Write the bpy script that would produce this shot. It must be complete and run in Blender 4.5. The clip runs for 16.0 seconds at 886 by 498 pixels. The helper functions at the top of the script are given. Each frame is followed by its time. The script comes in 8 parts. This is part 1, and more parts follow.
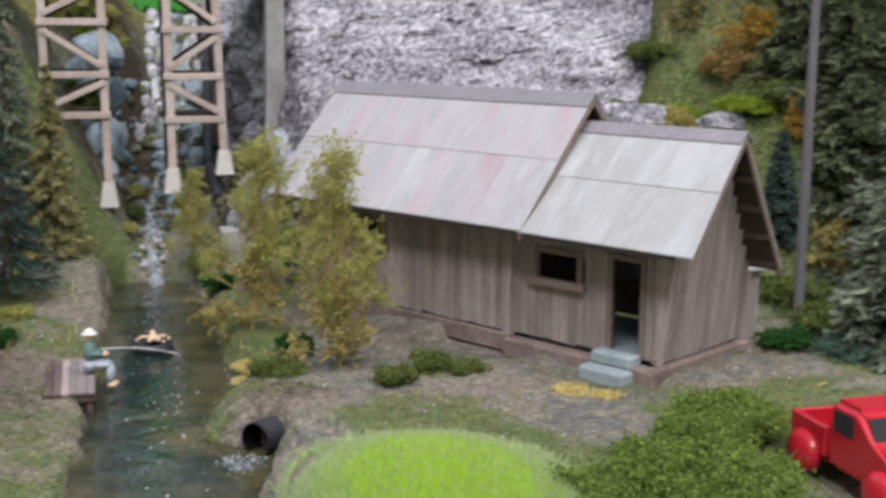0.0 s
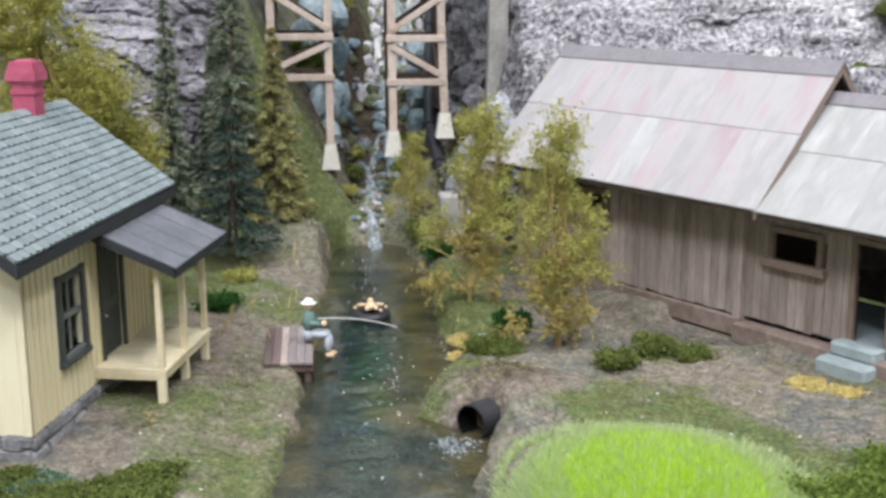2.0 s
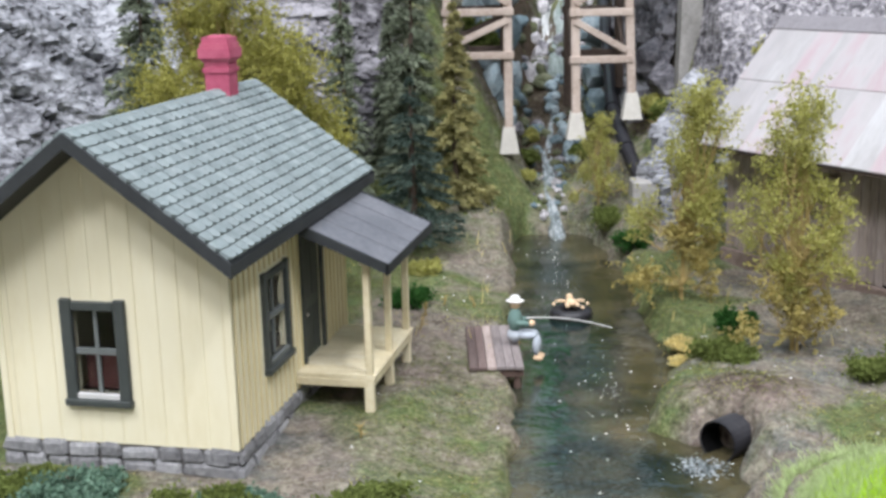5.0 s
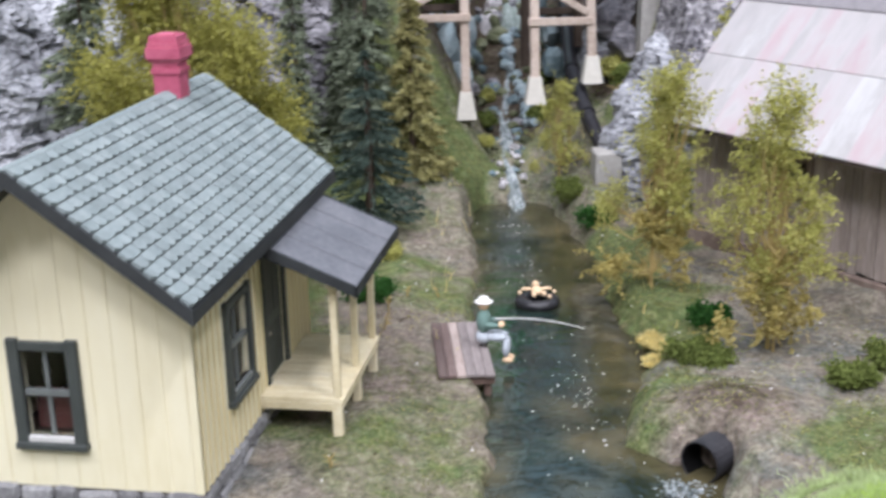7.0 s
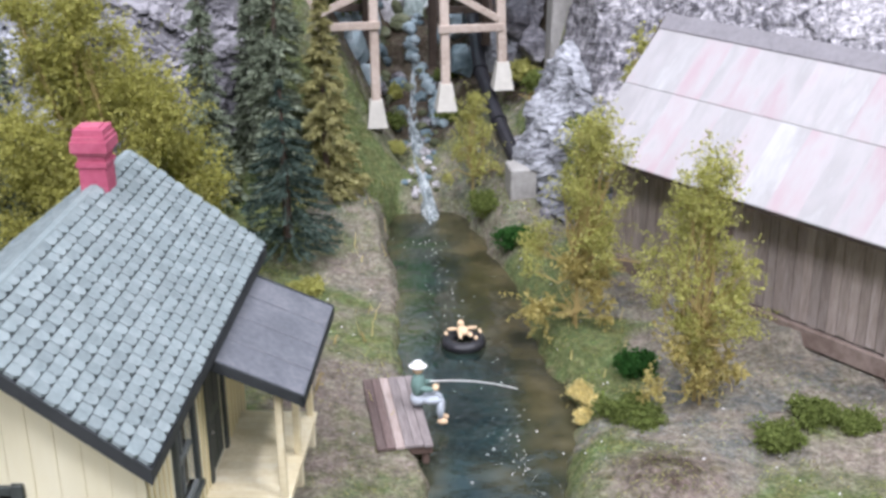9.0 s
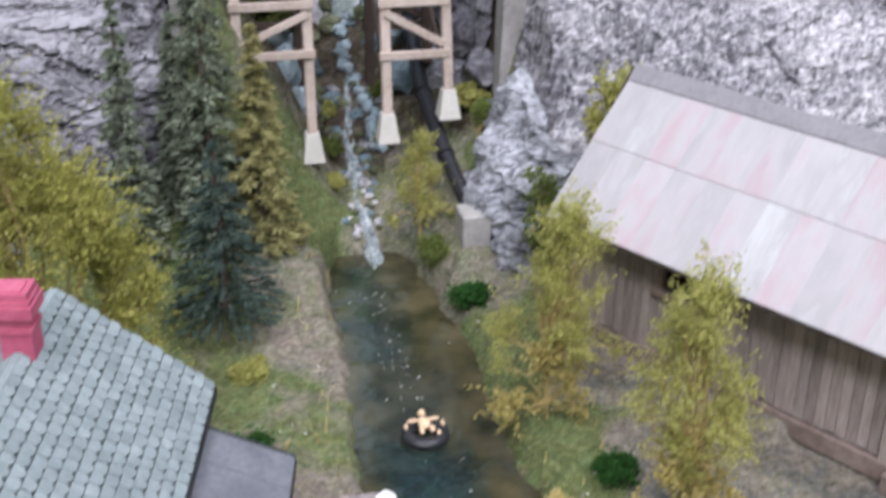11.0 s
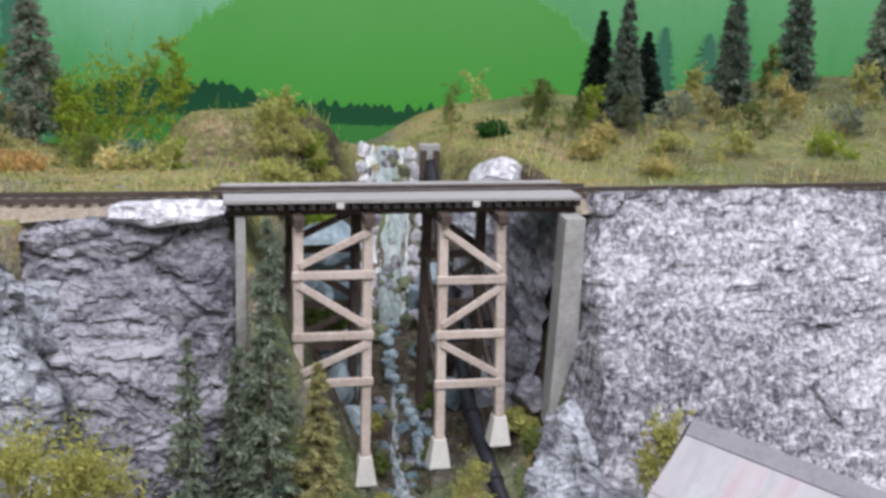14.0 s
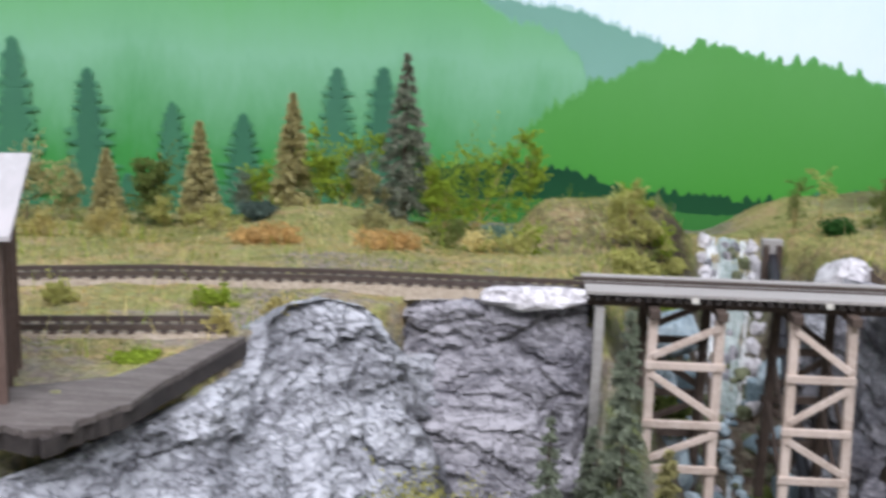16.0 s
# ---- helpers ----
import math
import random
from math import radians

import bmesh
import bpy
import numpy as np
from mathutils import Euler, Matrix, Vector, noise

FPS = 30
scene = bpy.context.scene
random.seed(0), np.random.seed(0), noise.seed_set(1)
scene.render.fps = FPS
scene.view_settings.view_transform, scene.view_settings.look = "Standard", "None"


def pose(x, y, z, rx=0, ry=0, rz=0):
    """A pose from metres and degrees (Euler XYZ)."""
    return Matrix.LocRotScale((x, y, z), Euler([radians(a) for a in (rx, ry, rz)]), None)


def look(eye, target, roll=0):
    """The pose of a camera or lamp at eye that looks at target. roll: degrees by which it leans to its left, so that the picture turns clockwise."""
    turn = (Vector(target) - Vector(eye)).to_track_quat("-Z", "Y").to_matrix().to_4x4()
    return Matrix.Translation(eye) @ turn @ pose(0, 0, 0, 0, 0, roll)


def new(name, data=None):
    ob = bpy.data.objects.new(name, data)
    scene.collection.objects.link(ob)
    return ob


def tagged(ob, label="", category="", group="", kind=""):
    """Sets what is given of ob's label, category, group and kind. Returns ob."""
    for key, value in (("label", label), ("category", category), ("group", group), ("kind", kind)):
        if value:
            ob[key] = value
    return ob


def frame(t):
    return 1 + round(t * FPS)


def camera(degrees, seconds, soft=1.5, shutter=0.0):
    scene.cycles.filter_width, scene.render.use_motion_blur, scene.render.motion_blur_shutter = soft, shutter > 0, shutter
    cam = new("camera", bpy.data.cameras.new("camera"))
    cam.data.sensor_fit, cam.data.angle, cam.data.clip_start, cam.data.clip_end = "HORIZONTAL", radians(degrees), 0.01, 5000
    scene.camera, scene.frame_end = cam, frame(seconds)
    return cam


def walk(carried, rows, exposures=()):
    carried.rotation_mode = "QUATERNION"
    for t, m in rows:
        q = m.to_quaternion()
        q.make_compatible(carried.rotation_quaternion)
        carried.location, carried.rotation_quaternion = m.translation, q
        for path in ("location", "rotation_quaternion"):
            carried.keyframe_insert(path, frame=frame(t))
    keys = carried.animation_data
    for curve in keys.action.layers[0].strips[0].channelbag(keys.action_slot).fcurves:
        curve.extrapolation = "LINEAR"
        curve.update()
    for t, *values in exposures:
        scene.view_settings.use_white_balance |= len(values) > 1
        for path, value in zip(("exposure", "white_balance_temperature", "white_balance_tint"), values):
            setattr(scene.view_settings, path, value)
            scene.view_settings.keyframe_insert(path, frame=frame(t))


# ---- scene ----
U = 0.0575  # metres for one plan unit (five metres of the modelled prototype)
cam = camera(40.2, 16.0, soft=3.2, shutter=0.6)
PATH = [
    (0, (1.019, -1.011, 1.608), (1.542, 0.887, 1.252), 0.2),
    (0.5, (1.098, -0.975, 1.622), (1.489, 0.947, 1.23), -0.2),
    (1, (1.1, -0.923, 1.635), (1.39, 1.014, 1.227), -0.4),
    (1.5, (1.071, -0.825, 1.672), (1.281, 1.114, 1.228), 0.1),
    (2, (1.026, -0.785, 1.672), (1.2, 1.16, 1.238), -0.3),
    (2.5, (0.972, -0.727, 1.657), (1.124, 1.219, 1.219), -0.1),
    (3, (0.911, -0.66, 1.638), (1.024, 1.287, 1.194), -0.6),
    (3.5, (0.802, -0.557, 1.638), (0.865, 1.392, 1.197), -0.9),
    (4, (0.752, -0.471, 1.613), (0.768, 1.482, 1.182), -1.0),
    (4.5, (0.681, -0.373, 1.614), (0.676, 1.578, 1.173), -0.7),
    (4.7, (0.674, -0.33, 1.602), (0.65, 1.62, 1.156), -1.3),
    (6.8, (0.566, -0.018, 1.809), (0.605, 1.896, 1.229), -1.1),
    (7, (0.576, 0.017, 1.871), (0.647, 1.925, 1.277), -1.3),
    (7.5, (0.552, 0.037, 2.032), (0.688, 1.93, 1.398), -1.8),
    (8, (0.476, 0.063, 2.242), (0.667, 1.935, 1.565), -1.2),
    (8.5, (0.459, 0.126, 2.353), (0.698, 1.978, 1.637), -0.6),
    (8.7, (0.438, 0.174, 2.394), (0.686, 2.021, 1.669), -0.5),
    (10.8, (0.283, 0.958, 2.888), (0.669, 2.703, 1.992), -0.9),
    (11, (0.309, 1.033, 2.961), (0.713, 2.779, 2.073), 0.4),
    (11.2, (0.3, 1.061, 3.02), (0.731, 2.815, 2.161), 0.8),
    (11.5, (0.239, 1.138, 3.116), (0.657, 2.911, 2.292), 1.0),
    (12, (0.146, 1.187, 3.238), (0.608, 2.986, 2.495), 1.7),
    (12.5, (0.094, 1.224, 3.305), (0.538, 3.049, 2.618), 1.7),
    (13, (0.056, 1.225, 3.381), (0.496, 3.069, 2.744), 2.1),
    (13.5, (0.042, 1.206, 3.448), (0.478, 3.072, 2.875), 2.1),
    (14, (0.022, 1.124, 3.502), (0.449, 3.004, 2.969), 2.2),
    (14.5, (-0.022, 1.034, 3.553), (0.3, 2.942, 3.044), 1.6),
    (15, (-0.062, 0.928, 3.613), (0.11, 2.858, 3.117), 1.2),
    (15.5, (-0.208, 0.805, 3.664), (-0.154, 2.75, 3.201), 1.8),
    (16, (-0.323, 0.762, 3.708), (-0.389, 2.712, 3.269), 1.9),
]
walk(cam, [(t, look(Vector(eye) * U, Vector(target) * U, roll)) for t, eye, target, roll in PATH],
     exposures=[(0, -0.1, 6350, 17), (1, 0.02, 6380, 14), (2, 0.22, 6380, 13), (4.5, 0.28, 6300, 13), (7, 0.33, 6200, 17), (8.5, 0.42, 6120, 18), (11, 0.22, 6130, 18), (12.5, -0.02, 6130, 18), (14, 0.06, 6180, 17), (16, 0.13, 6220, 17)])

# ---------------------------------------------------------------- light
world = bpy.data.worlds.new("hall")
world.use_nodes = True
world.node_tree.nodes["Background"].inputs[0].default_value = (0.88, 0.90, 1.0, 1)
world.node_tree.nodes["Background"].inputs[1].default_value = 0.56
scene.world = world
LAMP_POWER = 10.2


def lamp(x, y, z, sx, sy, watts):
    data = bpy.data.lights.new("ceiling_tube", "AREA")
    data.shape, data.size, data.size_y, data.energy, data.color = "RECTANGLE", sx * U, sy * U, watts, (0.955, 0.965, 1.0)
    ob = new("ceiling_tube", data)
    ob.location = Vector((x, y, z)) * U
    return ob


for lx, ly, part_on in ((-8, -20, 1.35), (3, -20, 1.25), (-10, -9, 1.25), (1.5, -9, 0.6), (13, -9, 1.35), (-6, 3, 0.5), (9, 3, 0.5)):
    lamp(lx, ly, 24.9, 2.6, 6.5, LAMP_POWER * part_on)


# ---------------------------------------------------------------- materials
def mat(name, cols, scale=4.0, fine=40.0, mix=0.4, rough=0.85, bump=0.3, depth=0.02, metal=0.0, stretch=(1, 1, 1), spread=0.0,
        island=False, coat=0.0, spec=0.4, lo=0.3, hi=0.7):
    """A surface in plan units: cols from low to high over two noises, spread varies pieces in brightness."""
    m = bpy.data.materials.new(name)
    m.use_nodes = True
    nt, ln = m.node_tree, m.node_tree.links.new
    b = nt.nodes["Principled BSDF"]
    tc, oi, ge = nt.nodes.new("ShaderNodeTexCoord"), nt.nodes.new("ShaderNodeObjectInfo"), nt.nodes.new("ShaderNodeNewGeometry")
    rnd = ge.outputs["Random Per Island"] if island else oi.outputs["Random"]
    mul = nt.nodes.new("ShaderNodeVectorMath")
    mul.operation = "MULTIPLY_ADD"
    mul.inputs[1].default_value = [s / U for s in stretch]
    off = nt.nodes.new("ShaderNodeCombineXYZ")
    k = nt.nodes.new("ShaderNodeMath")
    k.operation = "MULTIPLY"
    k.inputs[1].default_value = 37.0
    ln(rnd, k.inputs[0])
    for i in range(3):
        ln(k.outputs[0], off.inputs[i])
    ln(tc.outputs["Object"], mul.inputs[0])
    ln(off.outputs[0], mul.inputs[2])
    n1, n2 = nt.nodes.new("ShaderNodeTexNoise"), nt.nodes.new("ShaderNodeTexNoise")
    n1.inputs["Scale"].default_value, n1.inputs["Detail"].default_value = scale, 5
    n2.inputs["Scale"].default_value, n2.inputs["Detail"].default_value = fine, 4
    for n in (n1, n2):
        ln(mul.outputs[0], n.inputs["Vector"])
        n.inputs["Roughness"].default_value = 0.6
    mx = nt.nodes.new("ShaderNodeMix")
    mx.inputs[0].default_value = mix
    ln(n1.outputs[0], mx.inputs[2])
    ln(n2.outputs[0], mx.inputs[3])
    rp = nt.nodes.new("ShaderNodeValToRGB")
    while len(rp.color_ramp.elements) < len(cols):
        rp.color_ramp.elements.new(0.5)
    for i, c in enumerate(cols):
        e = rp.color_ramp.elements[i]
        e.position, e.color = lo + (hi - lo) * i / max(1, len(cols) - 1), (*c, 1)
    ln(mx.outputs[0], rp.inputs[0])
    col = rp.outputs[0]
    if spread:
        hs, mr = nt.nodes.new("ShaderNodeHueSaturation"), nt.nodes.new("ShaderNodeMapRange")
        mr.inputs[3].default_value, mr.inputs[4].default_value = 1 - spread, 1 + spread
        ln(rnd, mr.inputs[0])
        ln(mr.outputs[0], hs.inputs["Value"])
        ln(col, hs.inputs["Color"])
        col = hs.outputs[0]
    ln(col, b.inputs["Base Color"])
    b.inputs["Roughness"].default_value, b.inputs["Metallic"].default_value = rough, metal
    b.inputs["Specular IOR Level"].default_value = spec
    b.inputs["Coat Weight"].default_value = coat
    if bump:
        bp = nt.nodes.new("ShaderNodeBump")
        bp.inputs["Strength"].default_value, bp.inputs["Distance"].default_value = bump, depth * U
        ln(mx.outputs[0], bp.inputs["Height"])
        ln(bp.outputs[0], b.inputs["Normal"])
    return m


def rock(name, pale, mid, dark, crack=7.0, patch=1.6, width=0.05, stretch=(1, 1, 1.3), shade=0.5, ink=0.72, relief=0.8, dash=0.0, top=0.62):
    """Plaster rock: a pale dry-brushed coat over a dark wash that stays in wandering cracks, in patches more or less worn."""
    m = bpy.data.materials.new(name)
    m.use_nodes = True
    nt, ln = m.node_tree, m.node_tree.links.new
    b = nt.nodes["Principled BSDF"]
    tc, mul = nt.nodes.new("ShaderNodeTexCoord"), nt.nodes.new("ShaderNodeVectorMath")
    mul.operation = "MULTIPLY"
    mul.inputs[1].default_value = [k / U for k in stretch]
    ln(tc.outputs["Object"], mul.inputs[0])

    def nz(scale, detail, warp=0.0, rough=0.55):
        n = nt.nodes.new("ShaderNodeTexNoise")
        n.inputs["Scale"].default_value, n.inputs["Detail"].default_value = scale, detail
        n.inputs["Distortion"].default_value, n.inputs["Roughness"].default_value = warp, rough
        ln(mul.outputs[0], n.inputs["Vector"])
        return n.outputs[0]

    def op(kind, a, c, clamp=False):
        o = nt.nodes.new("ShaderNodeMath")
        o.operation, o.use_clamp = kind, clamp
        for k, x in enumerate((a, c)):
            if isinstance(x, (int, float)):
                o.inputs[k].default_value = x
            else:
                ln(x, o.inputs[k])
        return o.outputs[0]

    def line(src, w):
        return op("DIVIDE", op("ABSOLUTE", op("SUBTRACT", src, 0.5), 0.0), w, True)

    worn = nz(patch, 4)
    one, two = line(nz(crack, 3, 0.9), width), line(nz(crack * 2.3, 3, 1.2), width * 1.1)
    grain = nz(crack * 5, 3)
    face = nz(crack * 0.8, 5, 0.4, 0.7)
    lit = op("ADD", op("MULTIPLY", face, 0.9), op("MULTIPLY", op("SUBTRACT", worn, 0.5), 1.5))
    lines = op("MULTIPLY", op("POWER", one, shade), op("POWER", two, shade))
    if dash:
        tall = nt.nodes.new("ShaderNodeVectorMath")
        tall.operation = "MULTIPLY"
        tall.inputs[1].default_value = (1 / U, 1 / U, 0.42 / U)
        ln(tc.outputs["Object"], tall.inputs[0])
        streak = nt.nodes.new("ShaderNodeTexNoise")
        streak.inputs["Scale"].default_value, streak.inputs["Detail"].default_value, streak.inputs["Distortion"].default_value = 33, 4, 0.7
        ln(tall.outputs[0], streak.inputs["Vector"])
        lit = op("ADD", lit, op("MULTIPLY", op("SUBTRACT", streak.outputs[0], 0.5), dash))
    tone = op("MULTIPLY", op("ADD", op("MULTIPLY", lit, 0.75), op("MULTIPLY", grain, 0.4)), op("ADD", op("MULTIPLY", lines, ink), 1 - ink), True)
    rp = nt.nodes.new("ShaderNodeValToRGB")
    rp.color_ramp.elements.new(0.5)
    for e, p, c in zip(rp.color_ramp.elements, (0.10, 0.36, top), (dark, mid, pale)):
        e.position, e.color = p, (*c, 1)
    ln(tone, rp.inputs[0])
    ln(rp.outputs[0], b.inputs["Base Color"])
    b.inputs["Roughness"].default_value, b.inputs["Specular IOR Level"].default_value = 0.8, 0.35
    bp = nt.nodes.new("ShaderNodeBump")
    bp.inputs["Strength"].default_value, bp.inputs["Distance"].default_value = relief, 0.035 * U
    ln(op("ADD", lines, op("MULTIPLY", grain, 0.8)), bp.inputs["Height"])
    ln(bp.outputs[0], b.inputs["Normal"])
    return m


M_ROCK_PALE = rock("pale_rock", (0.64, 0.62, 0.635), (0.20, 0.195, 0.212), (0.04, 0.037, 0.045), 4.2, 0.9, 0.032, (1, 1, 2.8), 0.45, 0.5, 0.6, 2.0, 0.92)
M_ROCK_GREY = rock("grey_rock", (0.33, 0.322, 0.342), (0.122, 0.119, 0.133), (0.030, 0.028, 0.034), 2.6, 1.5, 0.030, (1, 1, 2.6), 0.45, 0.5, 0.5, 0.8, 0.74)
M_ROCK_LIGHT = rock("light_grey_rock", (0.44, 0.455, 0.48), (0.178, 0.183, 0.198), (0.030, 0.029, 0.033), 3.0, 1.7, 0.034, (1, 1, 2.3), 0.45, 0.6, 0.5, 0.6, 0.74)
M_ROCK_WHITE = rock("chalky_white_rock", (0.76, 0.74, 0.745), (0.50, 0.485, 0.50), (0.11, 0.10, 0.11), 4.2, 0.9, 0.032, (1, 1, 2.0), 0.45, 0.5, 0.6, 1.2, 0.72)
M_ROCK_BLUE = mat("blue_grey_rock", [(0.11, 0.15, 0.165), (0.27, 0.345, 0.375), (0.50, 0.56, 0.58)], 6, 30, 0.4, bump=0.6, spread=0.2)
M_STONE = mat("foundation_stone", [(0.11, 0.11, 0.115), (0.22, 0.22, 0.225), (0.36, 0.36, 0.355)], 9, 60, 0.5, bump=0.5, spread=0.28)
M_MORTAR = mat("mortar", [(0.10, 0.095, 0.09), (0.2, 0.19, 0.18)], 20, 90)
M_YELLOW = mat("cream_yellow_paint", [(0.69, 0.63, 0.42), (0.755, 0.705, 0.51), (0.78, 0.74, 0.56)], 3, 40, 0.25, rough=0.75, bump=0.08, stretch=(1, 1, 0.3), spread=0.04)
M_YELLOW_DIM = mat("yellow_batten_paint", [(0.64, 0.55, 0.30), (0.75, 0.66, 0.41)], 3, 40, 0.3, rough=0.75, bump=0.08, spread=0.05)
M_TRIM = mat("dark_green_grey_trim", [(0.035, 0.042, 0.04), (0.065, 0.075, 0.07)], 8, 60, 0.4, rough=0.6, bump=0.1)
M_TRIM_BLACK = mat("black_fascia_paint", [(0.016, 0.019, 0.021), (0.036, 0.04, 0.042)], 8, 60, 0.4, rough=0.65, bump=0.1)
M_SASH = mat("grey_sash_paint", [(0.10, 0.115, 0.11), (0.17, 0.185, 0.18)], 8, 60, 0.4, rough=0.6, bump=0.1)
M_SILL = mat("pale_sill_paint", [(0.45, 0.45, 0.43), (0.62, 0.62, 0.6)], 8, 60, 0.4, bump=0.1)
M_SHINGLE = mat("green_grey_shingle", [(0.132, 0.163, 0.166), (0.192, 0.230, 0.231), (0.27, 0.31, 0.308)], 5, 50, 0.4, rough=0.75, bump=0.25, spread=0.11)
M_SHINGLE_J = mat("green_grey_shingle_joined", [(0.132, 0.163, 0.166), (0.192, 0.230, 0.231), (0.27, 0.31, 0.308)], 5, 50, 0.4, rough=0.75, bump=0.25, spread=0.11, island=True)
M_FELT = mat("charcoal_roof_felt", [(0.075, 0.08, 0.092), (0.125, 0.13, 0.145), (0.20, 0.20, 0.212)], 5, 50, 0.4, rough=0.7, bump=0.2)
M_CHIMNEY = mat("dull_pink_red_brick_paint", [(0.30, 0.05, 0.09), (0.41, 0.085, 0.145), (0.50, 0.15, 0.205)], 6, 40, 0.4, rough=0.8, bump=0.25)
M_DOOR = mat("dark_green_door", [(0.045, 0.055, 0.05), (0.10, 0.115, 0.10)], 6, 50, 0.4, rough=0.65, bump=0.1)
M_PORCH = mat("cream_porch_wood", [(0.56, 0.47, 0.27), (0.68, 0.60, 0.40), (0.76, 0.71, 0.55)], 5, 50, 0.4, bump=0.1, spread=0.05)
M_INSIDE = mat("unlit_interior_card", [(0.03, 0.02, 0.018), (0.06, 0.035, 0.03)], 3, 12)
M_CURTAIN = mat("dull_red_curtain", [(0.03, 0.008, 0.007), (0.06, 0.014, 0.011)], 6, 30, stretch=(6, 6, 0.6))
M_PLANK = mat("weathered_grey_brown_plank", [(0.175, 0.140, 0.120), (0.32, 0.267, 0.236), (0.46, 0.40, 0.365)], 5, 34, 0.45, bump=0.3, stretch=(4, 4, 0.45), spread=0.2)
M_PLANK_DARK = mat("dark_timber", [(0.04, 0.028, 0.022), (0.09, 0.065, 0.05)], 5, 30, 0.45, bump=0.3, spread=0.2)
M_BEAM = mat("brown_sill_timber", [(0.07, 0.045, 0.035), (0.15, 0.10, 0.08)], 5, 30, 0.45, bump=0.3)
M_FRAMEWOOD = mat("tan_window_timber", [(0.17, 0.125, 0.10), (0.27, 0.21, 0.17)], 5, 30, 0.45, bump=0.2)
M_CAP = mat("grey_ridge_cap", [(0.19, 0.18, 0.19), (0.29, 0.275, 0.29)], 5, 40, 0.4, rough=0.6, bump=0.1)
M_CONCRETE = mat("weathered_concrete", [(0.19, 0.185, 0.17), (0.30, 0.29, 0.27), (0.41, 0.40, 0.375)], 4, 40, 0.4, bump=0.15)
M_CONCRETE_PALE = mat("pale_concrete", [(0.46, 0.44, 0.39), (0.62, 0.60, 0.54)], 6, 40, 0.4, bump=0.15)
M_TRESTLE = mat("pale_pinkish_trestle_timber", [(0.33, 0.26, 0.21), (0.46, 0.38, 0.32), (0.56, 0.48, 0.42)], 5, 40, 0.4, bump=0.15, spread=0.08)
M_DECK = mat("pale_grey_deck_timber", [(0.24, 0.225, 0.21), (0.35, 0.335, 0.315)], 4, 40, 0.4, bump=0.15, stretch=(0.3, 4, 4))
M_TIE = mat("dark_tie", [(0.02, 0.017, 0.016), (0.05, 0.042, 0.038)], 6, 40, bump=0.2, spread=0.25)
M_RAIL = mat("brown_steel_rail", [(0.08, 0.06, 0.05), (0.15, 0.12, 0.105)], 8, 40, rough=0.45, metal=0.6, bump=0.05)
M_PIPE = mat("black_pipe", [(0.008, 0.008, 0.011), (0.028, 0.027, 0.032)], 6, 40, rough=0.5, bump=0.15)
M_CULVERT = mat("dark_grey_culvert", [(0.012, 0.012, 0.015), (0.04, 0.04, 0.045)], 6, 40, rough=0.55, bump=0.2)
# Near-black that puts the shade inside the culvert into its colour.
M_BLACK = mat("hole_shade_black", [(0.003, 0.003, 0.003), (0.006, 0.006, 0.006)], 6, 40, rough=0.9, spec=0.1)
M_RED = mat("glossy_red_paint", [(0.42, 0.010, 0.022), (0.50, 0.016, 0.03)], 3, 30, rough=0.3, bump=0.0, coat=0.4)
M_TYRE = mat("black_rubber", [(0.012, 0.012, 0.013), (0.03, 0.03, 0.03)], 6, 40, rough=0.7)
M_CHROME = mat("dull_chrome", [(0.5, 0.5, 0.52), (0.62, 0.62, 0.64)], 6, 40, rough=0.25, metal=0.9, bump=0.0)
M_POLE = mat("grey_pole_wood", [(0.10, 0.093, 0.095), (0.17, 0.16, 0.163)], 5, 40, bump=0.15, stretch=(4, 4, 0.4))
M_TEAL_GLASS = mat("teal_glass_insulator", [(0.10, 0.30, 0.34), (0.18, 0.42, 0.46)], 5, 30, rough=0.15, bump=0.0)
M_BARK = mat("dark_bark", [(0.045, 0.03, 0.022), (0.11, 0.08, 0.06)], 8, 40, bump=0.4)
M_TWIG = mat("straw_twig", [(0.30, 0.22, 0.08), (0.46, 0.36, 0.15)], 8, 40, bump=0.2)
M_WHITE = mat("white_paint", [(0.72, 0.71, 0.68), (0.80, 0.79, 0.76)], 8, 40, bump=0.05)
M_SKIN = mat("plain_tan_paint", [(0.62, 0.44, 0.27), (0.70, 0.52, 0.34)], 8, 40, bump=0.05)
M_CLOTH = mat("plain_green_grey_paint", [(0.10, 0.17, 0.15), (0.16, 0.25, 0.22)], 8, 40, bump=0.05)
M_JEAN = mat("plain_pale_blue_paint", [(0.36, 0.40, 0.44), (0.46, 0.50, 0.54)], 8, 40, bump=0.05)
M_TUBE = mat("black_inner_tube", [(0.014, 0.014, 0.016), (0.03, 0.03, 0.034)], 6, 40, rough=0.4)
M_STEP = mat("blue_grey_step_stone", [(0.22, 0.27, 0.28), (0.36, 0.42, 0.42)], 8, 50, bump=0.3)
M_WALL = mat("plain_hall_wall", [(0.60, 0.60, 0.58), (0.66, 0.66, 0.64)], 0.4, 6)
M_CEIL = mat("white_hall_ceiling", [(0.74, 0.74, 0.73), (0.80, 0.80, 0.79)], 0.4, 6)
M_BALLAST = mat("tan_grey_ballast", [(0.15, 0.12, 0.085), (0.29, 0.24, 0.175), (0.46, 0.41, 0.335)], 30, 90, 0.6, bump=0.6)


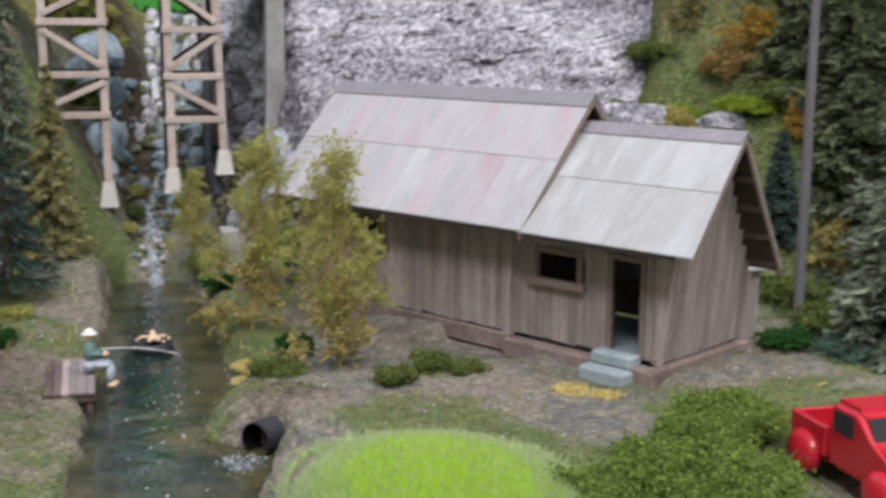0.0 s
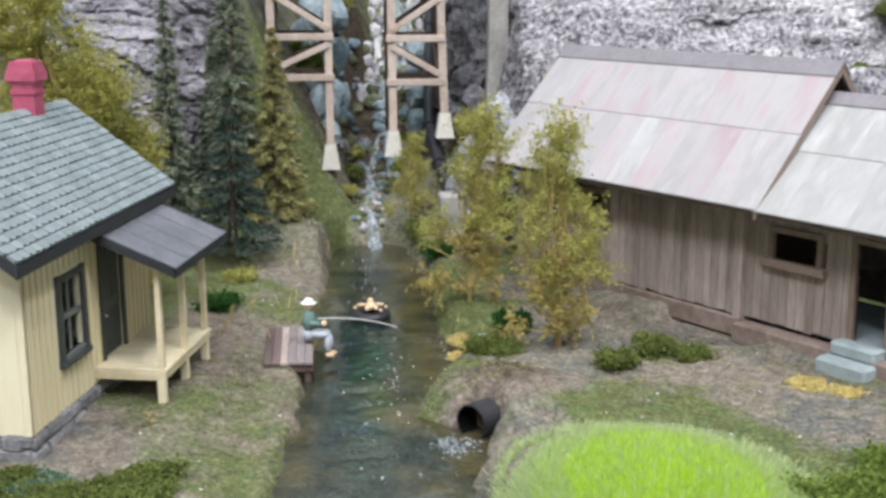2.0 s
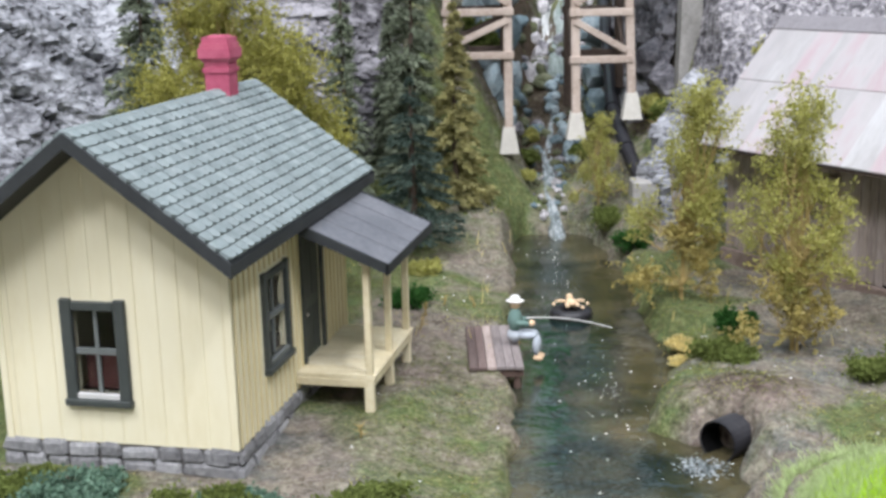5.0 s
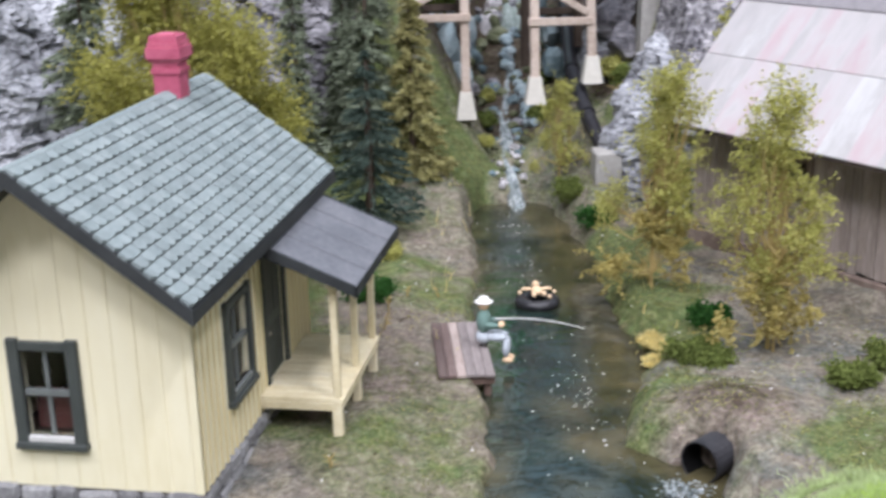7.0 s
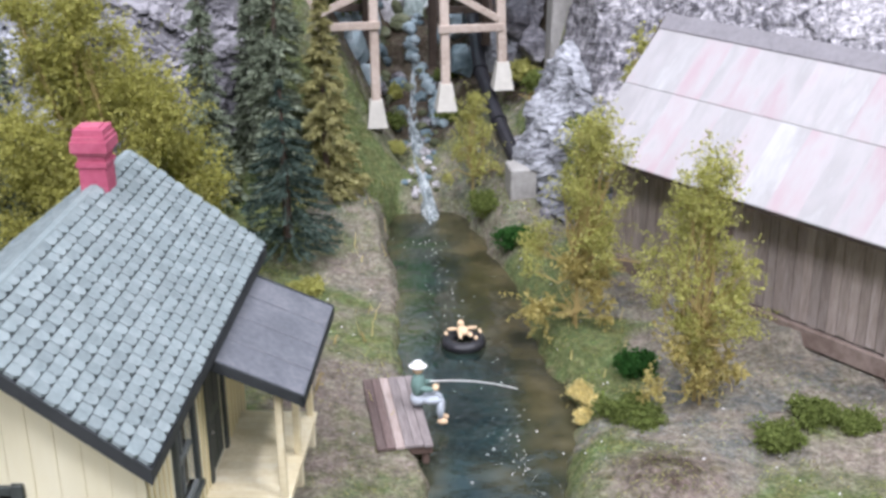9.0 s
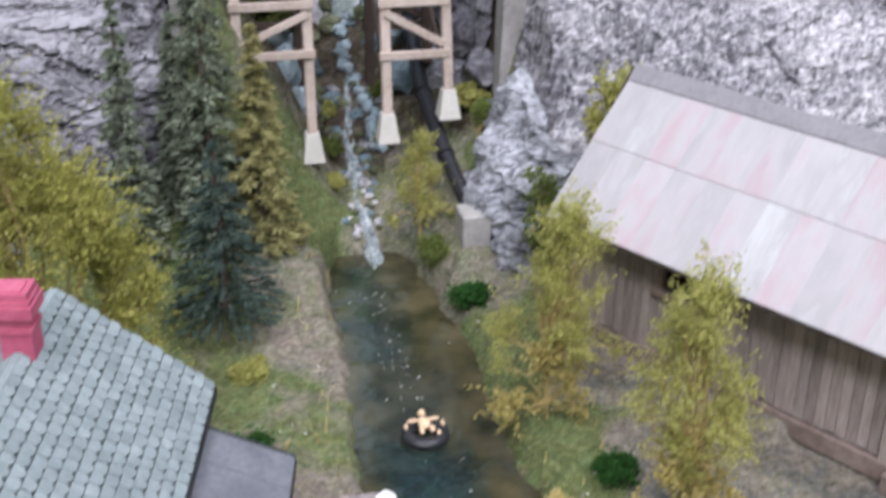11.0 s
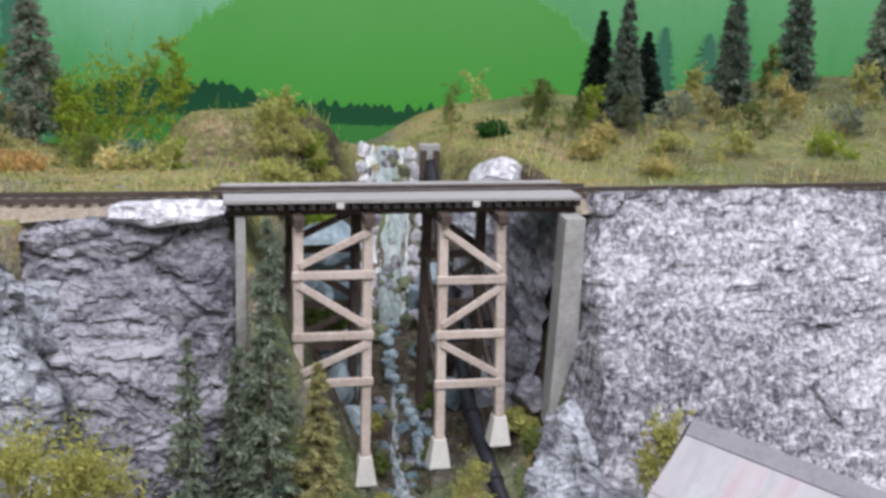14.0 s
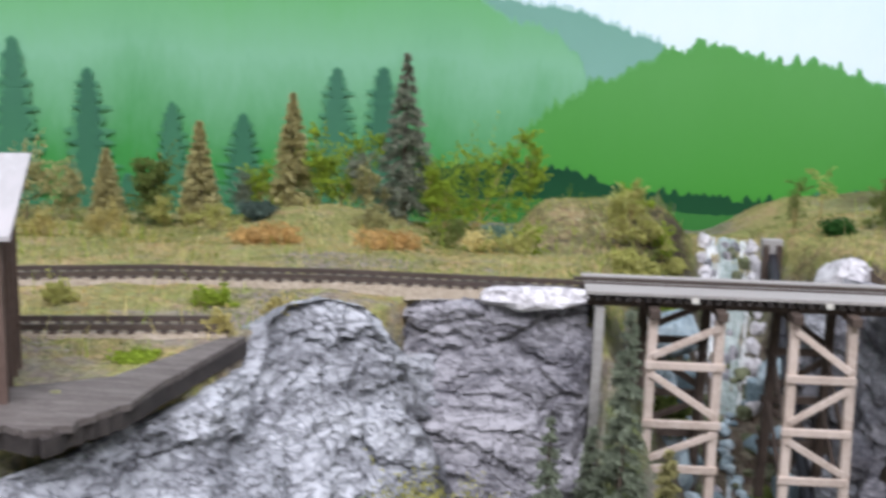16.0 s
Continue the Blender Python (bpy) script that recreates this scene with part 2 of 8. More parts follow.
def leaf_mat(name, a, b, c, spread=0.3):
    """Foam and leaves: matt, letting a little light through."""
    m = mat(name, [a, b, c], 5, 30, 0.3, rough=0.95, bump=0.0, spread=spread, island=True, spec=0.1)
    nt, ln = m.node_tree, m.node_tree.links.new
    bs, out = nt.nodes["Principled BSDF"], nt.nodes["Material Output"]
    tr, mx = nt.nodes.new("ShaderNodeBsdfTranslucent"), nt.nodes.new("ShaderNodeMixShader")
    ln(bs.inputs["Base Color"].links[0].from_socket, tr.inputs[0])
    mx.inputs[0].default_value = 0.45
    ln(bs.outputs[0], mx.inputs[1])
    ln(tr.outputs[0], mx.inputs[2])
    ln(mx.outputs[0], out.inputs[0])
    return m


L_OLIVE = leaf_mat("olive_yellow_foliage", (0.25, 0.26, 0.06), (0.435, 0.43, 0.135), (0.62, 0.59, 0.27))
L_OLIVE_DEEP = leaf_mat("deep_olive_foliage", (0.2, 0.2, 0.045), (0.38, 0.37, 0.1), (0.56, 0.53, 0.21))
L_GOLD = leaf_mat("straw_gold_foliage", (0.32, 0.26, 0.08), (0.48, 0.41, 0.15), (0.62, 0.55, 0.26))
L_FIR = leaf_mat("dark_grey_green_needles", (0.06, 0.085, 0.06), (0.135, 0.17, 0.125), (0.25, 0.29, 0.22), 0.45)
L_BLUE = leaf_mat("blue_green_needles", (0.038, 0.062, 0.05), (0.09, 0.13, 0.106), (0.19, 0.245, 0.21), 0.45)
L_PINE = leaf_mat("dull_grey_green_needles", (0.1, 0.125, 0.083), (0.22, 0.255, 0.18), (0.38, 0.42, 0.32), 0.45)
L_TAN = leaf_mat("tan_olive_needles", (0.19, 0.18, 0.065), (0.35, 0.33, 0.145), (0.52, 0.49, 0.26), 0.4)
L_SAGE = leaf_mat("grey_green_needles", (0.115, 0.13, 0.09), (0.24, 0.26, 0.19), (0.4, 0.42, 0.33), 0.4)
L_RUST = leaf_mat("tan_straw_needles", (0.25, 0.225, 0.085), (0.45, 0.41, 0.19), (0.6, 0.56, 0.32))
L_DARK = leaf_mat("black_green_needles", (0.012, 0.02, 0.014), (0.022, 0.036, 0.024), (0.04, 0.058, 0.04))
L_DEEP = leaf_mat("deep_green_foliage", (0.02, 0.07, 0.018), (0.04, 0.12, 0.028), (0.08, 0.19, 0.045))
L_MID = leaf_mat("mid_green_foam", (0.08, 0.108, 0.028), (0.16, 0.2, 0.055), (0.26, 0.305, 0.105))
L_LIME = leaf_mat("lime_foliage", (0.17, 0.24, 0.02), (0.27, 0.36, 0.04), (0.38, 0.48, 0.08))
L_GRASS = leaf_mat("bright_lime_static_grass", (0.4, 0.61, 0.012), (0.54, 0.77, 0.04), (0.65, 0.83, 0.16), 0.2)
L_GRASSTIP = leaf_mat("frosted_pale_grass", (0.36, 0.46, 0.18), (0.50, 0.60, 0.30), (0.62, 0.68, 0.45), 0.25)
L_TEAL = leaf_mat("teal_foliage", (0.08, 0.15, 0.105), (0.16, 0.26, 0.19), (0.26, 0.38, 0.29))
L_ORANGE = leaf_mat("rusty_orange_foam", (0.24, 0.15, 0.05), (0.38, 0.255, 0.095), (0.5, 0.37, 0.17))
L_STRAW = leaf_mat("pale_straw_foam", (0.52, 0.43, 0.16), (0.68, 0.58, 0.25), (0.78, 0.70, 0.38))
M_MUD = leaf_mat("dark_soil", (0.05, 0.04, 0.028), (0.10, 0.08, 0.055), (0.16, 0.13, 0.09), 0.4)
L_JUNIPER = leaf_mat("bright_juniper_foam", (0.085, 0.14, 0.026), (0.195, 0.275, 0.06), (0.34, 0.42, 0.125))
L_SLOPE = leaf_mat("teal_olive_needles", (0.07, 0.085, 0.045), (0.145, 0.165, 0.09), (0.25, 0.27, 0.16))
L_RUSTY = leaf_mat("yellow_orange_foam", (0.30, 0.18, 0.03), (0.44, 0.29, 0.06), (0.56, 0.40, 0.12))
L_BRUSH = leaf_mat("tan_orange_brush", (0.38, 0.23, 0.075), (0.55, 0.36, 0.14), (0.68, 0.5, 0.24))
L_CRUMB = leaf_mat("brown_ground_crumbs", (0.11, 0.09, 0.065), (0.21, 0.175, 0.13), (0.36, 0.31, 0.25), 0.4)
L_MOSS = leaf_mat("green_ground_foam", (0.10, 0.12, 0.03), (0.19, 0.21, 0.065), (0.30, 0.32, 0.12), 0.4)


# ---------------------------------------------------------------- mesh helpers (plan units; U turns them to metres)
def finish(bm, name, material):
    me = bpy.data.meshes.new(name)
    bmesh.ops.recalc_face_normals(bm, faces=bm.faces)
    bmesh.ops.scale(bm, vec=(U, U, U), verts=bm.verts)
    bm.to_mesh(me)
    bm.free()
    for m in material if isinstance(material, (list, tuple)) else [material]:
        me.materials.append(m)
    return me


def raw(name, verts, faces, material, smooth=False):
    """A mesh from arrays in plan units."""
    me = bpy.data.meshes.new(name)
    verts, faces = np.asarray(verts, dtype=np.float32) * U, np.asarray(faces, dtype=np.int32)
    n, k = faces.shape
    me.vertices.add(len(verts))
    me.vertices.foreach_set("co", verts.ravel())
    me.loops.add(n * k)
    me.loops.foreach_set("vertex_index", faces.ravel())
    me.polygons.add(n)
    me.polygons.foreach_set("loop_start", np.arange(0, n * k, k, dtype=np.int32))
    me.polygons.foreach_set("use_smooth", np.full(n, smooth, dtype=bool))
    me.update(calc_edges=True)
    me.materials.append(material)
    return me


def thing(name, label, category, x=0, y=0, z=0, rz=0, group="", kind=""):
    ob = new(name)
    ob.empty_display_size = 0.005
    ob.matrix_basis = pose(x * U, y * U, z * U, 0, 0, rz)
    return tagged(ob, label, category, group, kind)


def part(name, bm, material, parent, label="", at=None):
    """One mesh under a thing or under a part; bm may be a bmesh or a finished mesh."""
    me = bm if isinstance(bm, bpy.types.Mesh) else finish(bm, name, material)
    ob = new(name, me)
    ob.parent = parent
    if at is not None:
        ob.matrix_basis = at
    if label:
        ob["label"] = label
    return ob


def solo(name, bm, material, label, category, x=0, y=0, z=0, rz=0, group="", kind=""):
    me = bm if isinstance(bm, bpy.types.Mesh) else finish(bm, name, material)
    ob = new(name, me)
    ob.matrix_basis = pose(x * U, y * U, z * U, 0, 0, rz)
    return tagged(ob, label, category, group, kind)


def at(x, y, z, rx=0, ry=0, rz=0):
    return pose(x * U, y * U, z * U, rx, ry, rz)


def box(x0, x1, y0, y1, z0, z1, bm=None, bevel=0.0, mi=0):
    own = bmesh.new()
    v = [own.verts.new((x, y, z)) for x in (x0, x1) for y in (y0, y1) for z in (z0, z1)]
    for f in ((0, 1, 3, 2), (4, 6, 7, 5), (0, 4, 5, 1), (2, 3, 7, 6), (0, 2, 6, 4), (1, 5, 7, 3)):
        own.faces.new([v[i] for i in f]).material_index = mi
    if bevel:
        bmesh.ops.bevel(own, geom=own.edges[:], offset=bevel, segments=1, affect="EDGES")
    return join(bm, own)


def join(bm, own):
    if bm is None:
        return own
    me = bpy.data.meshes.new("tmp")
    own.to_mesh(me)
    own.free()
    bm.from_mesh(me)
    bpy.data.meshes.remove(me)
    return bm


def beam(p, q, w, h, bm=None, bevel=0.0, up=(0, 0, 1)):
    """A timber from p to q, w wide and h deep."""
    p, q = Vector(p), Vector(q)
    d = q - p
    side = d.cross(Vector(up))
    side = side.normalized() if side.length > 1e-6 else Vector((1, 0, 0))
    top = side.cross(d).normalized()
    own = box(-w / 2, w / 2, 0, d.length, -h / 2, h / 2, bevel=bevel)
    m = Matrix((side, d.normalized(), top)).transposed().to_4x4()
    own.transform(Matrix.Translation(p) @ m)
    return join(bm, own)


def cyl(p, q, r0, r1, n=8, bm=None, caps=True):
    p, q = Vector(p), Vector(q)
    d = q - p
    own = bmesh.new()
    bmesh.ops.create_cone(own, cap_ends=caps, segments=n, radius1=r0, radius2=r1, depth=d.length)
    own.transform(Matrix.Translation((p + q) / 2) @ d.to_track_quat("Z", "Y").to_matrix().to_4x4())
    return join(bm, own)


def poly(points, depth, axis, bm=None):
    """A flat outline given as (u, v) pairs, made solid along an axis: 'y' takes (x, z), 'x' takes (y, z), 'z' takes (x, y)."""
    own = bmesh.new()
    put = {"y": lambda u, v, w: (u, w, v), "x": lambda u, v, w: (w, u, v), "z": lambda u, v, w: (u, v, w)}[axis]
    a = [own.verts.new(put(u, v, depth[0])) for u, v in points]
    b = [own.verts.new(put(u, v, depth[1])) for u, v in points]
    own.faces.new(a), own.faces.new(b[::-1])
    for i in range(len(a)):
        j = (i + 1) % len(a)
        own.faces.new((a[i], b[i], b[j], a[j]))
    return join(bm, own)


def ball(c, r, n=8, bm=None, squash=(1, 1, 1)):
    own = bmesh.new()
    bmesh.ops.create_icosphere(own, subdivisions=2, radius=r)
    own.transform(Matrix.Translation(c) @ Matrix.Diagonal((*squash, 1)))
    return join(bm, own)


# ---------------------------------------------------------------- noise on arrays
def hashed(ix, iy, seed):
    h = (ix.astype(np.int64) * 374761393 + iy.astype(np.int64) * 668265263 + seed * 1442695041) & 0xFFFFFFFF
    h = ((h ^ (h >> 13)) * 1274126177) & 0xFFFFFFFF
    return ((h ^ (h >> 16)) & 0xFFFF) / 65535.0


def vnoise(x, y, seed=0):
    x, y = np.asarray(x, float), np.asarray(y, float)
    ix, iy = np.floor(x), np.floor(y)
    fx, fy = x - ix, y - iy
    fx, fy = fx * fx * (3 - 2 * fx), fy * fy * (3 - 2 * fy)
    a, b, c, d = hashed(ix, iy, seed), hashed(ix + 1, iy, seed), hashed(ix, iy + 1, seed), hashed(ix + 1, iy + 1, seed)
    return (a * (1 - fx) + b * fx) * (1 - fy) + (c * (1 - fx) + d * fx) * fy


def fbm(x, y, seed=0, octaves=5, gain=0.5):
    s, amp, tot = 0, 1.0, 0
    for o in range(octaves):
        s, tot = s + amp * (vnoise(x * 2**o, y * 2**o, seed + o * 17) - 0.5), tot + amp
        amp *= gain
    return 2 * s / tot


def ridged(x, y, seed=0, octaves=4, gain=0.55):
    s, amp, tot = 0, 1.0, 0
    for o in range(octaves):
        s, tot = s + amp * (1 - np.abs(2 * vnoise(x * 2**o, y * 2**o, seed + o * 31) - 1)), tot + amp
        amp *= gain
    return s / tot


def sm(a, b, x):
    t = np.clip((np.asarray(x, float) - a) / (b - a), 0, 1)
    return t * t * (3 - 2 * t)


def facets(x, y, seed, lean=1.0):
    """Broken rock: each cell a tilted flat face, with a groove along its border."""
    ix, iy = np.floor(x), np.floor(y)
    best, second, val = np.full(x.shape, 9.0), np.full(x.shape, 9.0), np.zeros(x.shape)
    for dx in (-1, 0, 1):
        for dy in (-1, 0, 1):
            cx, cy = ix + dx, iy + dy
            sx_, sy_ = cx + hashed(cx, cy, seed), cy + hashed(cx, cy, seed + 1)
            ex, ey = x - sx_, y - sy_
            d = ex * ex + ey * ey
            v = hashed(cx, cy, seed + 2) - 0.5 + lean * ((hashed(cx, cy, seed + 3) - 0.5) * ex + (hashed(cx, cy, seed + 4) - 0.5) * ey)
            near = d < best
            second = np.where(near, best, np.minimum(second, d))
            val, best = np.where(near, v, val), np.where(near, d, best)
    edge = np.sqrt(second) - np.sqrt(best)
    return val - 0.35 * sm(0.14, 0.0, edge)


# ---------------------------------------------------------------- the lie of the land
BANK_Y = (-3, 2.8, 3.05, 3.2, 3.42, 3.52, 3.7, 4.0, 4.4, 4.7, 5.3, 5.8, 6.4, 6.75, 6.95)
BANK_R = (1.5, 1.42, 1.40, 1.50, 1.53, 1.42, 1.28, 1.33, 1.47, 1.46, 1.48, 1.48, 1.47, 1.44, 1.36)
LEFT_Y = (-3, 2.9, 3.1, 3.55, 4.1, 4.6, 5.1, 5.5, 6.3, 6.7, 6.95)
LEFT_X = (0.80, 0.82, 0.83, 0.85, 0.88, 0.895, 0.90, 0.945, 0.96, 0.97, 1.06)
RUN_Y = (6.4, 6.7, 7.2, 7.8, 8.6, 9.3, 9.7, 10.3, 12.5)
RUN_X = (1.27, 1.28, 1.24, 1.29, 1.40, 1.50, 1.58, 1.62, 1.66)
RUN_Z = (-0.1, -0.02, 0.20, 0.36, 0.62, 0.86, 1.30, 1.74, 1.52)
EDGE_X = (-7, -3.0, -2.3, -1.6, -1.44, -1.3, -0.85, -0.72, 0.3, 0.4, 2.15, 2.25, 4.3, 4.9, 9)
EDGE_Y = (1.0, 4.35, 5.05, 5.85, 6.38, 6.66, 6.85, 7.25, 7.35, 7.05, 7.05, 7.4, 7.4, 7.3, 7.3)


def plateau(x, y):
    z = 1.955 + 0.03 * fbm(x * 1.7, y * 1.7, 5) + 0.02 * fbm(x * 6, y * 6, 6)
    z = z - (0.20 * sm(8.3, 9.6, y) + 0.30 * sm(10.0, 12.0, y)) * sm(2.6, 1.6, x)
    z = z + 0.26 * np.exp(-(((x + 1.55) / 0.75) ** 2 + ((y - 9.6) / 0.6) ** 2))
    z = z + 0.37 * np.exp(-(((x - 0.56) / 0.62) ** 6 + ((y - 9.7) / 0.55) ** 2))
    z = z + (0.14 * sm(2.2, 3.3, x) + 0.22 * sm(3.8, 5.4, x)) * sm(8.2, 9.8, y) - (0.12 + 0.15 * sm(3, 5, x)) * sm(10.2, 11.6, y) * sm(1.8, 2.6, x)
    return z - 0.06 * sm(7.95, 8.4, y) * sm(2.2, 2.8, x) * sm(4.6, 3.2, x)


def height(x, y):
    x, y = np.asarray(x, float), np.asarray(y, float)
    z = 0.105 + 0.035 * fbm(x * 1.9, y * 1.9, 1) + 0.014 * fbm(x * 9, y * 9, 2)
    z = z + 0.36 * sm(5.95, 7.2, y) + 0.17 * sm(1.45, 1.8, x) * sm(6.6, 7.2, y)
    pu, pv = (x - 1.515) * 0.743 + (y - 3.47) * 0.669, (y - 3.47) * 0.743 - (x - 1.515) * 0.669
    z = z - 0.30 * np.exp(-(pv / 0.085) ** 4) * sm(-0.20, -0.06, pu) * sm(0.10, 0.07, pu)
    mm = (x - 2.783) * 0.8626 + (y - 4.083) * 0.506
    z = z + 0.30 * sm(0.92, 1.5, mm) * sm(2.1, 2.6, x) * sm(5.6, 4.6, x) * sm(4.5, 5.5, y)
    z = z + 0.05 * sm(0.0, 0.3, mm) * sm(1.0, 0.7, mm) * sm(2.0, 2.6, x)
    z = z + 0.35 * sm(5.0, 6.6, y) * sm(0.3, -0.6, x) + 0.45 * sm(-1.0, -2.4, x) * sm(2.0, 5.0, y)
    z = z + 0.10 * np.exp(-(((x - 1.70) / 0.24) ** 2 + ((y - 3.66) / 0.28) ** 2))
    rise = y + 0.5 * np.maximum(x - 4.8, 0) + 0.15 * fbm(x * 1.5, y * 1.5, 31)
    z = z + sm(3.95, 4.3, x) * 0.52 * sm(5.0, 6.0, rise) + sm(0.0, 0.22, x - 4.32 - 0.55 * np.maximum(y - 6.35, 0)) * 0.95 * sm(6.15, 7.25, rise) + 0.40 * sm(4.5, 5.2, x) * sm(4.6, 6.0, rise)
    z = z - 0.085 * np.exp(-(((x - 3.55) / 0.3) ** 4 + ((y - 2.5) / 0.55) ** 4))
    left, right = np.interp(y, LEFT_Y, LEFT_X), np.interp(y, BANK_Y, BANK_R)
    wob = 0.045 * fbm(x * 5, y * 5, 3) + 0.02 * fbm(x * 14, y * 14, 4)
    z = z - 0.065 * sm(left - 0.42, left - 0.12, x) * sm(left + 0.2, left, x) * sm(6.2, 5.4, y) * (1 - 0.6 * np.exp(-((y - 4.45) / 0.42) ** 4))
    z = np.where((x > 0.70) & (y > 4.14) & (y < 4.71), np.minimum(z, 0.077), z)
    inside = sm(left - 0.05, left + 0.06, x + wob) * sm(right + 0.17, right - 0.07, x + wob) * sm(7.02, 6.82, y)
    z = z * (1 - inside) + -0.13 * inside
    run = np.interp(y, RUN_Y, RUN_X)
    off = np.abs(x - run)
    bed = np.interp(y, RUN_Y, RUN_Z)
    wide = np.interp(y, (6.5, 7.2, 8.5, 10.3, 12.5), (0.07, 0.10, 0.20, 0.24, 0.35))
    steep = 2.1 * np.maximum(off - wide, 0)
    cave = 0.75 * np.maximum(off - wide, 0) + 6 * np.maximum(x - 2.02, 0)
    side = np.where(x < run, (2.0 + 1.6 * sm(8.9, 9.5, y)) * np.maximum(off - wide, 0), cave + (steep - cave) * sm(8.5, 9.3, y))
    gorge = bed + side + 0.05 * fbm(x * 4, y * 4, 7)
    lower = np.minimum(z, bed + np.maximum(off - wide * 0.8, 0) * 0.85)
    z = np.where(y > 6.3, z + (lower - z) * sm(6.3, 6.75, y), z)
    top = np.minimum(plateau(x, y), gorge)
    up = sm(0.0, 0.12, y - np.interp(x, EDGE_X, EDGE_Y))
    return z * (1 - up) + np.maximum(top, z * sm(4.3, 5.2, x)) * up


def h(x, y):
    return float(height(np.array([x]), np.array([y]))[0])


# ---------------------------------------------------------------- plants
def leaf_mesh(name, pts, size, material, rng, flat=0.0, long=1.6):
    """Small four-cornered leaves at pts, turned at random; flat lays them level."""
    pts = np.asarray(pts, float)
    n = len(pts)
    a = rng.normal(size=(n, 3))
    a[:, 2] *= 1 - flat
    a /= np.linalg.norm(a, axis=1, keepdims=True)
    b = np.cross(a, rng.normal(size=(n, 3)))
    b /= np.linalg.norm(b, axis=1, keepdims=True)
    s = (size * rng.uniform(0.55, 1.35, n))[:, None]
    c = np.cross(a, b) * s * 0.35
    v = np.stack([pts - a * s * long / 2, pts + b * s / 2 + c, pts + a * s * long / 2, pts - b * s / 2 + c], 1).reshape(-1, 3)
    return raw(name, v, np.arange(4 * n).reshape(-1, 4), material)


def lobes_points(lobes, n, clump, rng, tight=0.024):
    """Points in small tight clumps over and inside rounded lobes (x, y, z, r), with gaps between the clumps."""
    w = np.array([l[3] ** 2 for l in lobes])
    out = []
    for l, k in zip(lobes, (w / w.sum() * n / clump).astype(int) + 1):
        d = rng.normal(size=(k, 3))
        d /= np.linalg.norm(d, axis=1, keepdims=True)
        r = l[3] * rng.uniform(0.25, 1.2, (k, 1)) ** 0.7
        c = np.array(l[:3]) + d * r * (1, 1, 0.9)
        spread = rng.uniform(0.5, 1.4, (k, 1, 1)) * tight * (1, 1, 0.7)
        out.append((c[:, None] + rng.normal(size=(k, clump, 3)) * spread).reshape(-1, 3))
    return np.concatenate(out)


def spray_points(lobes, n, rng):
    """Leaves set along short twigs that fan up and out of each lobe."""
    w = np.array([l[3] ** 2 for l in lobes])
    out, per = [], 20
    for l, k in zip(lobes, (w / w.sum() * n / per).astype(int) + 2):
        d = rng.normal(size=(k, 3))
        d /= np.linalg.norm(d, axis=1, keepdims=True)
        way = d * 0.9 + (0, 0, 0.45) + rng.normal(size=(k, 3)) * 0.25
        long = l[3] * rng.uniform(0.7, 2.1, (k, 1, 1))
        t = np.linspace(0.12, 1, per)[None, :, None]
        p = (np.array(l[:3]) + d * l[3] * 0.25)[:, None] + way[:, None] * long * t
        p = p - (0, 0, 1) * (0.25 * long * t * t)
        out.append((p + rng.normal(size=p.shape) * (0.014 * (1.15 - 0.7 * t))).reshape(-1, 3))
    return np.concatenate(out)


def leafy_tree(label, x, y, lobes, n, leaf, material, seed, twig=M_BARK, stem=0.03, group="", z=None, category="tree", sprigs=5):
    """A trunk that forks into the lobes, with a crown of small leaves in open clumps."""
    rng = np.random.default_rng(seed)
    t = thing("tree", label, category, x, y, (h(x, y) if z is None else z) - 0.01, group=group)
    mid = np.mean([l[:3] for l in lobes], 0)
    fork = Vector((mid[0] * 0.25, mid[1] * 0.25, min(l[2] - l[3] for l in lobes) * 0.9 + 0.05))
    bm = cyl((0, 0, 0), fork, stem, stem * 0.7, 7)
    for l in lobes:
        tip = Vector(l[:3])
        bend = fork.lerp(tip, 0.5) + Vector(rng.normal(size=3) * 0.03)
        cyl(fork, bend, stem * 0.55, stem * 0.35, 5, bm)
        cyl(bend, tip, stem * 0.35, stem * 0.12, 5, bm)
        for _ in range(sprigs):
            d = Vector(rng.normal(size=3))
            cyl(bend.lerp(tip, rng.uniform(0.2, 1)), tip + d.normalized() * l[3] * 0.9, stem * 0.2, stem * 0.06, 4, bm)
    part("trunk", bm, twig, t)
    part("crown", leaf_mesh("crown", spray_points(lobes, n, rng), leaf, material, rng), None, t)
    return t


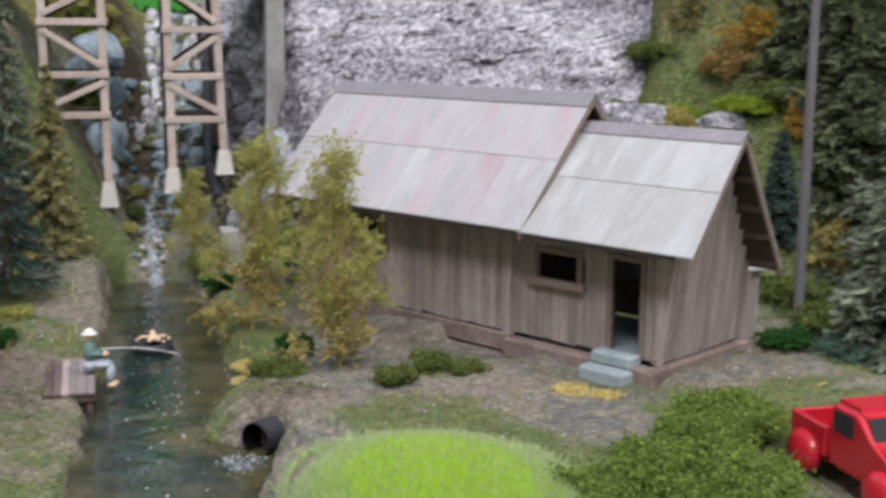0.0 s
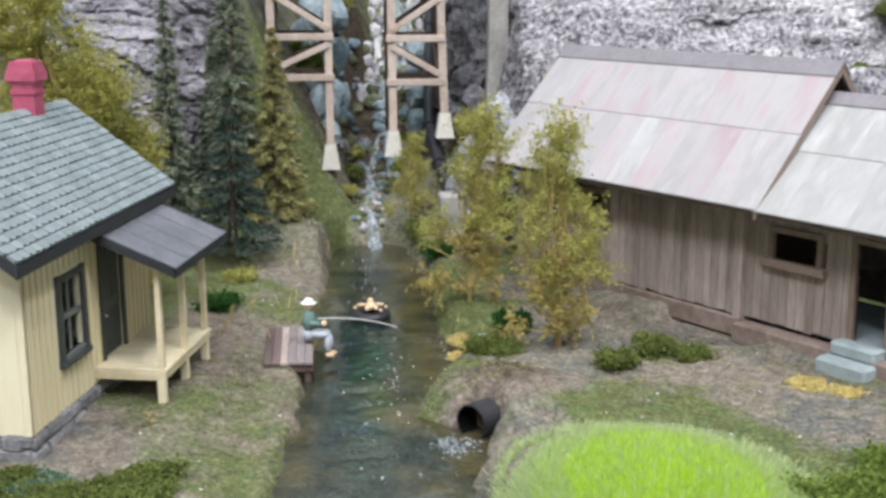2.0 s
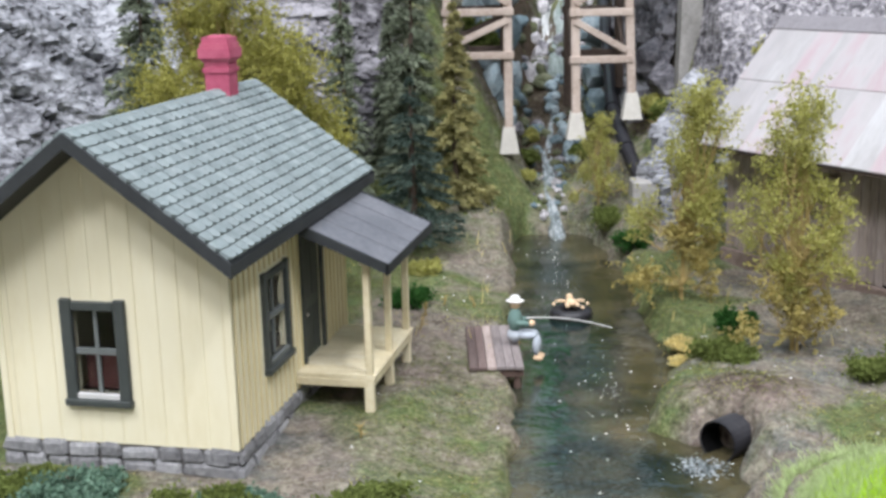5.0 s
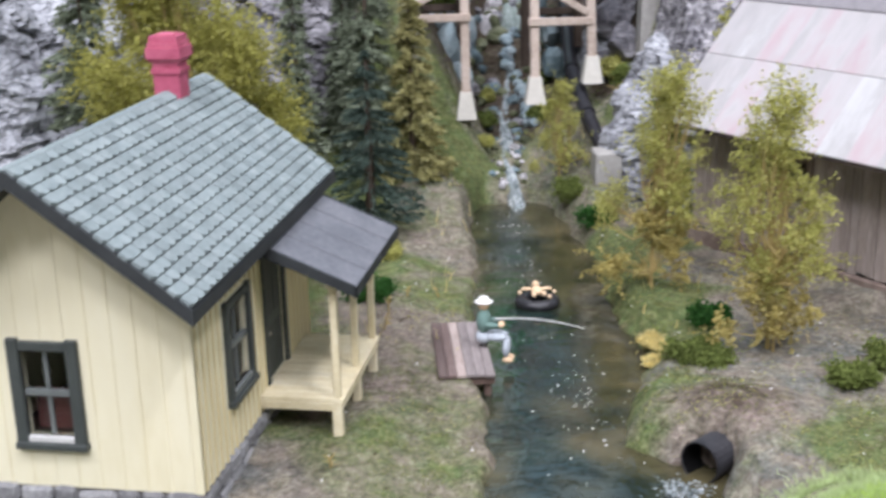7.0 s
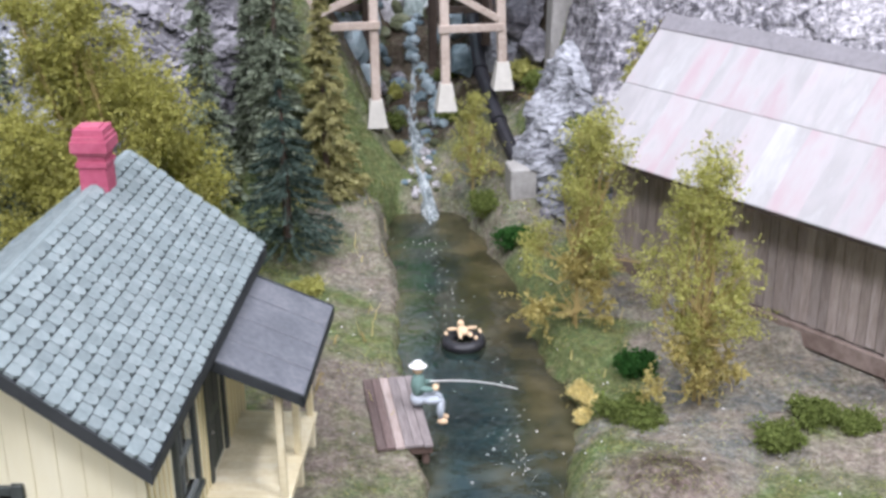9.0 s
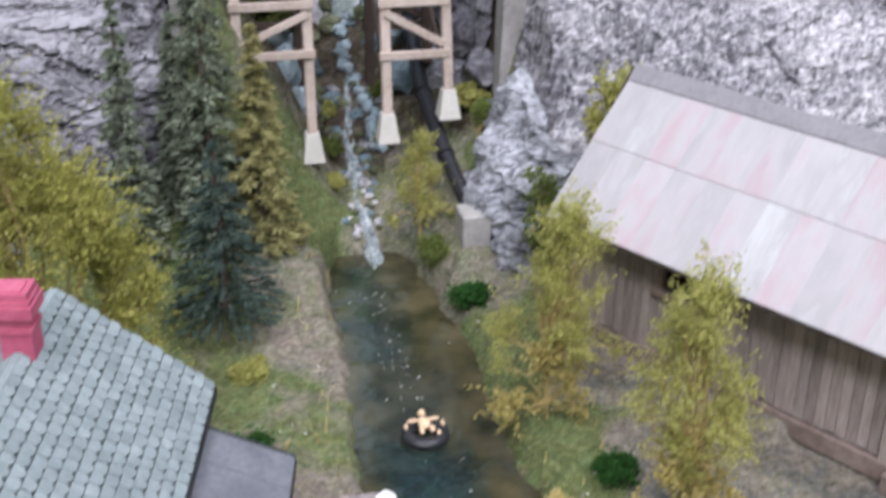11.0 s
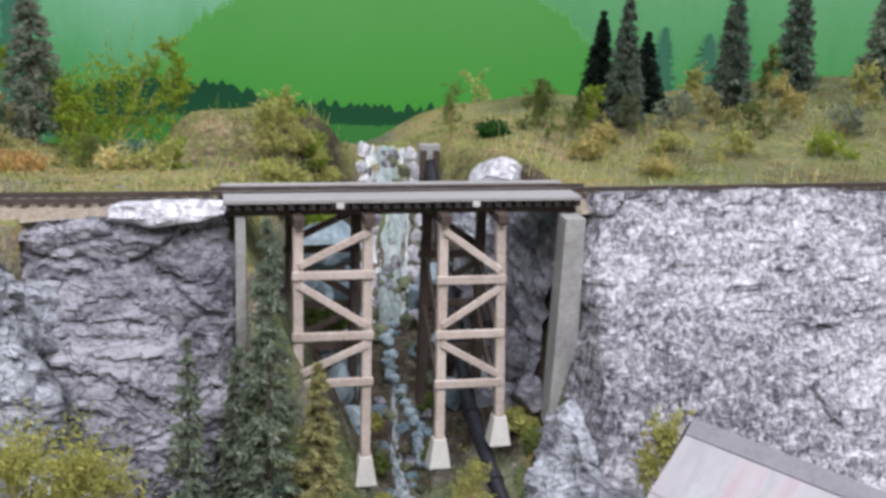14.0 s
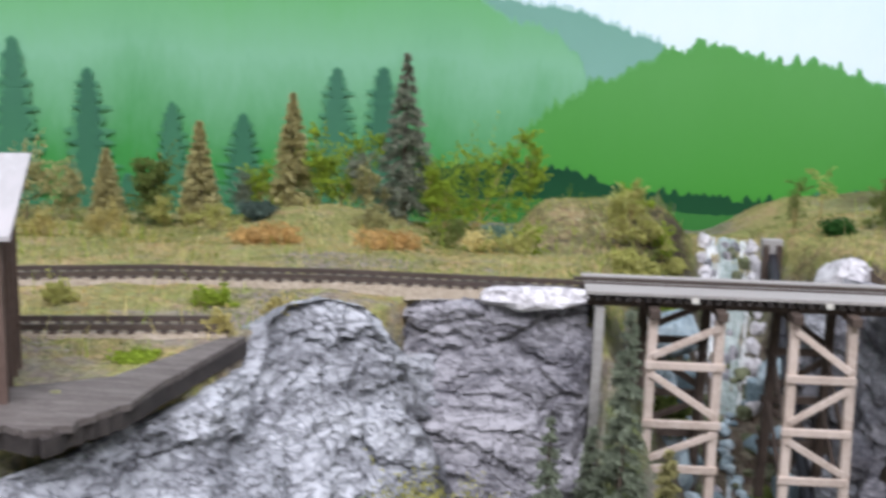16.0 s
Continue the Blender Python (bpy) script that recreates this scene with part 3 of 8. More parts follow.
def conifer(label, x, y, tall, wide, material, seed, whorls=24, arms=11, tufts=7, droop=0.25, needle=0.03, bare=0.08, ragged=0.3, z=None, group="", power=0.85, per=4, fuzz=1.0):
    """A straight trunk with whorls of drooping, needled branches."""
    rng = np.random.default_rng(seed)
    t = thing("conifer", label, "tree", x, y, (h(x, y) if z is None else z) - 0.01, rng.uniform(0, 360), group=group)
    part("trunk", cyl((0, 0, 0), (0, 0, tall * 0.97), wide * 0.07 + 0.01, 0.004, 7), M_BARK, t)
    level = np.repeat(np.linspace(bare, 0.985, whorls), arms)
    level = np.clip(level + rng.normal(size=level.size) * 0.4 / whorls * (0.3 + ragged), bare * 0.8, 0.995)
    reach = wide * (1 - level) ** power * rng.uniform(1 - ragged, 1 + ragged * 0.4, level.size) + 0.005
    turn = rng.uniform(0, 2 * np.pi, level.size)
    f = np.linspace(0.08, 1.0, tufts)[None] ** 0.7
    r = reach[:, None] * f
    zz = level[:, None] * tall - droop * r - 0.15 * droop * r * f
    p = np.stack([r * np.cos(turn)[:, None], r * np.sin(turn)[:, None], zz], -1)
    p = np.repeat(p.reshape(-1, 3), per, 0)
    out = np.repeat(np.repeat(np.stack([np.cos(turn), np.sin(turn), -droop * np.ones_like(turn)], -1), tufts, 0), per, 0)
    n = len(p)
    d = out * 0.8 + rng.normal(size=(n, 3)) * (0.55 * fuzz, 0.55 * fuzz, 0.35 * fuzz)
    d /= np.linalg.norm(d, axis=1, keepdims=True)
    p[:, 2] = np.clip(p[:, 2], 0.0, tall)
    p = p + rng.normal(size=(n, 3)) * needle * (0.3 if per < 6 else 0.62) * (0.3 + 0.7 * (1 - p[:, 2:] / tall))
    p[:, 2] = np.clip(p[:, 2], 0.0, tall)
    s = needle * rng.uniform(0.6, 1.4, (n, 1)) * (0.45 + 0.55 * (1 - p[:, 2:] / tall) ** 0.6)
    side = np.cross(d, rng.normal(size=(n, 3)))
    side /= np.linalg.norm(side, axis=1, keepdims=True)
    v = np.stack([p - side * s * 0.34, p + side * s * 0.34, p + d * s * 1.5 + side * s * 0.1, p + d * s * 1.5 - side * s * 0.1], 1).reshape(-1, 3)
    part("crown", raw("crown", v, np.arange(4 * n).reshape(-1, 4), material), None, t)
    return t


def bush(label, x, y, wide, tall, material, seed, n=900, leaf=0.022, name="bush", group="", deep=None, z=None, lumps=14, clump=8, tight=0.024):
    """A low heap of foam clumps, its outline broken."""
    rng = np.random.default_rng(seed)
    lobes = [(rng.uniform(-0.55, 0.55) * wide, rng.uniform(-0.55, 0.55) * (deep or wide), tall * rng.uniform(0.25, 0.6), min(wide, deep or wide) * rng.uniform(0.16, 0.34)) for _ in range(lumps)]
    p = lobes_points(lobes, n, clump, rng, tight)
    p[:, 2] = np.clip(p[:, 2] * tall / max(0.01, p[:, 2].max()), -0.005, None)
    return solo(name, leaf_mesh(name, p, leaf, material, rng), None, label, "bush", x, y, h(x, y) if z is None else z, group=group)


# ---------------------------------------------------------------- ground, water, hall
def ground_material():
    m = bpy.data.materials.new("scenic_ground_cover")
    m.use_nodes = True
    nt, ln = m.node_tree, m.node_tree.links.new
    b = nt.nodes["Principled BSDF"]
    tc, at_ = nt.nodes.new("ShaderNodeTexCoord"), nt.nodes.new("ShaderNodeAttribute")
    at_.attribute_name = "cover"
    sep = nt.nodes.new("ShaderNodeSeparateColor")
    ln(at_.outputs["Color"], sep.inputs[0])

    def nz(scale, detail=5):
        n = nt.nodes.new("ShaderNodeTexNoise")
        n.inputs["Scale"].default_value, n.inputs["Detail"].default_value, n.inputs["Roughness"].default_value = scale / U, detail, 0.65
        ln(tc.outputs["Object"], n.inputs["Vector"])
        return n.outputs[0]

    def ramp(src, cols, lo=0.3, hi=0.7):
        r = nt.nodes.new("ShaderNodeValToRGB")
        while len(r.color_ramp.elements) < len(cols):
            r.color_ramp.elements.new(0.5)
        for i, c in enumerate(cols):
            r.color_ramp.elements[i].position = lo + (hi - lo) * i / (len(cols) - 1)
            r.color_ramp.elements[i].color = (*c, 1)
        ln(src, r.inputs[0])
        return r.outputs[0]

    def blend(f, a, c):
        x = nt.nodes.new("ShaderNodeMix")
        x.data_type = "RGBA"
        ln(f, x.inputs[0])
        ln(a, x.inputs[6])
        ln(c, x.inputs[7])
        return x.outputs[2]

    def where(weight, src, lo, hi):
        """weight spread out through a noise, so that a cover ends in patches."""
        a = nt.nodes.new("ShaderNodeMath")
        a.operation = "ADD"
        ln(weight, a.inputs[0])
        ln(src, a.inputs[1])
        r = nt.nodes.new("ShaderNodeMapRange")
        r.inputs[1].default_value, r.inputs[2].default_value = lo, hi
        ln(a.outputs[0], r.inputs[0])
        return r.outputs[0]

    fine, mid, big = nz(60), nz(9), nz(1.8)
    dirt = ramp(fine, [(0.10, 0.085, 0.062), (0.19, 0.167, 0.127), (0.27, 0.243, 0.192), (0.38, 0.35, 0.29)], 0.28, 0.72)
    grey = ramp(fine, [(0.075, 0.078, 0.072), (0.150, 0.154, 0.142), (0.235, 0.238, 0.220)], 0.3, 0.7)
    moss = ramp(fine, [(0.062, 0.082, 0.028), (0.130, 0.155, 0.058), (0.225, 0.243, 0.115)], 0.3, 0.7)
    sand = ramp(fine, [(0.135, 0.110, 0.088), (0.235, 0.196, 0.160), (0.34, 0.292, 0.245)], 0.3, 0.7)
    mud = ramp(fine, [(0.03, 0.022, 0.015), (0.075, 0.056, 0.038), (0.14, 0.11, 0.08)], 0.3, 0.7)
    lawn = blend(where(nz(1.3), nz(5), 0.80, 1.04), ramp(fine, [(0.19, 0.13, 0.06), (0.36, 0.265, 0.125), (0.50, 0.40, 0.225)], 0.3, 0.7), ramp(fine, [(0.12, 0.12, 0.035), (0.24, 0.228, 0.078), (0.37, 0.345, 0.145)], 0.3, 0.7))
    c = blend(where(big, mid, 0.95, 1.15), dirt, grey)
    c = blend(where(nz(2.6), nz(7), 1.02, 1.2), c, sand)
    c = blend(where(at_.outputs["Alpha"], mid, 0.75, 1.15), c, sand)
    c = blend(where(sep.outputs[0], mid, 0.75, 1.15), c, moss)
    c = blend(where(sep.outputs[2], mid, 0.75, 1.1), c, lawn)
    c = blend(where(sep.outputs[1], mid, 0.75, 1.1), c, mud)
    hs, mr, mh = nt.nodes.new("ShaderNodeHueSaturation"), nt.nodes.new("ShaderNodeMapRange"), nt.nodes.new("ShaderNodeMapRange")
    mr.inputs[1].default_value, mr.inputs[2].default_value, mr.inputs[3].default_value, mr.inputs[4].default_value = 0.3, 0.7, 0.62, 1.42
    mh.inputs[1].default_value, mh.inputs[2].default_value, mh.inputs[3].default_value, mh.inputs[4].default_value = 0.3, 0.7, 0.47, 0.54
    ln(nz(24), mr.inputs[0])
    ln(nz(14), mh.inputs[0])
    ln(mr.outputs[0], hs.inputs["Value"])
    ln(mh.outputs[0], hs.inputs["Hue"])
    ln(c, hs.inputs["Color"])
    ln(hs.outputs[0], b.inputs["Base Color"])
    b.inputs["Roughness"].default_value, b.inputs["Specular IOR Level"].default_value = 0.95, 0.2
    bp = nt.nodes.new("ShaderNodeBump")
    bp.inputs["Strength"].default_value, bp.inputs["Distance"].default_value = 0.8, 0.03 * U
    ln(fine, bp.inputs["Height"])
    ln(bp.outputs[0], b.inputs["Normal"])
    return m


def paint(me, rgb, extra=None):
    a = me.color_attributes.new("cover", "FLOAT_COLOR", "POINT")
    a.data.foreach_set("color", np.concatenate([rgb, np.ones((len(rgb), 1)) if extra is None else extra[:, None]], 1).astype(np.float32).ravel())


def grid(xs, ys):
    x, y = np.meshgrid(xs, ys)
    n, k = x.shape
    i = (np.arange(n - 1)[:, None] * k + np.arange(k - 1)[None]).ravel()
    return x.ravel(), y.ravel(), np.stack([i, i + 1, i + k + 1, i + k], 1)


gx = np.concatenate([np.arange(-9, -3, 0.2), np.arange(-3, 0.6, 0.04), np.arange(0.6, 1.9, 0.018), np.arange(1.9, 5, 0.04), np.arange(5, 11.01, 0.2)])
gy = np.concatenate([np.arange(-2.4, 1.6, 0.2), np.arange(1.6, 2.8, 0.04), np.arange(2.8, 6.8, 0.022), np.arange(6.8, 8.0, 0.04), np.arange(8.0, 12.6, 0.06)])
X, Y, F = grid(gx, gy)
Z = height(X, Y)
me = raw("ground", np.stack([X, Y, Z], 1), F, ground_material(), smooth=True)
pl = sm(1.4, 1.8, Z)
bank = np.exp(-((Z + 0.005) / 0.03) ** 2) * sm(7, 6.6, Y)
green = 0.92 * sm(-0.22, 0.20, fbm(X * 1.3, Y * 1.3, 21)) + 0.35 * sm(5.0, 6.0, Y)
green = green + 0.5 * sm(3.5, 4.4, X + 0.3 * (Y - 5)) * sm(4.0, 5.0, Y)
run = np.interp(Y, RUN_Y, RUN_X)
green = np.where((Y > 7.1) & (np.abs(X - run) < 1.4) & (Z < 1.75), 0.50 + 0.6 * fbm(X * 3, Y * 3, 83), green)
gorge_dark = np.maximum(sm(1.72, 1.86, X) * sm(2.4, 2.2, X) * sm(7.05, 7.3, Y) * sm(9.3, 8.8, Y), 0.6 * sm(0.75, 0.45, np.abs(X - run)) * sm(7.15, 7.6, Y) * sm(9.9, 9.4, Y))
green = green * (1 - gorge_dark)
cover = np.stack([np.clip(green, 0, 1) * (1 - pl) + 0.62 * pl * sm(2.0, 3.0, X), np.clip(0.35 * bank + 0.9 * gorge_dark + pl * sm(2.2, 3.0, X) * (0.26 + 0.5 * fbm(X * 1.6, Y * 1.6, 81)) + 0.44 * np.exp(-(((X - 0.50) / 0.75) ** 4 + ((Y - 9.2) / 0.6) ** 4)) + 0.18 * np.exp(-(((X - 1.95) / 0.30) ** 2 + ((Y - 4.75) / 0.40) ** 2)) + 0.55 * np.exp(-(((X - 1.66) / 0.22) ** 2 + ((Y - 3.72) / 0.25) ** 2)), 0, 1), pl * (0.62 - 0.34 * sm(2.0, 3.0, X)) + 0.15 * sm(1.0, 1.4, X)], 1)
sandy = np.maximum((0.60 + 0.55 * fbm(X * 2.2, Y * 2.2, 73)) * (0.7 * sm(6.6, 6.0, Y) + 0.3 * sm(5.2, 4.3, Y)) * sm(1.1, 0.95, X) * sm(-0.05, 0.3, X), 0.6 * np.exp(-(((X - 2.6) / 0.5) ** 2 + ((Y - 3.75) / 0.22) ** 2)))
sandy = np.maximum(sandy, 0.32 * np.exp(-(((X - 0.80) / 0.12) ** 2)) * sm(6.0, 5.6, Y))
sandy = np.maximum(sandy, 0.85 * np.exp(-(((X - 1.66) / 0.26) ** 4 + ((Y - 3.68) / 0.26) ** 4)))
sandy = np.maximum(sandy, pl * 0.75 * sm(-0.05, 0.2, fbm(X * 0.8 + 3, Y * 2.6, 71)) * sm(0.4, 0.1, X) * sm(8.5, 8.2, Y))
cover[:, 0] *= 1 - 0.9 * np.clip(sandy, 0, 1)
cover[:, 2] *= 1 - 0.7 * sandy * pl
paint(me, np.clip(cover, 0, 1), np.clip(sandy, 0, 1))
tagged(new("ground", me), "brown and mossy green scenic ground of the model", "ground", kind="structure")


def water_material():
    m = bpy.data.materials.new("dark_clear_resin_water")
    m.use_nodes = True
    nt, ln = m.node_tree, m.node_tree.links.new
    b = nt.nodes["Principled BSDF"]
    tc, at_ = nt.nodes.new("ShaderNodeTexCoord"), nt.nodes.new("ShaderNodeAttribute")
    at_.attribute_name = "cover"
    sep = nt.nodes.new("ShaderNodeSeparateColor")
    ln(at_.outputs["Color"], sep.inputs[0])
    n1, n2, n3 = (nt.nodes.new("ShaderNodeTexNoise") for _ in range(3))
    for n, s in ((n1, 5.0), (n2, 14.0), (n3, 3.0)):
        n.inputs["Scale"].default_value, n.inputs["Detail"].default_value = s / U, 4
        ln(tc.outputs["Object"], n.inputs["Vector"])
    deep, edge, mx = nt.nodes.new("ShaderNodeValToRGB"), nt.nodes.new("ShaderNodeValToRGB"), nt.nodes.new("ShaderNodeMix")
    for r, a, c in ((deep, (0.004, 0.011, 0.011), (0.016, 0.034, 0.031)), (edge, (0.024, 0.026, 0.013), (0.085, 0.072, 0.037))):
        r.color_ramp.elements[0].position, r.color_ramp.elements[0].color = 0.35, (*a, 1)
        r.color_ramp.elements[1].position, r.color_ramp.elements[1].color = 0.68, (*c, 1)
        ln(n1.outputs[0], r.inputs[0])
    mx.data_type = "RGBA"
    ln(sep.outputs[0], mx.inputs[0])
    ln(deep.outputs[0], mx.inputs[6])
    ln(edge.outputs[0], mx.inputs[7])
    ln(mx.outputs[2], b.inputs["Base Color"])
    b.inputs["Roughness"].default_value, b.inputs["IOR"].default_value = 0.06, 1.45
    bp = nt.nodes.new("ShaderNodeBump")
    bp.inputs["Strength"].default_value, bp.inputs["Distance"].default_value = 0.35, 0.012 * U
    ln(n2.outputs[0], bp.inputs["Height"])
    ln(bp.outputs[0], b.inputs["Normal"])
    return m


X, Y, F = grid(np.arange(0.62, 1.86, 0.03), np.arange(0.4, 7.06, 0.03))
Z = 0.004 * fbm(X * 6, Y * 6, 9) + 0.002 * fbm(X * 15, Y * 15, 10)
me = raw("water", np.stack([X, Y, Z], 1), F, water_material(), smooth=True)
left, right = np.interp(Y, LEFT_Y, LEFT_X), np.interp(Y, BANK_Y, BANK_R)
near = np.maximum(0.75 * sm(left + 0.15, left - 0.01, X), sm(right - 0.28, right + 0.02, X))
near = np.clip(near + 0.45 * sm(0.05, 0.35, fbm(X * 3.5, Y * 2.5, 87)) + 0.9 * fbm(X * 4, Y * 4, 12) * near + (0.6 + 0.5 * fbm(X * 3, Y * 3, 14)) * sm(5.5, 6.5, Y), 0, 1)
paint(me, np.stack([near, near, near], 1))
tagged(new("water", me), "dark green resin stream with small glossy ripples", "water", kind="structure")

for name, b_ in (("hall_floor", (-40, 40, -45, 30, -16.4, -16.0)), ("hall_wall_back", (-40, 40, 30, 30.5, -16, 26)), ("hall_wall_front", (-40, 40, -45.5, -45, -16, 26)),
                 ("hall_wall_west", (-40.5, -40, -45, 30, -16, 26)), ("hall_wall_east", (40, 40.5, -45, 30, -16, 26))):
    solo(name, box(*b_), M_WALL, "plain pale wall of the exhibition hall" if "wall" in name else "plain pale hall floor", "wall" if "wall" in name else "floor", kind="structure")
solo("ceiling", box(-40, 40, -45, 30, 26.0, 26.4), M_CEIL, "plain white hall ceiling", "ceiling", kind="structure")
solo("layout_fascia", box(-9, 11, -2.6, -2.42, -4, 0.12), M_PLANK_DARK, "dark timber front edge of the layout table", "fascia", kind="structure")
solo("layout_table", box(-9, 11, -2.42, 12.6, -0.6, -0.3), M_PLANK_DARK, "dark timber table under the layout", "table", kind="structure")


# ---------------------------------------------------------------- painted backdrop
def paint_mat(name, low, high, z0, z1, blotch=0.12, scale=1.2, crest=None):
    """Paint that fades from low to high between two heights."""
    m = mat(name, [(0.35, 0.35, 0.35), (0.65, 0.65, 0.65)], scale, 14, 0.25, rough=0.9, bump=0.03, stretch=(1, 1, 0.35), spec=0.08)
    nt, ln = m.node_tree, m.node_tree.links.new
    b = nt.nodes["Principled BSDF"]
    old = b.inputs["Base Color"].links[0].from_socket
    tc, sp, mr = nt.nodes.new("ShaderNodeTexCoord"), nt.nodes.new("ShaderNodeSeparateXYZ"), nt.nodes.new("ShaderNodeMapRange")
    ln(tc.outputs["Object"], sp.inputs[0])
    ln(sp.outputs[2], mr.inputs[0])
    mr.inputs[1].default_value, mr.inputs[2].default_value = z0 * U, z1 * U
    add = nt.nodes.new("ShaderNodeMath")
    add.operation = "MULTIPLY_ADD"
    sub = nt.nodes.new("ShaderNodeMath")
    sub.operation = "SUBTRACT"
    sub.inputs[1].default_value = 0.5
    bw = nt.nodes.new("ShaderNodeRGBToBW")
    ln(old, bw.inputs[0])
    ln(bw.outputs[0], sub.inputs[0])
    ln(sub.outputs[0], add.inputs[0])
    add.inputs[1].default_value = blotch * 6
    ln(mr.outputs[0], add.inputs[2])
    mx = nt.nodes.new("ShaderNodeMix")
    mx.data_type, mx.clamp_factor = "RGBA", True
    ln(add.outputs[0], mx.inputs[0])
    mx.inputs[6].default_value, mx.inputs[7].default_value = (*low, 1), (*high, 1)
    col = mx.outputs[2]
    if crest:
        m2, mt = nt.nodes.new("ShaderNodeMapRange"), nt.nodes.new("ShaderNodeMix")
        m2.inputs[1].default_value, m2.inputs[2].default_value = crest[1] * U, crest[2] * U
        up = nt.nodes.new("ShaderNodeMath")
        up.operation = "MULTIPLY_ADD"
        up.inputs[1].default_value = 0.9 * U
        ln(sub.outputs[0], up.inputs[0])
        ln(sp.outputs[2], up.inputs[2])
        ln(up.outputs[0], m2.inputs[0])
        mt.data_type, mt.clamp_factor = "RGBA", True
        ln(m2.outputs[0], mt.inputs[0])
        ln(col, mt.inputs[6])
        mt.inputs[7].default_value = (*crest[0], 1)
        col = mt.outputs[2]
    ln(col, b.inputs["Base Color"])
    return m


def ridge_line(pts, step, jag, seed, wave):
    """A skyline through pts, with jagged treetops."""
    rng = np.random.default_rng(seed)
    px, pz = zip(*pts)
    xs = np.arange(px[0], px[-1], 0.013)
    zs = np.interp(xs, px, pz) + wave * fbm(xs * 1.1, xs * 0 + seed, seed)
    tips, c = np.zeros(len(xs)), px[0]
    while c < px[-1]:
        tall, half = jag * rng.uniform(0.15, 1.0) ** 1.4, step * rng.uniform(0.6, 1.5)
        tips = np.maximum(tips, tall * np.clip(1 - np.abs(xs - c) / half, 0, 1) ** 0.8)
        c += step * rng.uniform(0.5, 1.9)
    return list(zip(xs, zs + tips + rng.uniform(-0.08, 0.08, len(xs)) * jag))


BD = thing("backdrop", "painted backdrop of misty green wooded hills under pale sky", "backdrop", 0, 12.0, 0, kind="structure")
part("board", box(-16, 18, 0.0, 0.3, -0.5, 9.0), paint_mat("sky_paint", (0.74, 0.84, 0.86), (0.50, 0.72, 0.86), 2.5, 6.5), BD, "pale blue painted sky")


def layer(name, pts, low, high, z0, z1, out, label, step=0.05, jag=0.07, seed=1, wave=0.05, blotch=0.12, crest=None, soft_edge=None):
    line = ridge_line(pts, step, jag, seed, wave)
    v, f = [], []
    for x, z in line:
        v += [(x, -out, 0.2), (x, -out, z)]
    for i in range(len(line) - 1):
        f.append((2 * i, 2 * i + 2, 2 * i + 3, 2 * i + 1))
    if soft_edge:
        w = np.array(v)
        w[:, 1] += 0.004
        w[1::2, 2] += 0.035 + 0.03 * np.random.default_rng(seed).uniform(-1, 1, len(line))
        part("soft_edge", raw("soft_edge", w, f, paint_mat(name + "_edge_paint", soft_edge, soft_edge, z0, z1, blotch)), None, BD, "blurred painted edge")
    part(name, raw(name, v, f, paint_mat(name + "_paint", low, high, z0, z1, blotch, 1.2, crest)), None, BD, label)


layer("far_ridge", [(-1.2, 3.75), (-0.6, 3.55), (-0.1, 3.50), (0.5, 3.42), (1.2, 3.15), (1.8, 2.5), (2.4, 2.4)], (0.22, 0.42, 0.36), (0.16, 0.34, 0.27), 2.4, 3.6, 0.01, "misty grey-green painted far ridge", seed=3, jag=0.06, step=0.03, soft_edge=(0.42, 0.60, 0.58))
layer("left_slope", [(-9, 4.6), (-4.0, 4.2), (-2.2, 3.8), (-0.9, 3.66), (-0.5, 3.52), (-0.15, 3.28), (0.25, 3.2), (0.5, 2.95), (0.65, 2.5), (0.9, 1.8)], (0.050, 0.255, 0.060), (0.20, 0.44, 0.275), 1.9, 3.0, 0.02, "misty green painted hillside", seed=4, blotch=0.30, crest=((0.115, 0.37, 0.115), 2.95, 3.75), step=0.05, soft_edge=(0.17, 0.41, 0.235))
layer("right_slope", [(2.9, 2.5), (3.4, 2.95), (3.9, 3.0), (4.6, 3.15), (5.4, 3.3), (6.5, 3.5), (12, 3.8)], (0.055, 0.25, 0.065), (0.135, 0.35, 0.165), 1.7, 3.2, 0.02, "painted green hillside", seed=5, blotch=0.25, step=0.05, jag=0.10, soft_edge=(0.22, 0.44, 0.28))
layer("green_hill", [(-0.6, 1.9), (-0.2, 2.05), (0.1, 2.35), (0.45, 2.62), (0.9, 2.85), (1.3, 3.02), (1.8, 3.12), (2.2, 3.0), (2.7, 2.98), (3.1, 2.9), (3.5, 2.65), (3.9, 2.2), (4.3, 1.9)], (0.058, 0.27, 0.040), (0.095, 0.305, 0.080), 1.7, 3.0, 0.03, "bright green painted wooded hill", seed=6, jag=0.13, step=0.06, soft_edge=(0.115, 0.335, 0.11))
layer("tree_line", [(-2.6, 1.5), (-1.4, 1.75), (-0.7, 1.95), (-0.2, 2.0), (0.4, 1.93), (1.0, 1.80), (2.0, 1.74), (3.0, 1.76), (4.2, 1.84)], (0.015, 0.075, 0.03), (0.012, 0.06, 0.028), 1.6, 2.0, 0.04, "dark painted tree line", step=0.035, jag=0.10, seed=7, wave=0.03)
layer("meadow", [(-2.4, 1.3), (-1, 1.66), (0.6, 1.70), (1.2, 1.64), (2.2, 1.62), (4.5, 1.70)], (0.035, 0.17, 0.035), (0.05, 0.19, 0.045), 1.3, 1.8, 0.05, "painted green meadow", jag=0.02, seed=8)


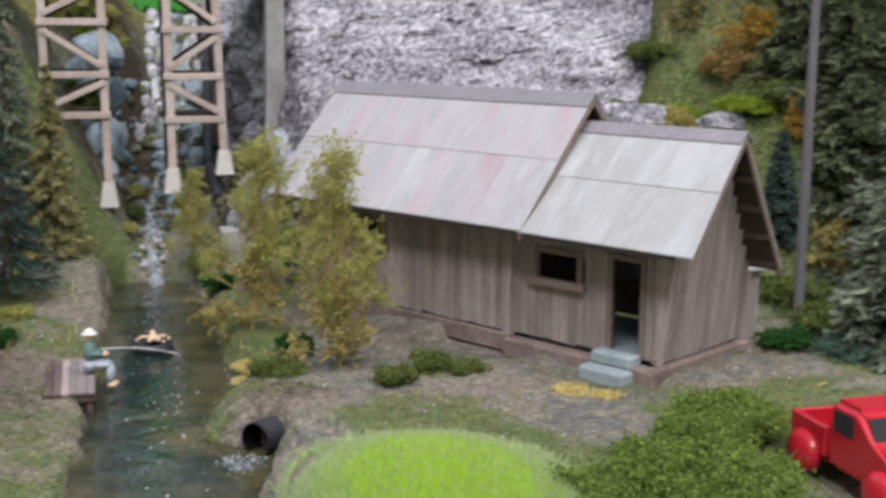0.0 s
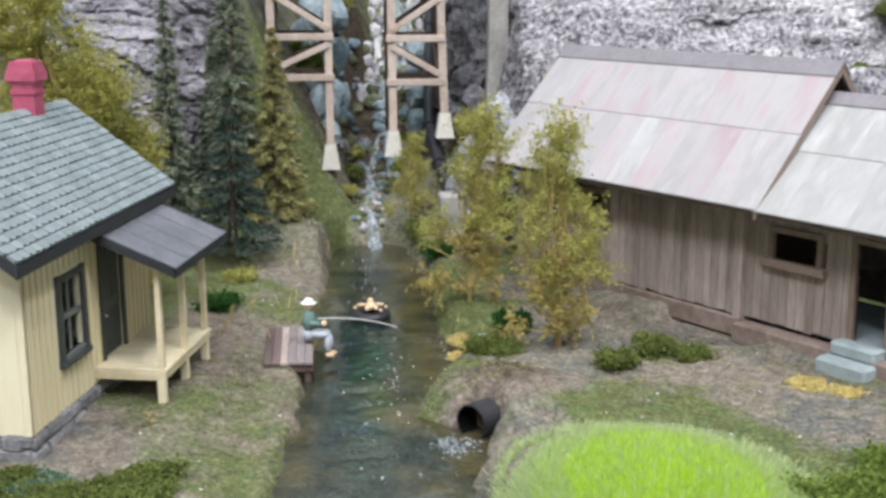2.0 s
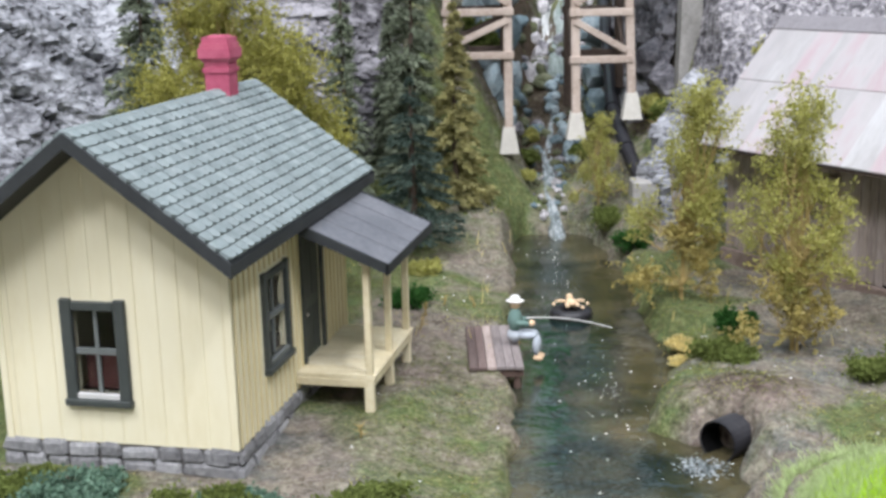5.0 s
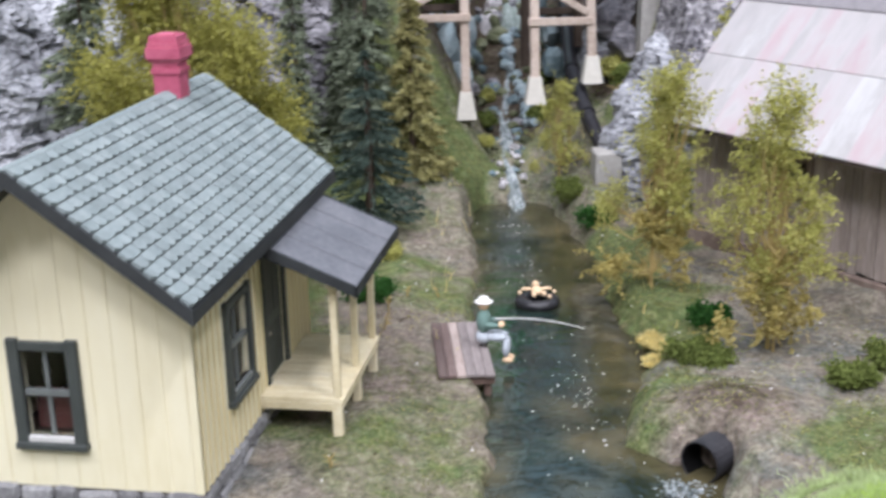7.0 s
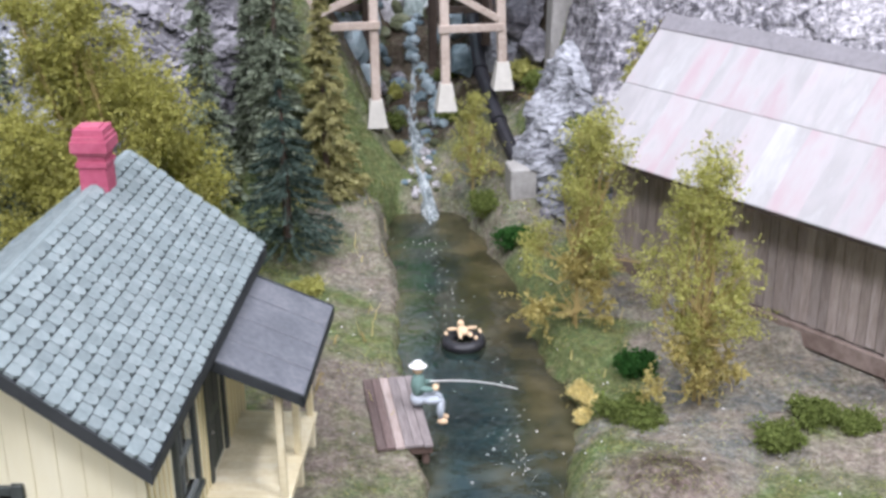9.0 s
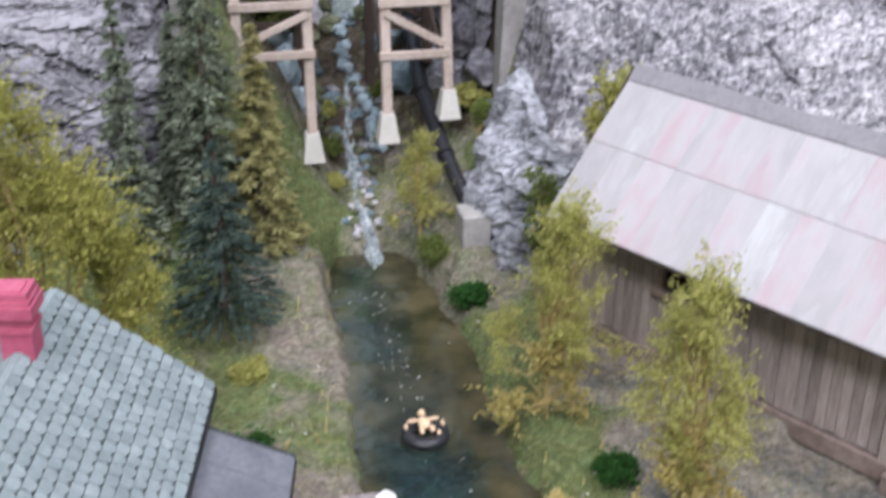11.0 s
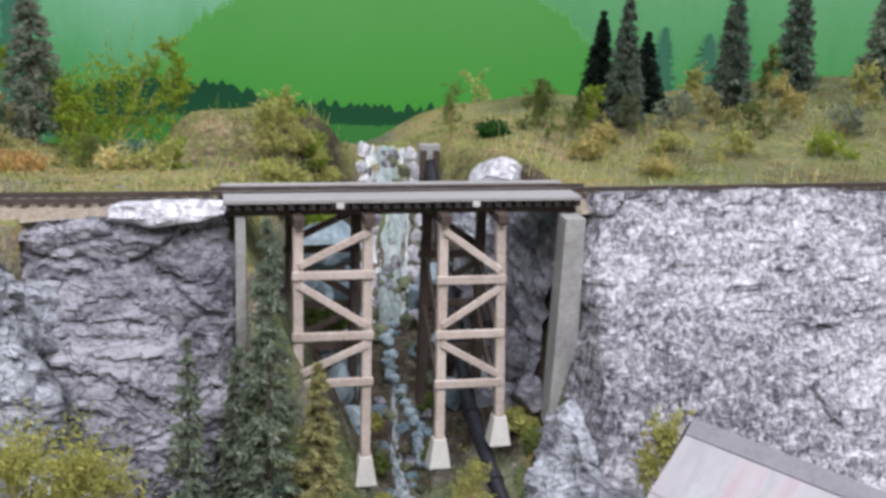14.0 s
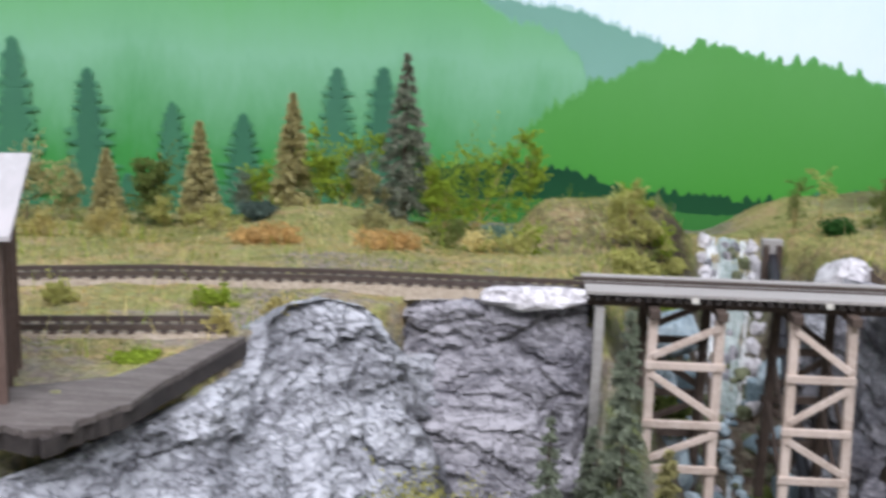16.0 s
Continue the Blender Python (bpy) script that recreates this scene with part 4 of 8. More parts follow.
def painted_tree(x, z0, tall, wide, seed, col, depth=0.06):
    rng = np.random.default_rng(seed)
    pts, n = [], 44
    for s in (1, -1):
        side = []
        for i in range(n):
            f = i / (n - 1)
            w = wide * (1 - f) ** 0.55 * (rng.uniform(0.85, 1.25) if i % 3 == 0 else rng.uniform(0.5, 0.95)) * (0.85 + 0.25 * math.sin(3 * i + seed)) + 0.012
            side.append((x + s * w, z0 + tall * f))
        pts += side if s == 1 else side[::-1]
    bm = bmesh.new()
    vs = [bm.verts.new((u, -depth - seed % 7 * 0.002, v)) for u, v in pts]
    k = len(vs)
    for i in range(n - 1):
        bm.faces.new((vs[i], vs[i + 1], vs[k - 2 - i], vs[k - 1 - i]))
    part("painted_tree", bm, col, BD)


M_PT = [paint_mat("painted_tree_teal", (0.055, 0.20, 0.095), (0.055, 0.165, 0.105), 1.2, 2.8, 0.3), paint_mat("painted_tree_dark", (0.045, 0.165, 0.085), (0.045, 0.14, 0.09), 1.2, 2.8, 0.3)]
M_PT_SOFT = paint_mat("painted_tree_mist", (0.055, 0.22, 0.085), (0.085, 0.25, 0.14), 1.2, 2.8, 0.3)
for i, (x, z0, tall, wide) in enumerate(((-4.76, 1.25, 1.78, 0.30), (-4.06, 1.2, 1.57, 0.28), (-3.27, 1.2, 1.28, 0.24), (-2.6, 1.3, 1.10, 0.25), (-1.73, 1.4, 1.45, 0.25), (-1.30, 1.45, 1.42, 0.27), (-2.9, 1.2, 0.62, 0.18), (-3.7, 1.2, 0.6, 0.2), (-5.5, 1.2, 1.5, 0.3),
                                         (3.9, 1.6, 0.65, 0.12), (4.25, 1.6, 0.8, 0.14), (4.55, 1.65, 0.9, 0.16), (5.3, 1.7, 1.1, 0.2), (5.0, 1.7, 0.8, 0.18), (3.1, 1.55, 0.35, 0.07), (2.75, 1.55, 0.32, 0.06))):
    painted_tree(x, z0, tall * 1.01, wide * 1.35, i + 40, M_PT_SOFT, 0.045)
    painted_tree(x, z0, tall, wide * 0.86, i + 3, M_PT[i % 2])


# ---------------------------------------------------------------- cliffs
def cliff(name, label, top, base, material, seed, res=0.03, amp=0.13, crinkle=0.03, strata=1.0, back=0.18, bulge=0.06, cell=(3.0, 5.0), block=0.0):
    """A rock face hung between two lines, broken into ledges, cracks and crinkles."""
    top, base = np.array(top, float), np.array(base, float)
    seg = np.r_[0, np.cumsum(np.linalg.norm(np.diff(top[:, :2], axis=0), axis=1))]
    long, tall = seg[-1], float((top[:, 2] - base[:, 2]).mean())
    ns, nv = int(long / res) + 2, int(tall / res) + 2
    s = np.linspace(0, long, ns)
    T = np.stack([np.interp(s, seg, top[:, i]) for i in range(3)], 1)
    B = np.stack([np.interp(s, seg, base[:, i]) for i in range(3)], 1)
    d = np.gradient(T[:, :2], axis=0)
    out = np.stack([d[:, 1], -d[:, 0]], 1)
    out /= np.linalg.norm(out, axis=1, keepdims=True)
    toward = (B - T)[:, :2]
    if (out * toward).sum() < 0:
        out = -out
    v = np.r_[np.linspace(0, 1, nv), 1.02, 1.02]
    S, V = np.meshgrid(s, v)
    P = B[None] + (T - B)[None] * np.minimum(V, 1)[..., None]
    zc = V * tall * strata
    big = fbm(S * 1.3 + 9, zc * 1.3, seed, 3)
    q = fbm(S * 2.3, zc * 3.6 + 0.6 * big, seed + 50, 4)
    step = np.floor(q * 5) / 5
    disp = amp * (0.8 * big + 0.5 * step + 0.35 * ridged(S * 3.1, zc * 4.2, seed + 90, 4) - 0.2) + crinkle * (ridged(S * 11, zc * 13, seed + 7, 3) - 0.5) * 2
    wx, wz = 0.25 * fbm(S * 2, zc * 2, seed + 60), 0.25 * fbm(S * 2, zc * 2, seed + 61)
    disp = disp + block * (facets((S + wx) * cell[0], (zc + wz) * cell[1], seed + 70, 1.4) + 0.45 * facets((S + wx) * cell[0] * 2.6, (zc + wz) * cell[1] * 2.6, seed + 80, 1.4))
    disp = disp + bulge * np.sin(np.pi * np.clip(V, 0, 1))
    disp[-1] = -back
    disp[-2] *= 0.5
    P[..., :2] += out[None] * disp[..., None]
    P[..., 2] += 0.6 * amp * fbm(S * 1.6, zc * 1.6 + 40, seed + 3, 4) * np.minimum(1, V * 4)
    P[-1, :, 2] = T[:, 2] - 0.03
    n, k = V.shape
    i = (np.arange(n - 1)[:, None] * k + np.arange(k - 1)[None]).ravel()
    return solo(name, raw(name, P.reshape(-1, 3), np.stack([i, i + 1, i + k + 1, i + k], 1), material), None, label, "cliff", kind="structure")


cliff("cliff_east", "pale grey crinkled plaster rock cliff below the track", [(2.22, 7.50, 2.0), (2.30, 7.31, 2.06), (3.2, 7.28, 2.07), (4.2, 7.26, 2.05), (5.0, 7.2, 1.98)],
      [(2.08, 7.0, 0.30), (2.20, 6.40, 0.36), (3.1, 6.26, 0.42), (3.9, 6.24, 0.42), (4.95, 6.36, 0.75)], M_ROCK_PALE, 11, 0.02, 0.055, 0.014, 1.0, 0.12, 0.06, (4.0, 6.5), 0.03)
cliff("cliff_west", "dark grey layered plaster rock cliff beside the trestle", [(0.30, 7.62, 1.98), (0.28, 7.36, 2.00), (0.18, 7.24, 2.02), (0.00, 7.20, 2.03), (-0.35, 7.18, 1.98), (-0.66, 7.20, 1.96), (-0.76, 7.26, 1.90)],
      [(0.36, 7.50, 0.12), (0.33, 7.2, 0.12), (0.26, 7.0, 0.12), (0.05, 6.80, 0.12), (-0.4, 6.70, 0.12), (-0.72, 6.62, 0.12), (-0.85, 6.6, 0.12)], M_ROCK_GREY, 23, 0.018, 0.09, 0.010, 1.0, 0.14, 0.06, (1.5, 4.4), 0.085)
cliff("cliff_far_west", "pale grey jagged rock cliff below the loading bank", [(-0.66, 7.20, 1.66), (-0.75, 6.98, 1.70), (-0.80, 6.78, 1.96), (-0.90, 6.70, 2.05), (-1.05, 6.66, 2.08), (-1.25, 6.60, 2.07), (-1.38, 6.50, 2.00), (-1.45, 6.34, 1.83), (-1.57, 5.95, 1.82), (-1.85, 5.40, 1.74), (-2.3, 4.9, 1.70), (-3.2, 4.1, 1.7)],
      [(-0.40, 6.70, 0.1), (-0.40, 6.52, 0.1), (-0.40, 6.38, 0.1), (-0.40, 6.25, 0.1), (-0.44, 6.05, 0.1), (-0.5, 5.85, 0.1), (-0.60, 5.68, 0.1), (-0.7, 5.5, 0.1), (-0.95, 5.2, 0.1), (-1.2, 4.8, 0.1), (-1.7, 4.3, 0.1), (-2.5, 3.4, 0.1)], M_ROCK_LIGHT, 37, 0.020, 0.12, 0.012, 1.0, 0.16, 0.08, (2.4, 5.6), 0.085)
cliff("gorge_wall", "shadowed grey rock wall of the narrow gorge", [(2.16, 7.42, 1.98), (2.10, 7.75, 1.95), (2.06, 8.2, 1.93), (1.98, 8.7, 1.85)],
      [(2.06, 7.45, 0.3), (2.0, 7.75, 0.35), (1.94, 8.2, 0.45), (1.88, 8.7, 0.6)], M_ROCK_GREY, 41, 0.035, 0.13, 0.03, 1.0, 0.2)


cliff("rock_outcrop", "jagged pale rock outcrop beside the penstock", [(2.22, 7.12, 1.05), (2.08, 6.85, 0.90), (2.02, 6.60, 0.78), (2.10, 6.42, 0.70), (2.40, 6.30, 0.66), (2.7, 6.3, 0.6)],
      [(1.98, 7.08, 0.35), (1.86, 6.85, 0.25), (1.80, 6.58, 0.12), (1.92, 6.24, 0.10), (2.28, 6.05, 0.10), (2.7, 6.0, 0.10)], M_ROCK_LIGHT, 53, 0.018, 0.10, 0.045, 1.0, 0.12, 0.05, (3.4, 4.2), 0.12)


def boulder(name, label, x, y, z, r, material, seed, squash=(1, 1, 0.8), group=""):
    own = bmesh.new()
    bmesh.ops.create_icosphere(own, subdivisions=3 if r > 0.1 else 2, radius=1)
    rng = np.random.default_rng(seed)
    co = np.array([v.co[:] for v in own.verts])
    k = 1 + 0.40 * fbm(co[:, 0] * 1.4 + seed, co[:, 1] * 1.4 + co[:, 2] * 1.9, seed, 3) + 0.22 * (ridged(co[:, 0] * 3 + seed, co[:, 1] * 3 + co[:, 2] * 3, seed + 5, 3) - 0.5)
    for _ in range(7):
        d = rng.normal(size=3)
        d /= np.linalg.norm(d)
        k = np.minimum(k, rng.uniform(0.60, 0.92) / np.maximum(co @ d, 0.25))
    for v, f in zip(own.verts, k):
        v.co = v.co * (r * f)
    own.transform(Matrix.Diagonal((*squash, 1)))
    return solo(name, own, material, label, "boulder", x, y, z, rng.uniform(0, 360), group)


for i, (x, y, z, r, sq) in enumerate(((1.86, 6.3, 0.16, 0.09, (1, 1, 0.8)), (1.80, 6.85, 0.40, 0.09, (1, 1, 0.8)), (1.98, 6.12, 0.16, 0.10, (1, 1, 0.8)), (4.22, 6.1, 1.0, 0.22, (1.4, 0.8, 0.8)), (4.82, 6.0, 0.98, 0.22, (1.4, 0.8, 0.8)))):
    boulder("boulder", "pale grey and white jagged rock at the cliff foot", x, y, z, r, M_ROCK_PALE, 100 + i, sq, "rocks at the cliff foot")
boulder("boulder", "pale pinkish-grey rock outcrop beside the waterfall", 2.06, 8.55, 1.86, 0.22, M_ROCK_WHITE, 131, (1.1, 0.8, 0.9))
boulder("boulder", "pinkish-grey rock shoulder above the gorge cave", 1.92, 8.45, 1.58, 0.24, M_ROCK_LIGHT, 133, (0.9, 0.8, 0.9))
boulder("boulder", "white-topped rock knob beside the bridge end", -0.02, 7.24, 1.99, 0.21, M_ROCK_WHITE, 132, (1.4, 0.55, 0.36)).rotation_euler = (0, 0, 0)

M_ROCK_MOSSY = mat("mossy_dark_rock", [(0.035, 0.045, 0.02), (0.09, 0.10, 0.05), (0.20, 0.21, 0.14)], 6, 30, 0.4, bump=0.6, spread=0.2)
M_ROCK_TEAL = mat("teal_grey_rock", [(0.05, 0.08, 0.095), (0.12, 0.17, 0.19), (0.28, 0.34, 0.36)], 6, 30, 0.4, bump=0.6, spread=0.25)

# stones of the cascade
rng = np.random.default_rng(5)
for i in range(110):
    y = 6.95 + 2.4 * (i + rng.uniform()) / 110
    wide_ = 0.12 + 0.30 * float(sm(7.3, 8.4, y))
    x = np.interp(y, RUN_Y, RUN_X) + rng.choice((-1, 1)) * rng.uniform(0.03, wide_)
    r = rng.uniform(0.022, 0.06) * (0.55 + 0.85 * float(sm(7.2, 8.2, y)))
    boulder("stone", ("pale grey" if i % 8 == 0 else ("mossy green", "mossy dark", "deep teal-grey")[i % 3]) + " stone in the cascade", x, y, h(x, y) + r * 0.3, r, M_ROCK_PALE if i % 8 == 0 else (M_ROCK_MOSSY, M_ROCK_MOSSY, M_ROCK_TEAL)[i % 3], 200 + i, (1, 1, 0.8), "stones of the cascade")

for i, (x, y, z, r) in enumerate(((0.78, 7.95, 0.75, 0.13), (0.86, 8.05, 1.0, 0.12), (0.80, 8.15, 1.25, 0.13), (0.92, 8.0, 0.62, 0.11), (0.98, 8.3, 0.85, 0.12), (0.72, 8.0, 0.95, 0.10), (1.05, 8.35, 1.12, 0.11), (0.95, 8.6, 1.45, 0.15), (0.70, 7.85, 0.52, 0.11), (1.62, 7.9, 0.66, 0.09), (1.66, 8.3, 0.82, 0.10), (1.72, 8.8, 1.1, 0.12))):
    boulder("stone", ("blue-grey", "deep teal-grey")[i % 2] + " slab on the gorge side", x, y, z, r, M_ROCK_BLUE if i % 3 else M_ROCK_TEAL, 380 + i, (1.2, 0.8, 1.25), "slabs on the gorge side")
for i, (x, y) in enumerate(((0.96, 7.72), (0.90, 7.66), (0.99, 7.95), (1.03, 8.15), (0.93, 8.12), (0.88, 7.88), (1.0, 7.6), (1.07, 8.4))):
    boulder("stone", "pale blue-grey slab on the gorge side", x, y, h(x, y) + 0.03, 0.085 + 0.008 * (i % 3), M_ROCK_BLUE, 395 + i, (1.1, 0.8, 1.3), "slabs on the gorge side")
M_FALL = mat("white_water", [(0.07, 0.085, 0.085), (0.20, 0.235, 0.24), (0.42, 0.46, 0.47), (0.74, 0.77, 0.77)], 13, 50, 0.5, rough=0.2, bump=0.9, stretch=(2, 1, 0.7), lo=0.36, hi=0.66)


def ribbon(name, label, pts, wide, material, seed):
    """Running water laid over its bed."""
    pts = np.array(pts, float)
    seg = np.r_[0, np.cumsum(np.linalg.norm(np.diff(pts, axis=0), axis=1))]
    s = np.arange(0, seg[-1], 0.03)
    c = np.stack([np.interp(s, seg, pts[:, i]) for i in range(3)], 1)
    w = np.interp(s, seg, wide)
    u = np.linspace(-1, 1, 13)
    S, W = np.meshgrid(s, u, indexing="ij")
    P = np.repeat(c[:, None], 13, 1)
    P[..., 0] += w[:, None] * u[None] + 0.02 * fbm(S * 6, W + 3, seed)
    P[..., 2] += 0.008 + 0.035 * fbm(S * 9, W * 3, seed + 1) - 0.05 * W**4
    n, k = S.shape
    i = (np.arange(n - 1)[:, None] * k + np.arange(k - 1)[None]).ravel()
    return solo(name, raw(name, P.reshape(-1, 3), np.stack([i, i + 1, i + k + 1, i + k], 1), material, True), None, label, "waterfall", kind="structure")


M_FALL_TOP = mat("bright_falling_water", [(0.16, 0.18, 0.17), (0.42, 0.44, 0.43), (0.74, 0.75, 0.74)], 12, 50, 0.5, rough=0.3, bump=0.9, stretch=(2, 1, 0.6), lo=0.34, hi=0.62)
for dx, w_ in ((-0.13, 0.07), (0.12, 0.05)):
    ribbon("waterfall", "pale waterfall dropping over the gorge head", [(float(np.interp(y, RUN_Y, RUN_X)) + dx, y, h(float(np.interp(y, RUN_Y, RUN_X)) + dx, y)) for y in (8.9, 9.1, 9.3, 9.5, 9.7, 9.9, 10.1, 10.3)], (w_,) * 8, M_FALL_TOP, 13)
M_FALL_MID = mat("pale_green_falling_water", [(0.10, 0.13, 0.12), (0.24, 0.29, 0.27), (0.44, 0.49, 0.47)], 10, 50, 0.5, rough=0.25, bump=0.8, stretch=(3, 1, 0.5), lo=0.34, hi=0.64)
ribbon("waterfall", "pale green sheet of water between the falls stones", [(float(np.interp(y, RUN_Y, RUN_X)), y, h(float(np.interp(y, RUN_Y, RUN_X)), y) + 0.01) for y in (8.9, 9.1, 9.3, 9.5, 9.7, 9.9, 10.1, 10.3)], (0.10,) * 8, M_FALL_MID, 15)
for i in range(34):
    y = 8.95 + 1.3 * (i + rng.uniform()) / 34
    x = float(np.interp(y, RUN_Y, RUN_X)) + (0.17 + 0.07 * rng.uniform() if i % 3 else -0.16 - 0.07 * rng.uniform())
    r = rng.uniform(0.045, 0.075)
    boulder("stone", "white-grey stone at the edge of the waterfall", x, y, h(x, y) + r * 0.4, r, M_ROCK_WHITE, 470 + i, (1, 0.8, 1.1), "stones of the waterfall")
for i in range(26):
    y = 7.55 + 1.35 * (i + rng.uniform()) / 26
    x = 1.41 + 0.03 * math.sin(5 * y) + rng.uniform(-0.035, 0.035)
    r = rng.uniform(0.034, 0.056)
    boulder("stone", "pale blue-grey stone stepping down the cascade", x, y, h(x, y) + r * 0.5, r, M_ROCK_BLUE, 510 + i, (1, 0.9, 0.85), "stones of the cascade")
for i in range(34):
    y = 9.0 + 1.25 * (i + rng.uniform()) / 34
    x = float(np.interp(y, RUN_Y, RUN_X)) + rng.uniform(-0.24, 0.24)
    r = rng.uniform(0.03, 0.065)
    boulder("stone", ("pale grey", "mossy dark", "pale grey")[i % 3] + " stone in the waterfall", x, y, h(x, y) + r * 0.3, r, (M_ROCK_PALE, M_ROCK_MOSSY, M_ROCK_LIGHT)[i % 3], 430 + i, (1, 0.8, 1.2), "stones of the waterfall")
ribbon("cascade", "white cascade of clear gel over stones", [(float(np.interp(y, RUN_Y, RUN_X)), y, float(np.interp(y, RUN_Y, RUN_Z))) for y in (6.66, 6.84, 7.0, 7.2, 7.8, 8.6, 9.3)], (0.035, 0.055, 0.062, 0.058, 0.036, 0.03, 0.05), M_FALL, 3)
for i in range(16):
    y = 6.86 + 0.6 * (i + rng.uniform()) / 16
    x = float(np.interp(y, RUN_Y, RUN_X)) + rng.choice((-1, 1)) * rng.uniform(0.03, 0.085)
    r = rng.uniform(0.018, 0.034)
    boulder("stone", "white-grey stone beside the cascade foot", x, y, h(x, y) + r * 0.4, r, M_ROCK_WHITE, 560 + i, (1, 0.9, 0.8), "stones of the cascade")


# ---------------------------------------------------------------- trestle bridge
BR = thing("trestle_bridge", "pale timber trestle railway bridge across the gorge", "bridge", 0, 0, 0)
for name, legs, foot, levels, flip in (("L", (0.632, 1.000), (0.56, 0.520), (1.652, 1.318, 1.058), False), ("R", (1.408, 1.722), (0.60, 0.715), (1.606, 1.302, 1.020), True)):
    spread = 0.03 if flip else 0.0
    # Far bent (yi 1) coloured darker, standing in for its shade behind the near one.
    for yi, (yt, yb) in enumerate(((7.24, 7.17), (7.66, 7.72))):
        for k, lx in enumerate(legs):
            bx = lx + (spread if k else 0.005 * flip)
            part("leg", beam((bx, yb, foot[k] + 0.08), (lx, yt, 1.93), 0.052, 0.052, bevel=0.004, up=(0, 1, 0)), M_PLANK_DARK if yi else M_TRESTLE, BR, "far-side timber leg, darkened for its shade" if yi else "")
            if yi:
                continue
            fz = foot[k]
            own = bmesh.new()
            bmesh.ops.create_cone(own, cap_ends=True, segments=4, radius1=0.085, radius2=0.05, depth=0.16)
            own.transform(Matrix.Translation((bx, yb, fz + 0.02)) @ Matrix.Rotation(math.pi / 4, 4, "Z"))
            part("footing", own, M_CONCRETE_PALE, BR, "pale concrete footing")
        f = yt - 0.036 if yi == 0 else yt + 0.036
        def fy(z, yt=yt, yb=yb, yi=yi):
            return yb + (yt - yb) * (z - 0.5) / 1.43 + (-0.036 if yi == 0 else 0.036)
        for z in levels:
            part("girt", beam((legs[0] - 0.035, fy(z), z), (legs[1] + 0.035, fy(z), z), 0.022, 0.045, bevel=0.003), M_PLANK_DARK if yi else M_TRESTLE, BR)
        spans = [(1.88, levels[0] + 0.05), (levels[0] - 0.05, levels[1] + 0.05), (levels[1] - 0.05, levels[2] + 0.05)]
        for n, (za, zb) in enumerate(spans):
            rising = (n % 2 == 0) != flip
            xa, xb = (legs[1], legs[0]) if rising else (legs[0], legs[1])
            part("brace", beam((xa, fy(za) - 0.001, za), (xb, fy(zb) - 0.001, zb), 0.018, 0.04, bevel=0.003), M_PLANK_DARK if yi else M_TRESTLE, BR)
    for lx in legs:
        part("cap", beam((lx, 7.16, 1.945), (lx, 7.74, 1.945), 0.06, 0.05, bevel=0.004), M_PLANK_DARK, BR, "dark timber cap")
        for z in levels[:2]:
            part("cross_brace", beam((lx, 7.26, z - 0.3), (lx, 7.68, z), 0.02, 0.035), M_PLANK_DARK, BR)
for y in (7.33, 7.42, 7.54, 7.63):
    part("stringer", beam((0.26, y, 1.975), (2.16, y, 1.975), 0.05, 0.05, bevel=0.003), M_PLANK_DARK, BR, "dark timber stringer")
tie = finish(beam((0, 7.235, 2.012), (0, 7.63, 2.012), 0.034, 0.034, bevel=0.003), "tie", M_TIE)
for i in range(35):
    part("tie", tie, None, BR, at=at(0.265 + i * 0.0555, 0, 0))
for y in (7.245, 7.61):
    part("guard_timber", beam((0.25, y, 2.042), (2.17, y, 2.042), 0.05, 0.024, bevel=0.004), M_DECK, BR, "pale grey guard timber")
part("walkway", box(0.255, 2.165, 7.425, 7.505, 2.03, 2.040), M_DECK, BR, "pale grey planks between the rails")
part("walkway", box(0.255, 2.165, 7.272, 7.395, 2.035, 2.050), M_DECK, BR, "pale grey plank walkway")
part("walkway", box(0.255, 2.165, 7.525, 7.588, 2.03, 2.042), M_DECK, BR, "pale grey plank walkway")
for y in (7.41, 7.52):
    part("rail", beam((0.2, y, 2.048), (2.28, y, 2.048), 0.010, 0.022), M_RAIL, BR)
for x in (0.85, 1.58):
    part("bolt_plate", box(x - 0.02, x + 0.02, 7.212, 7.222, 2.005, 2.035), M_CONCRETE_PALE, BR)

AB = thing("bridge_abutment", "weathered grey concrete abutment at the bridge end", "abutment", 0, 0, 0)
part("pier", poly([(0.305, 0.5), (0.372, 0.5), (0.362, 1.95), (0.312, 1.95)], (7.24, 7.40), "y"), M_CONCRETE, AB)
AB2 = thing("bridge_abutment", "tall grey concrete abutment beside the pale cliff", "abutment", 0, 0, 0)
part("pier", poly([(2.015, 0.30), (2.17, 0.30), (2.165, 1.95), (2.055, 1.95)], (7.12, 7.26), "y"), M_CONCRETE, AB2)


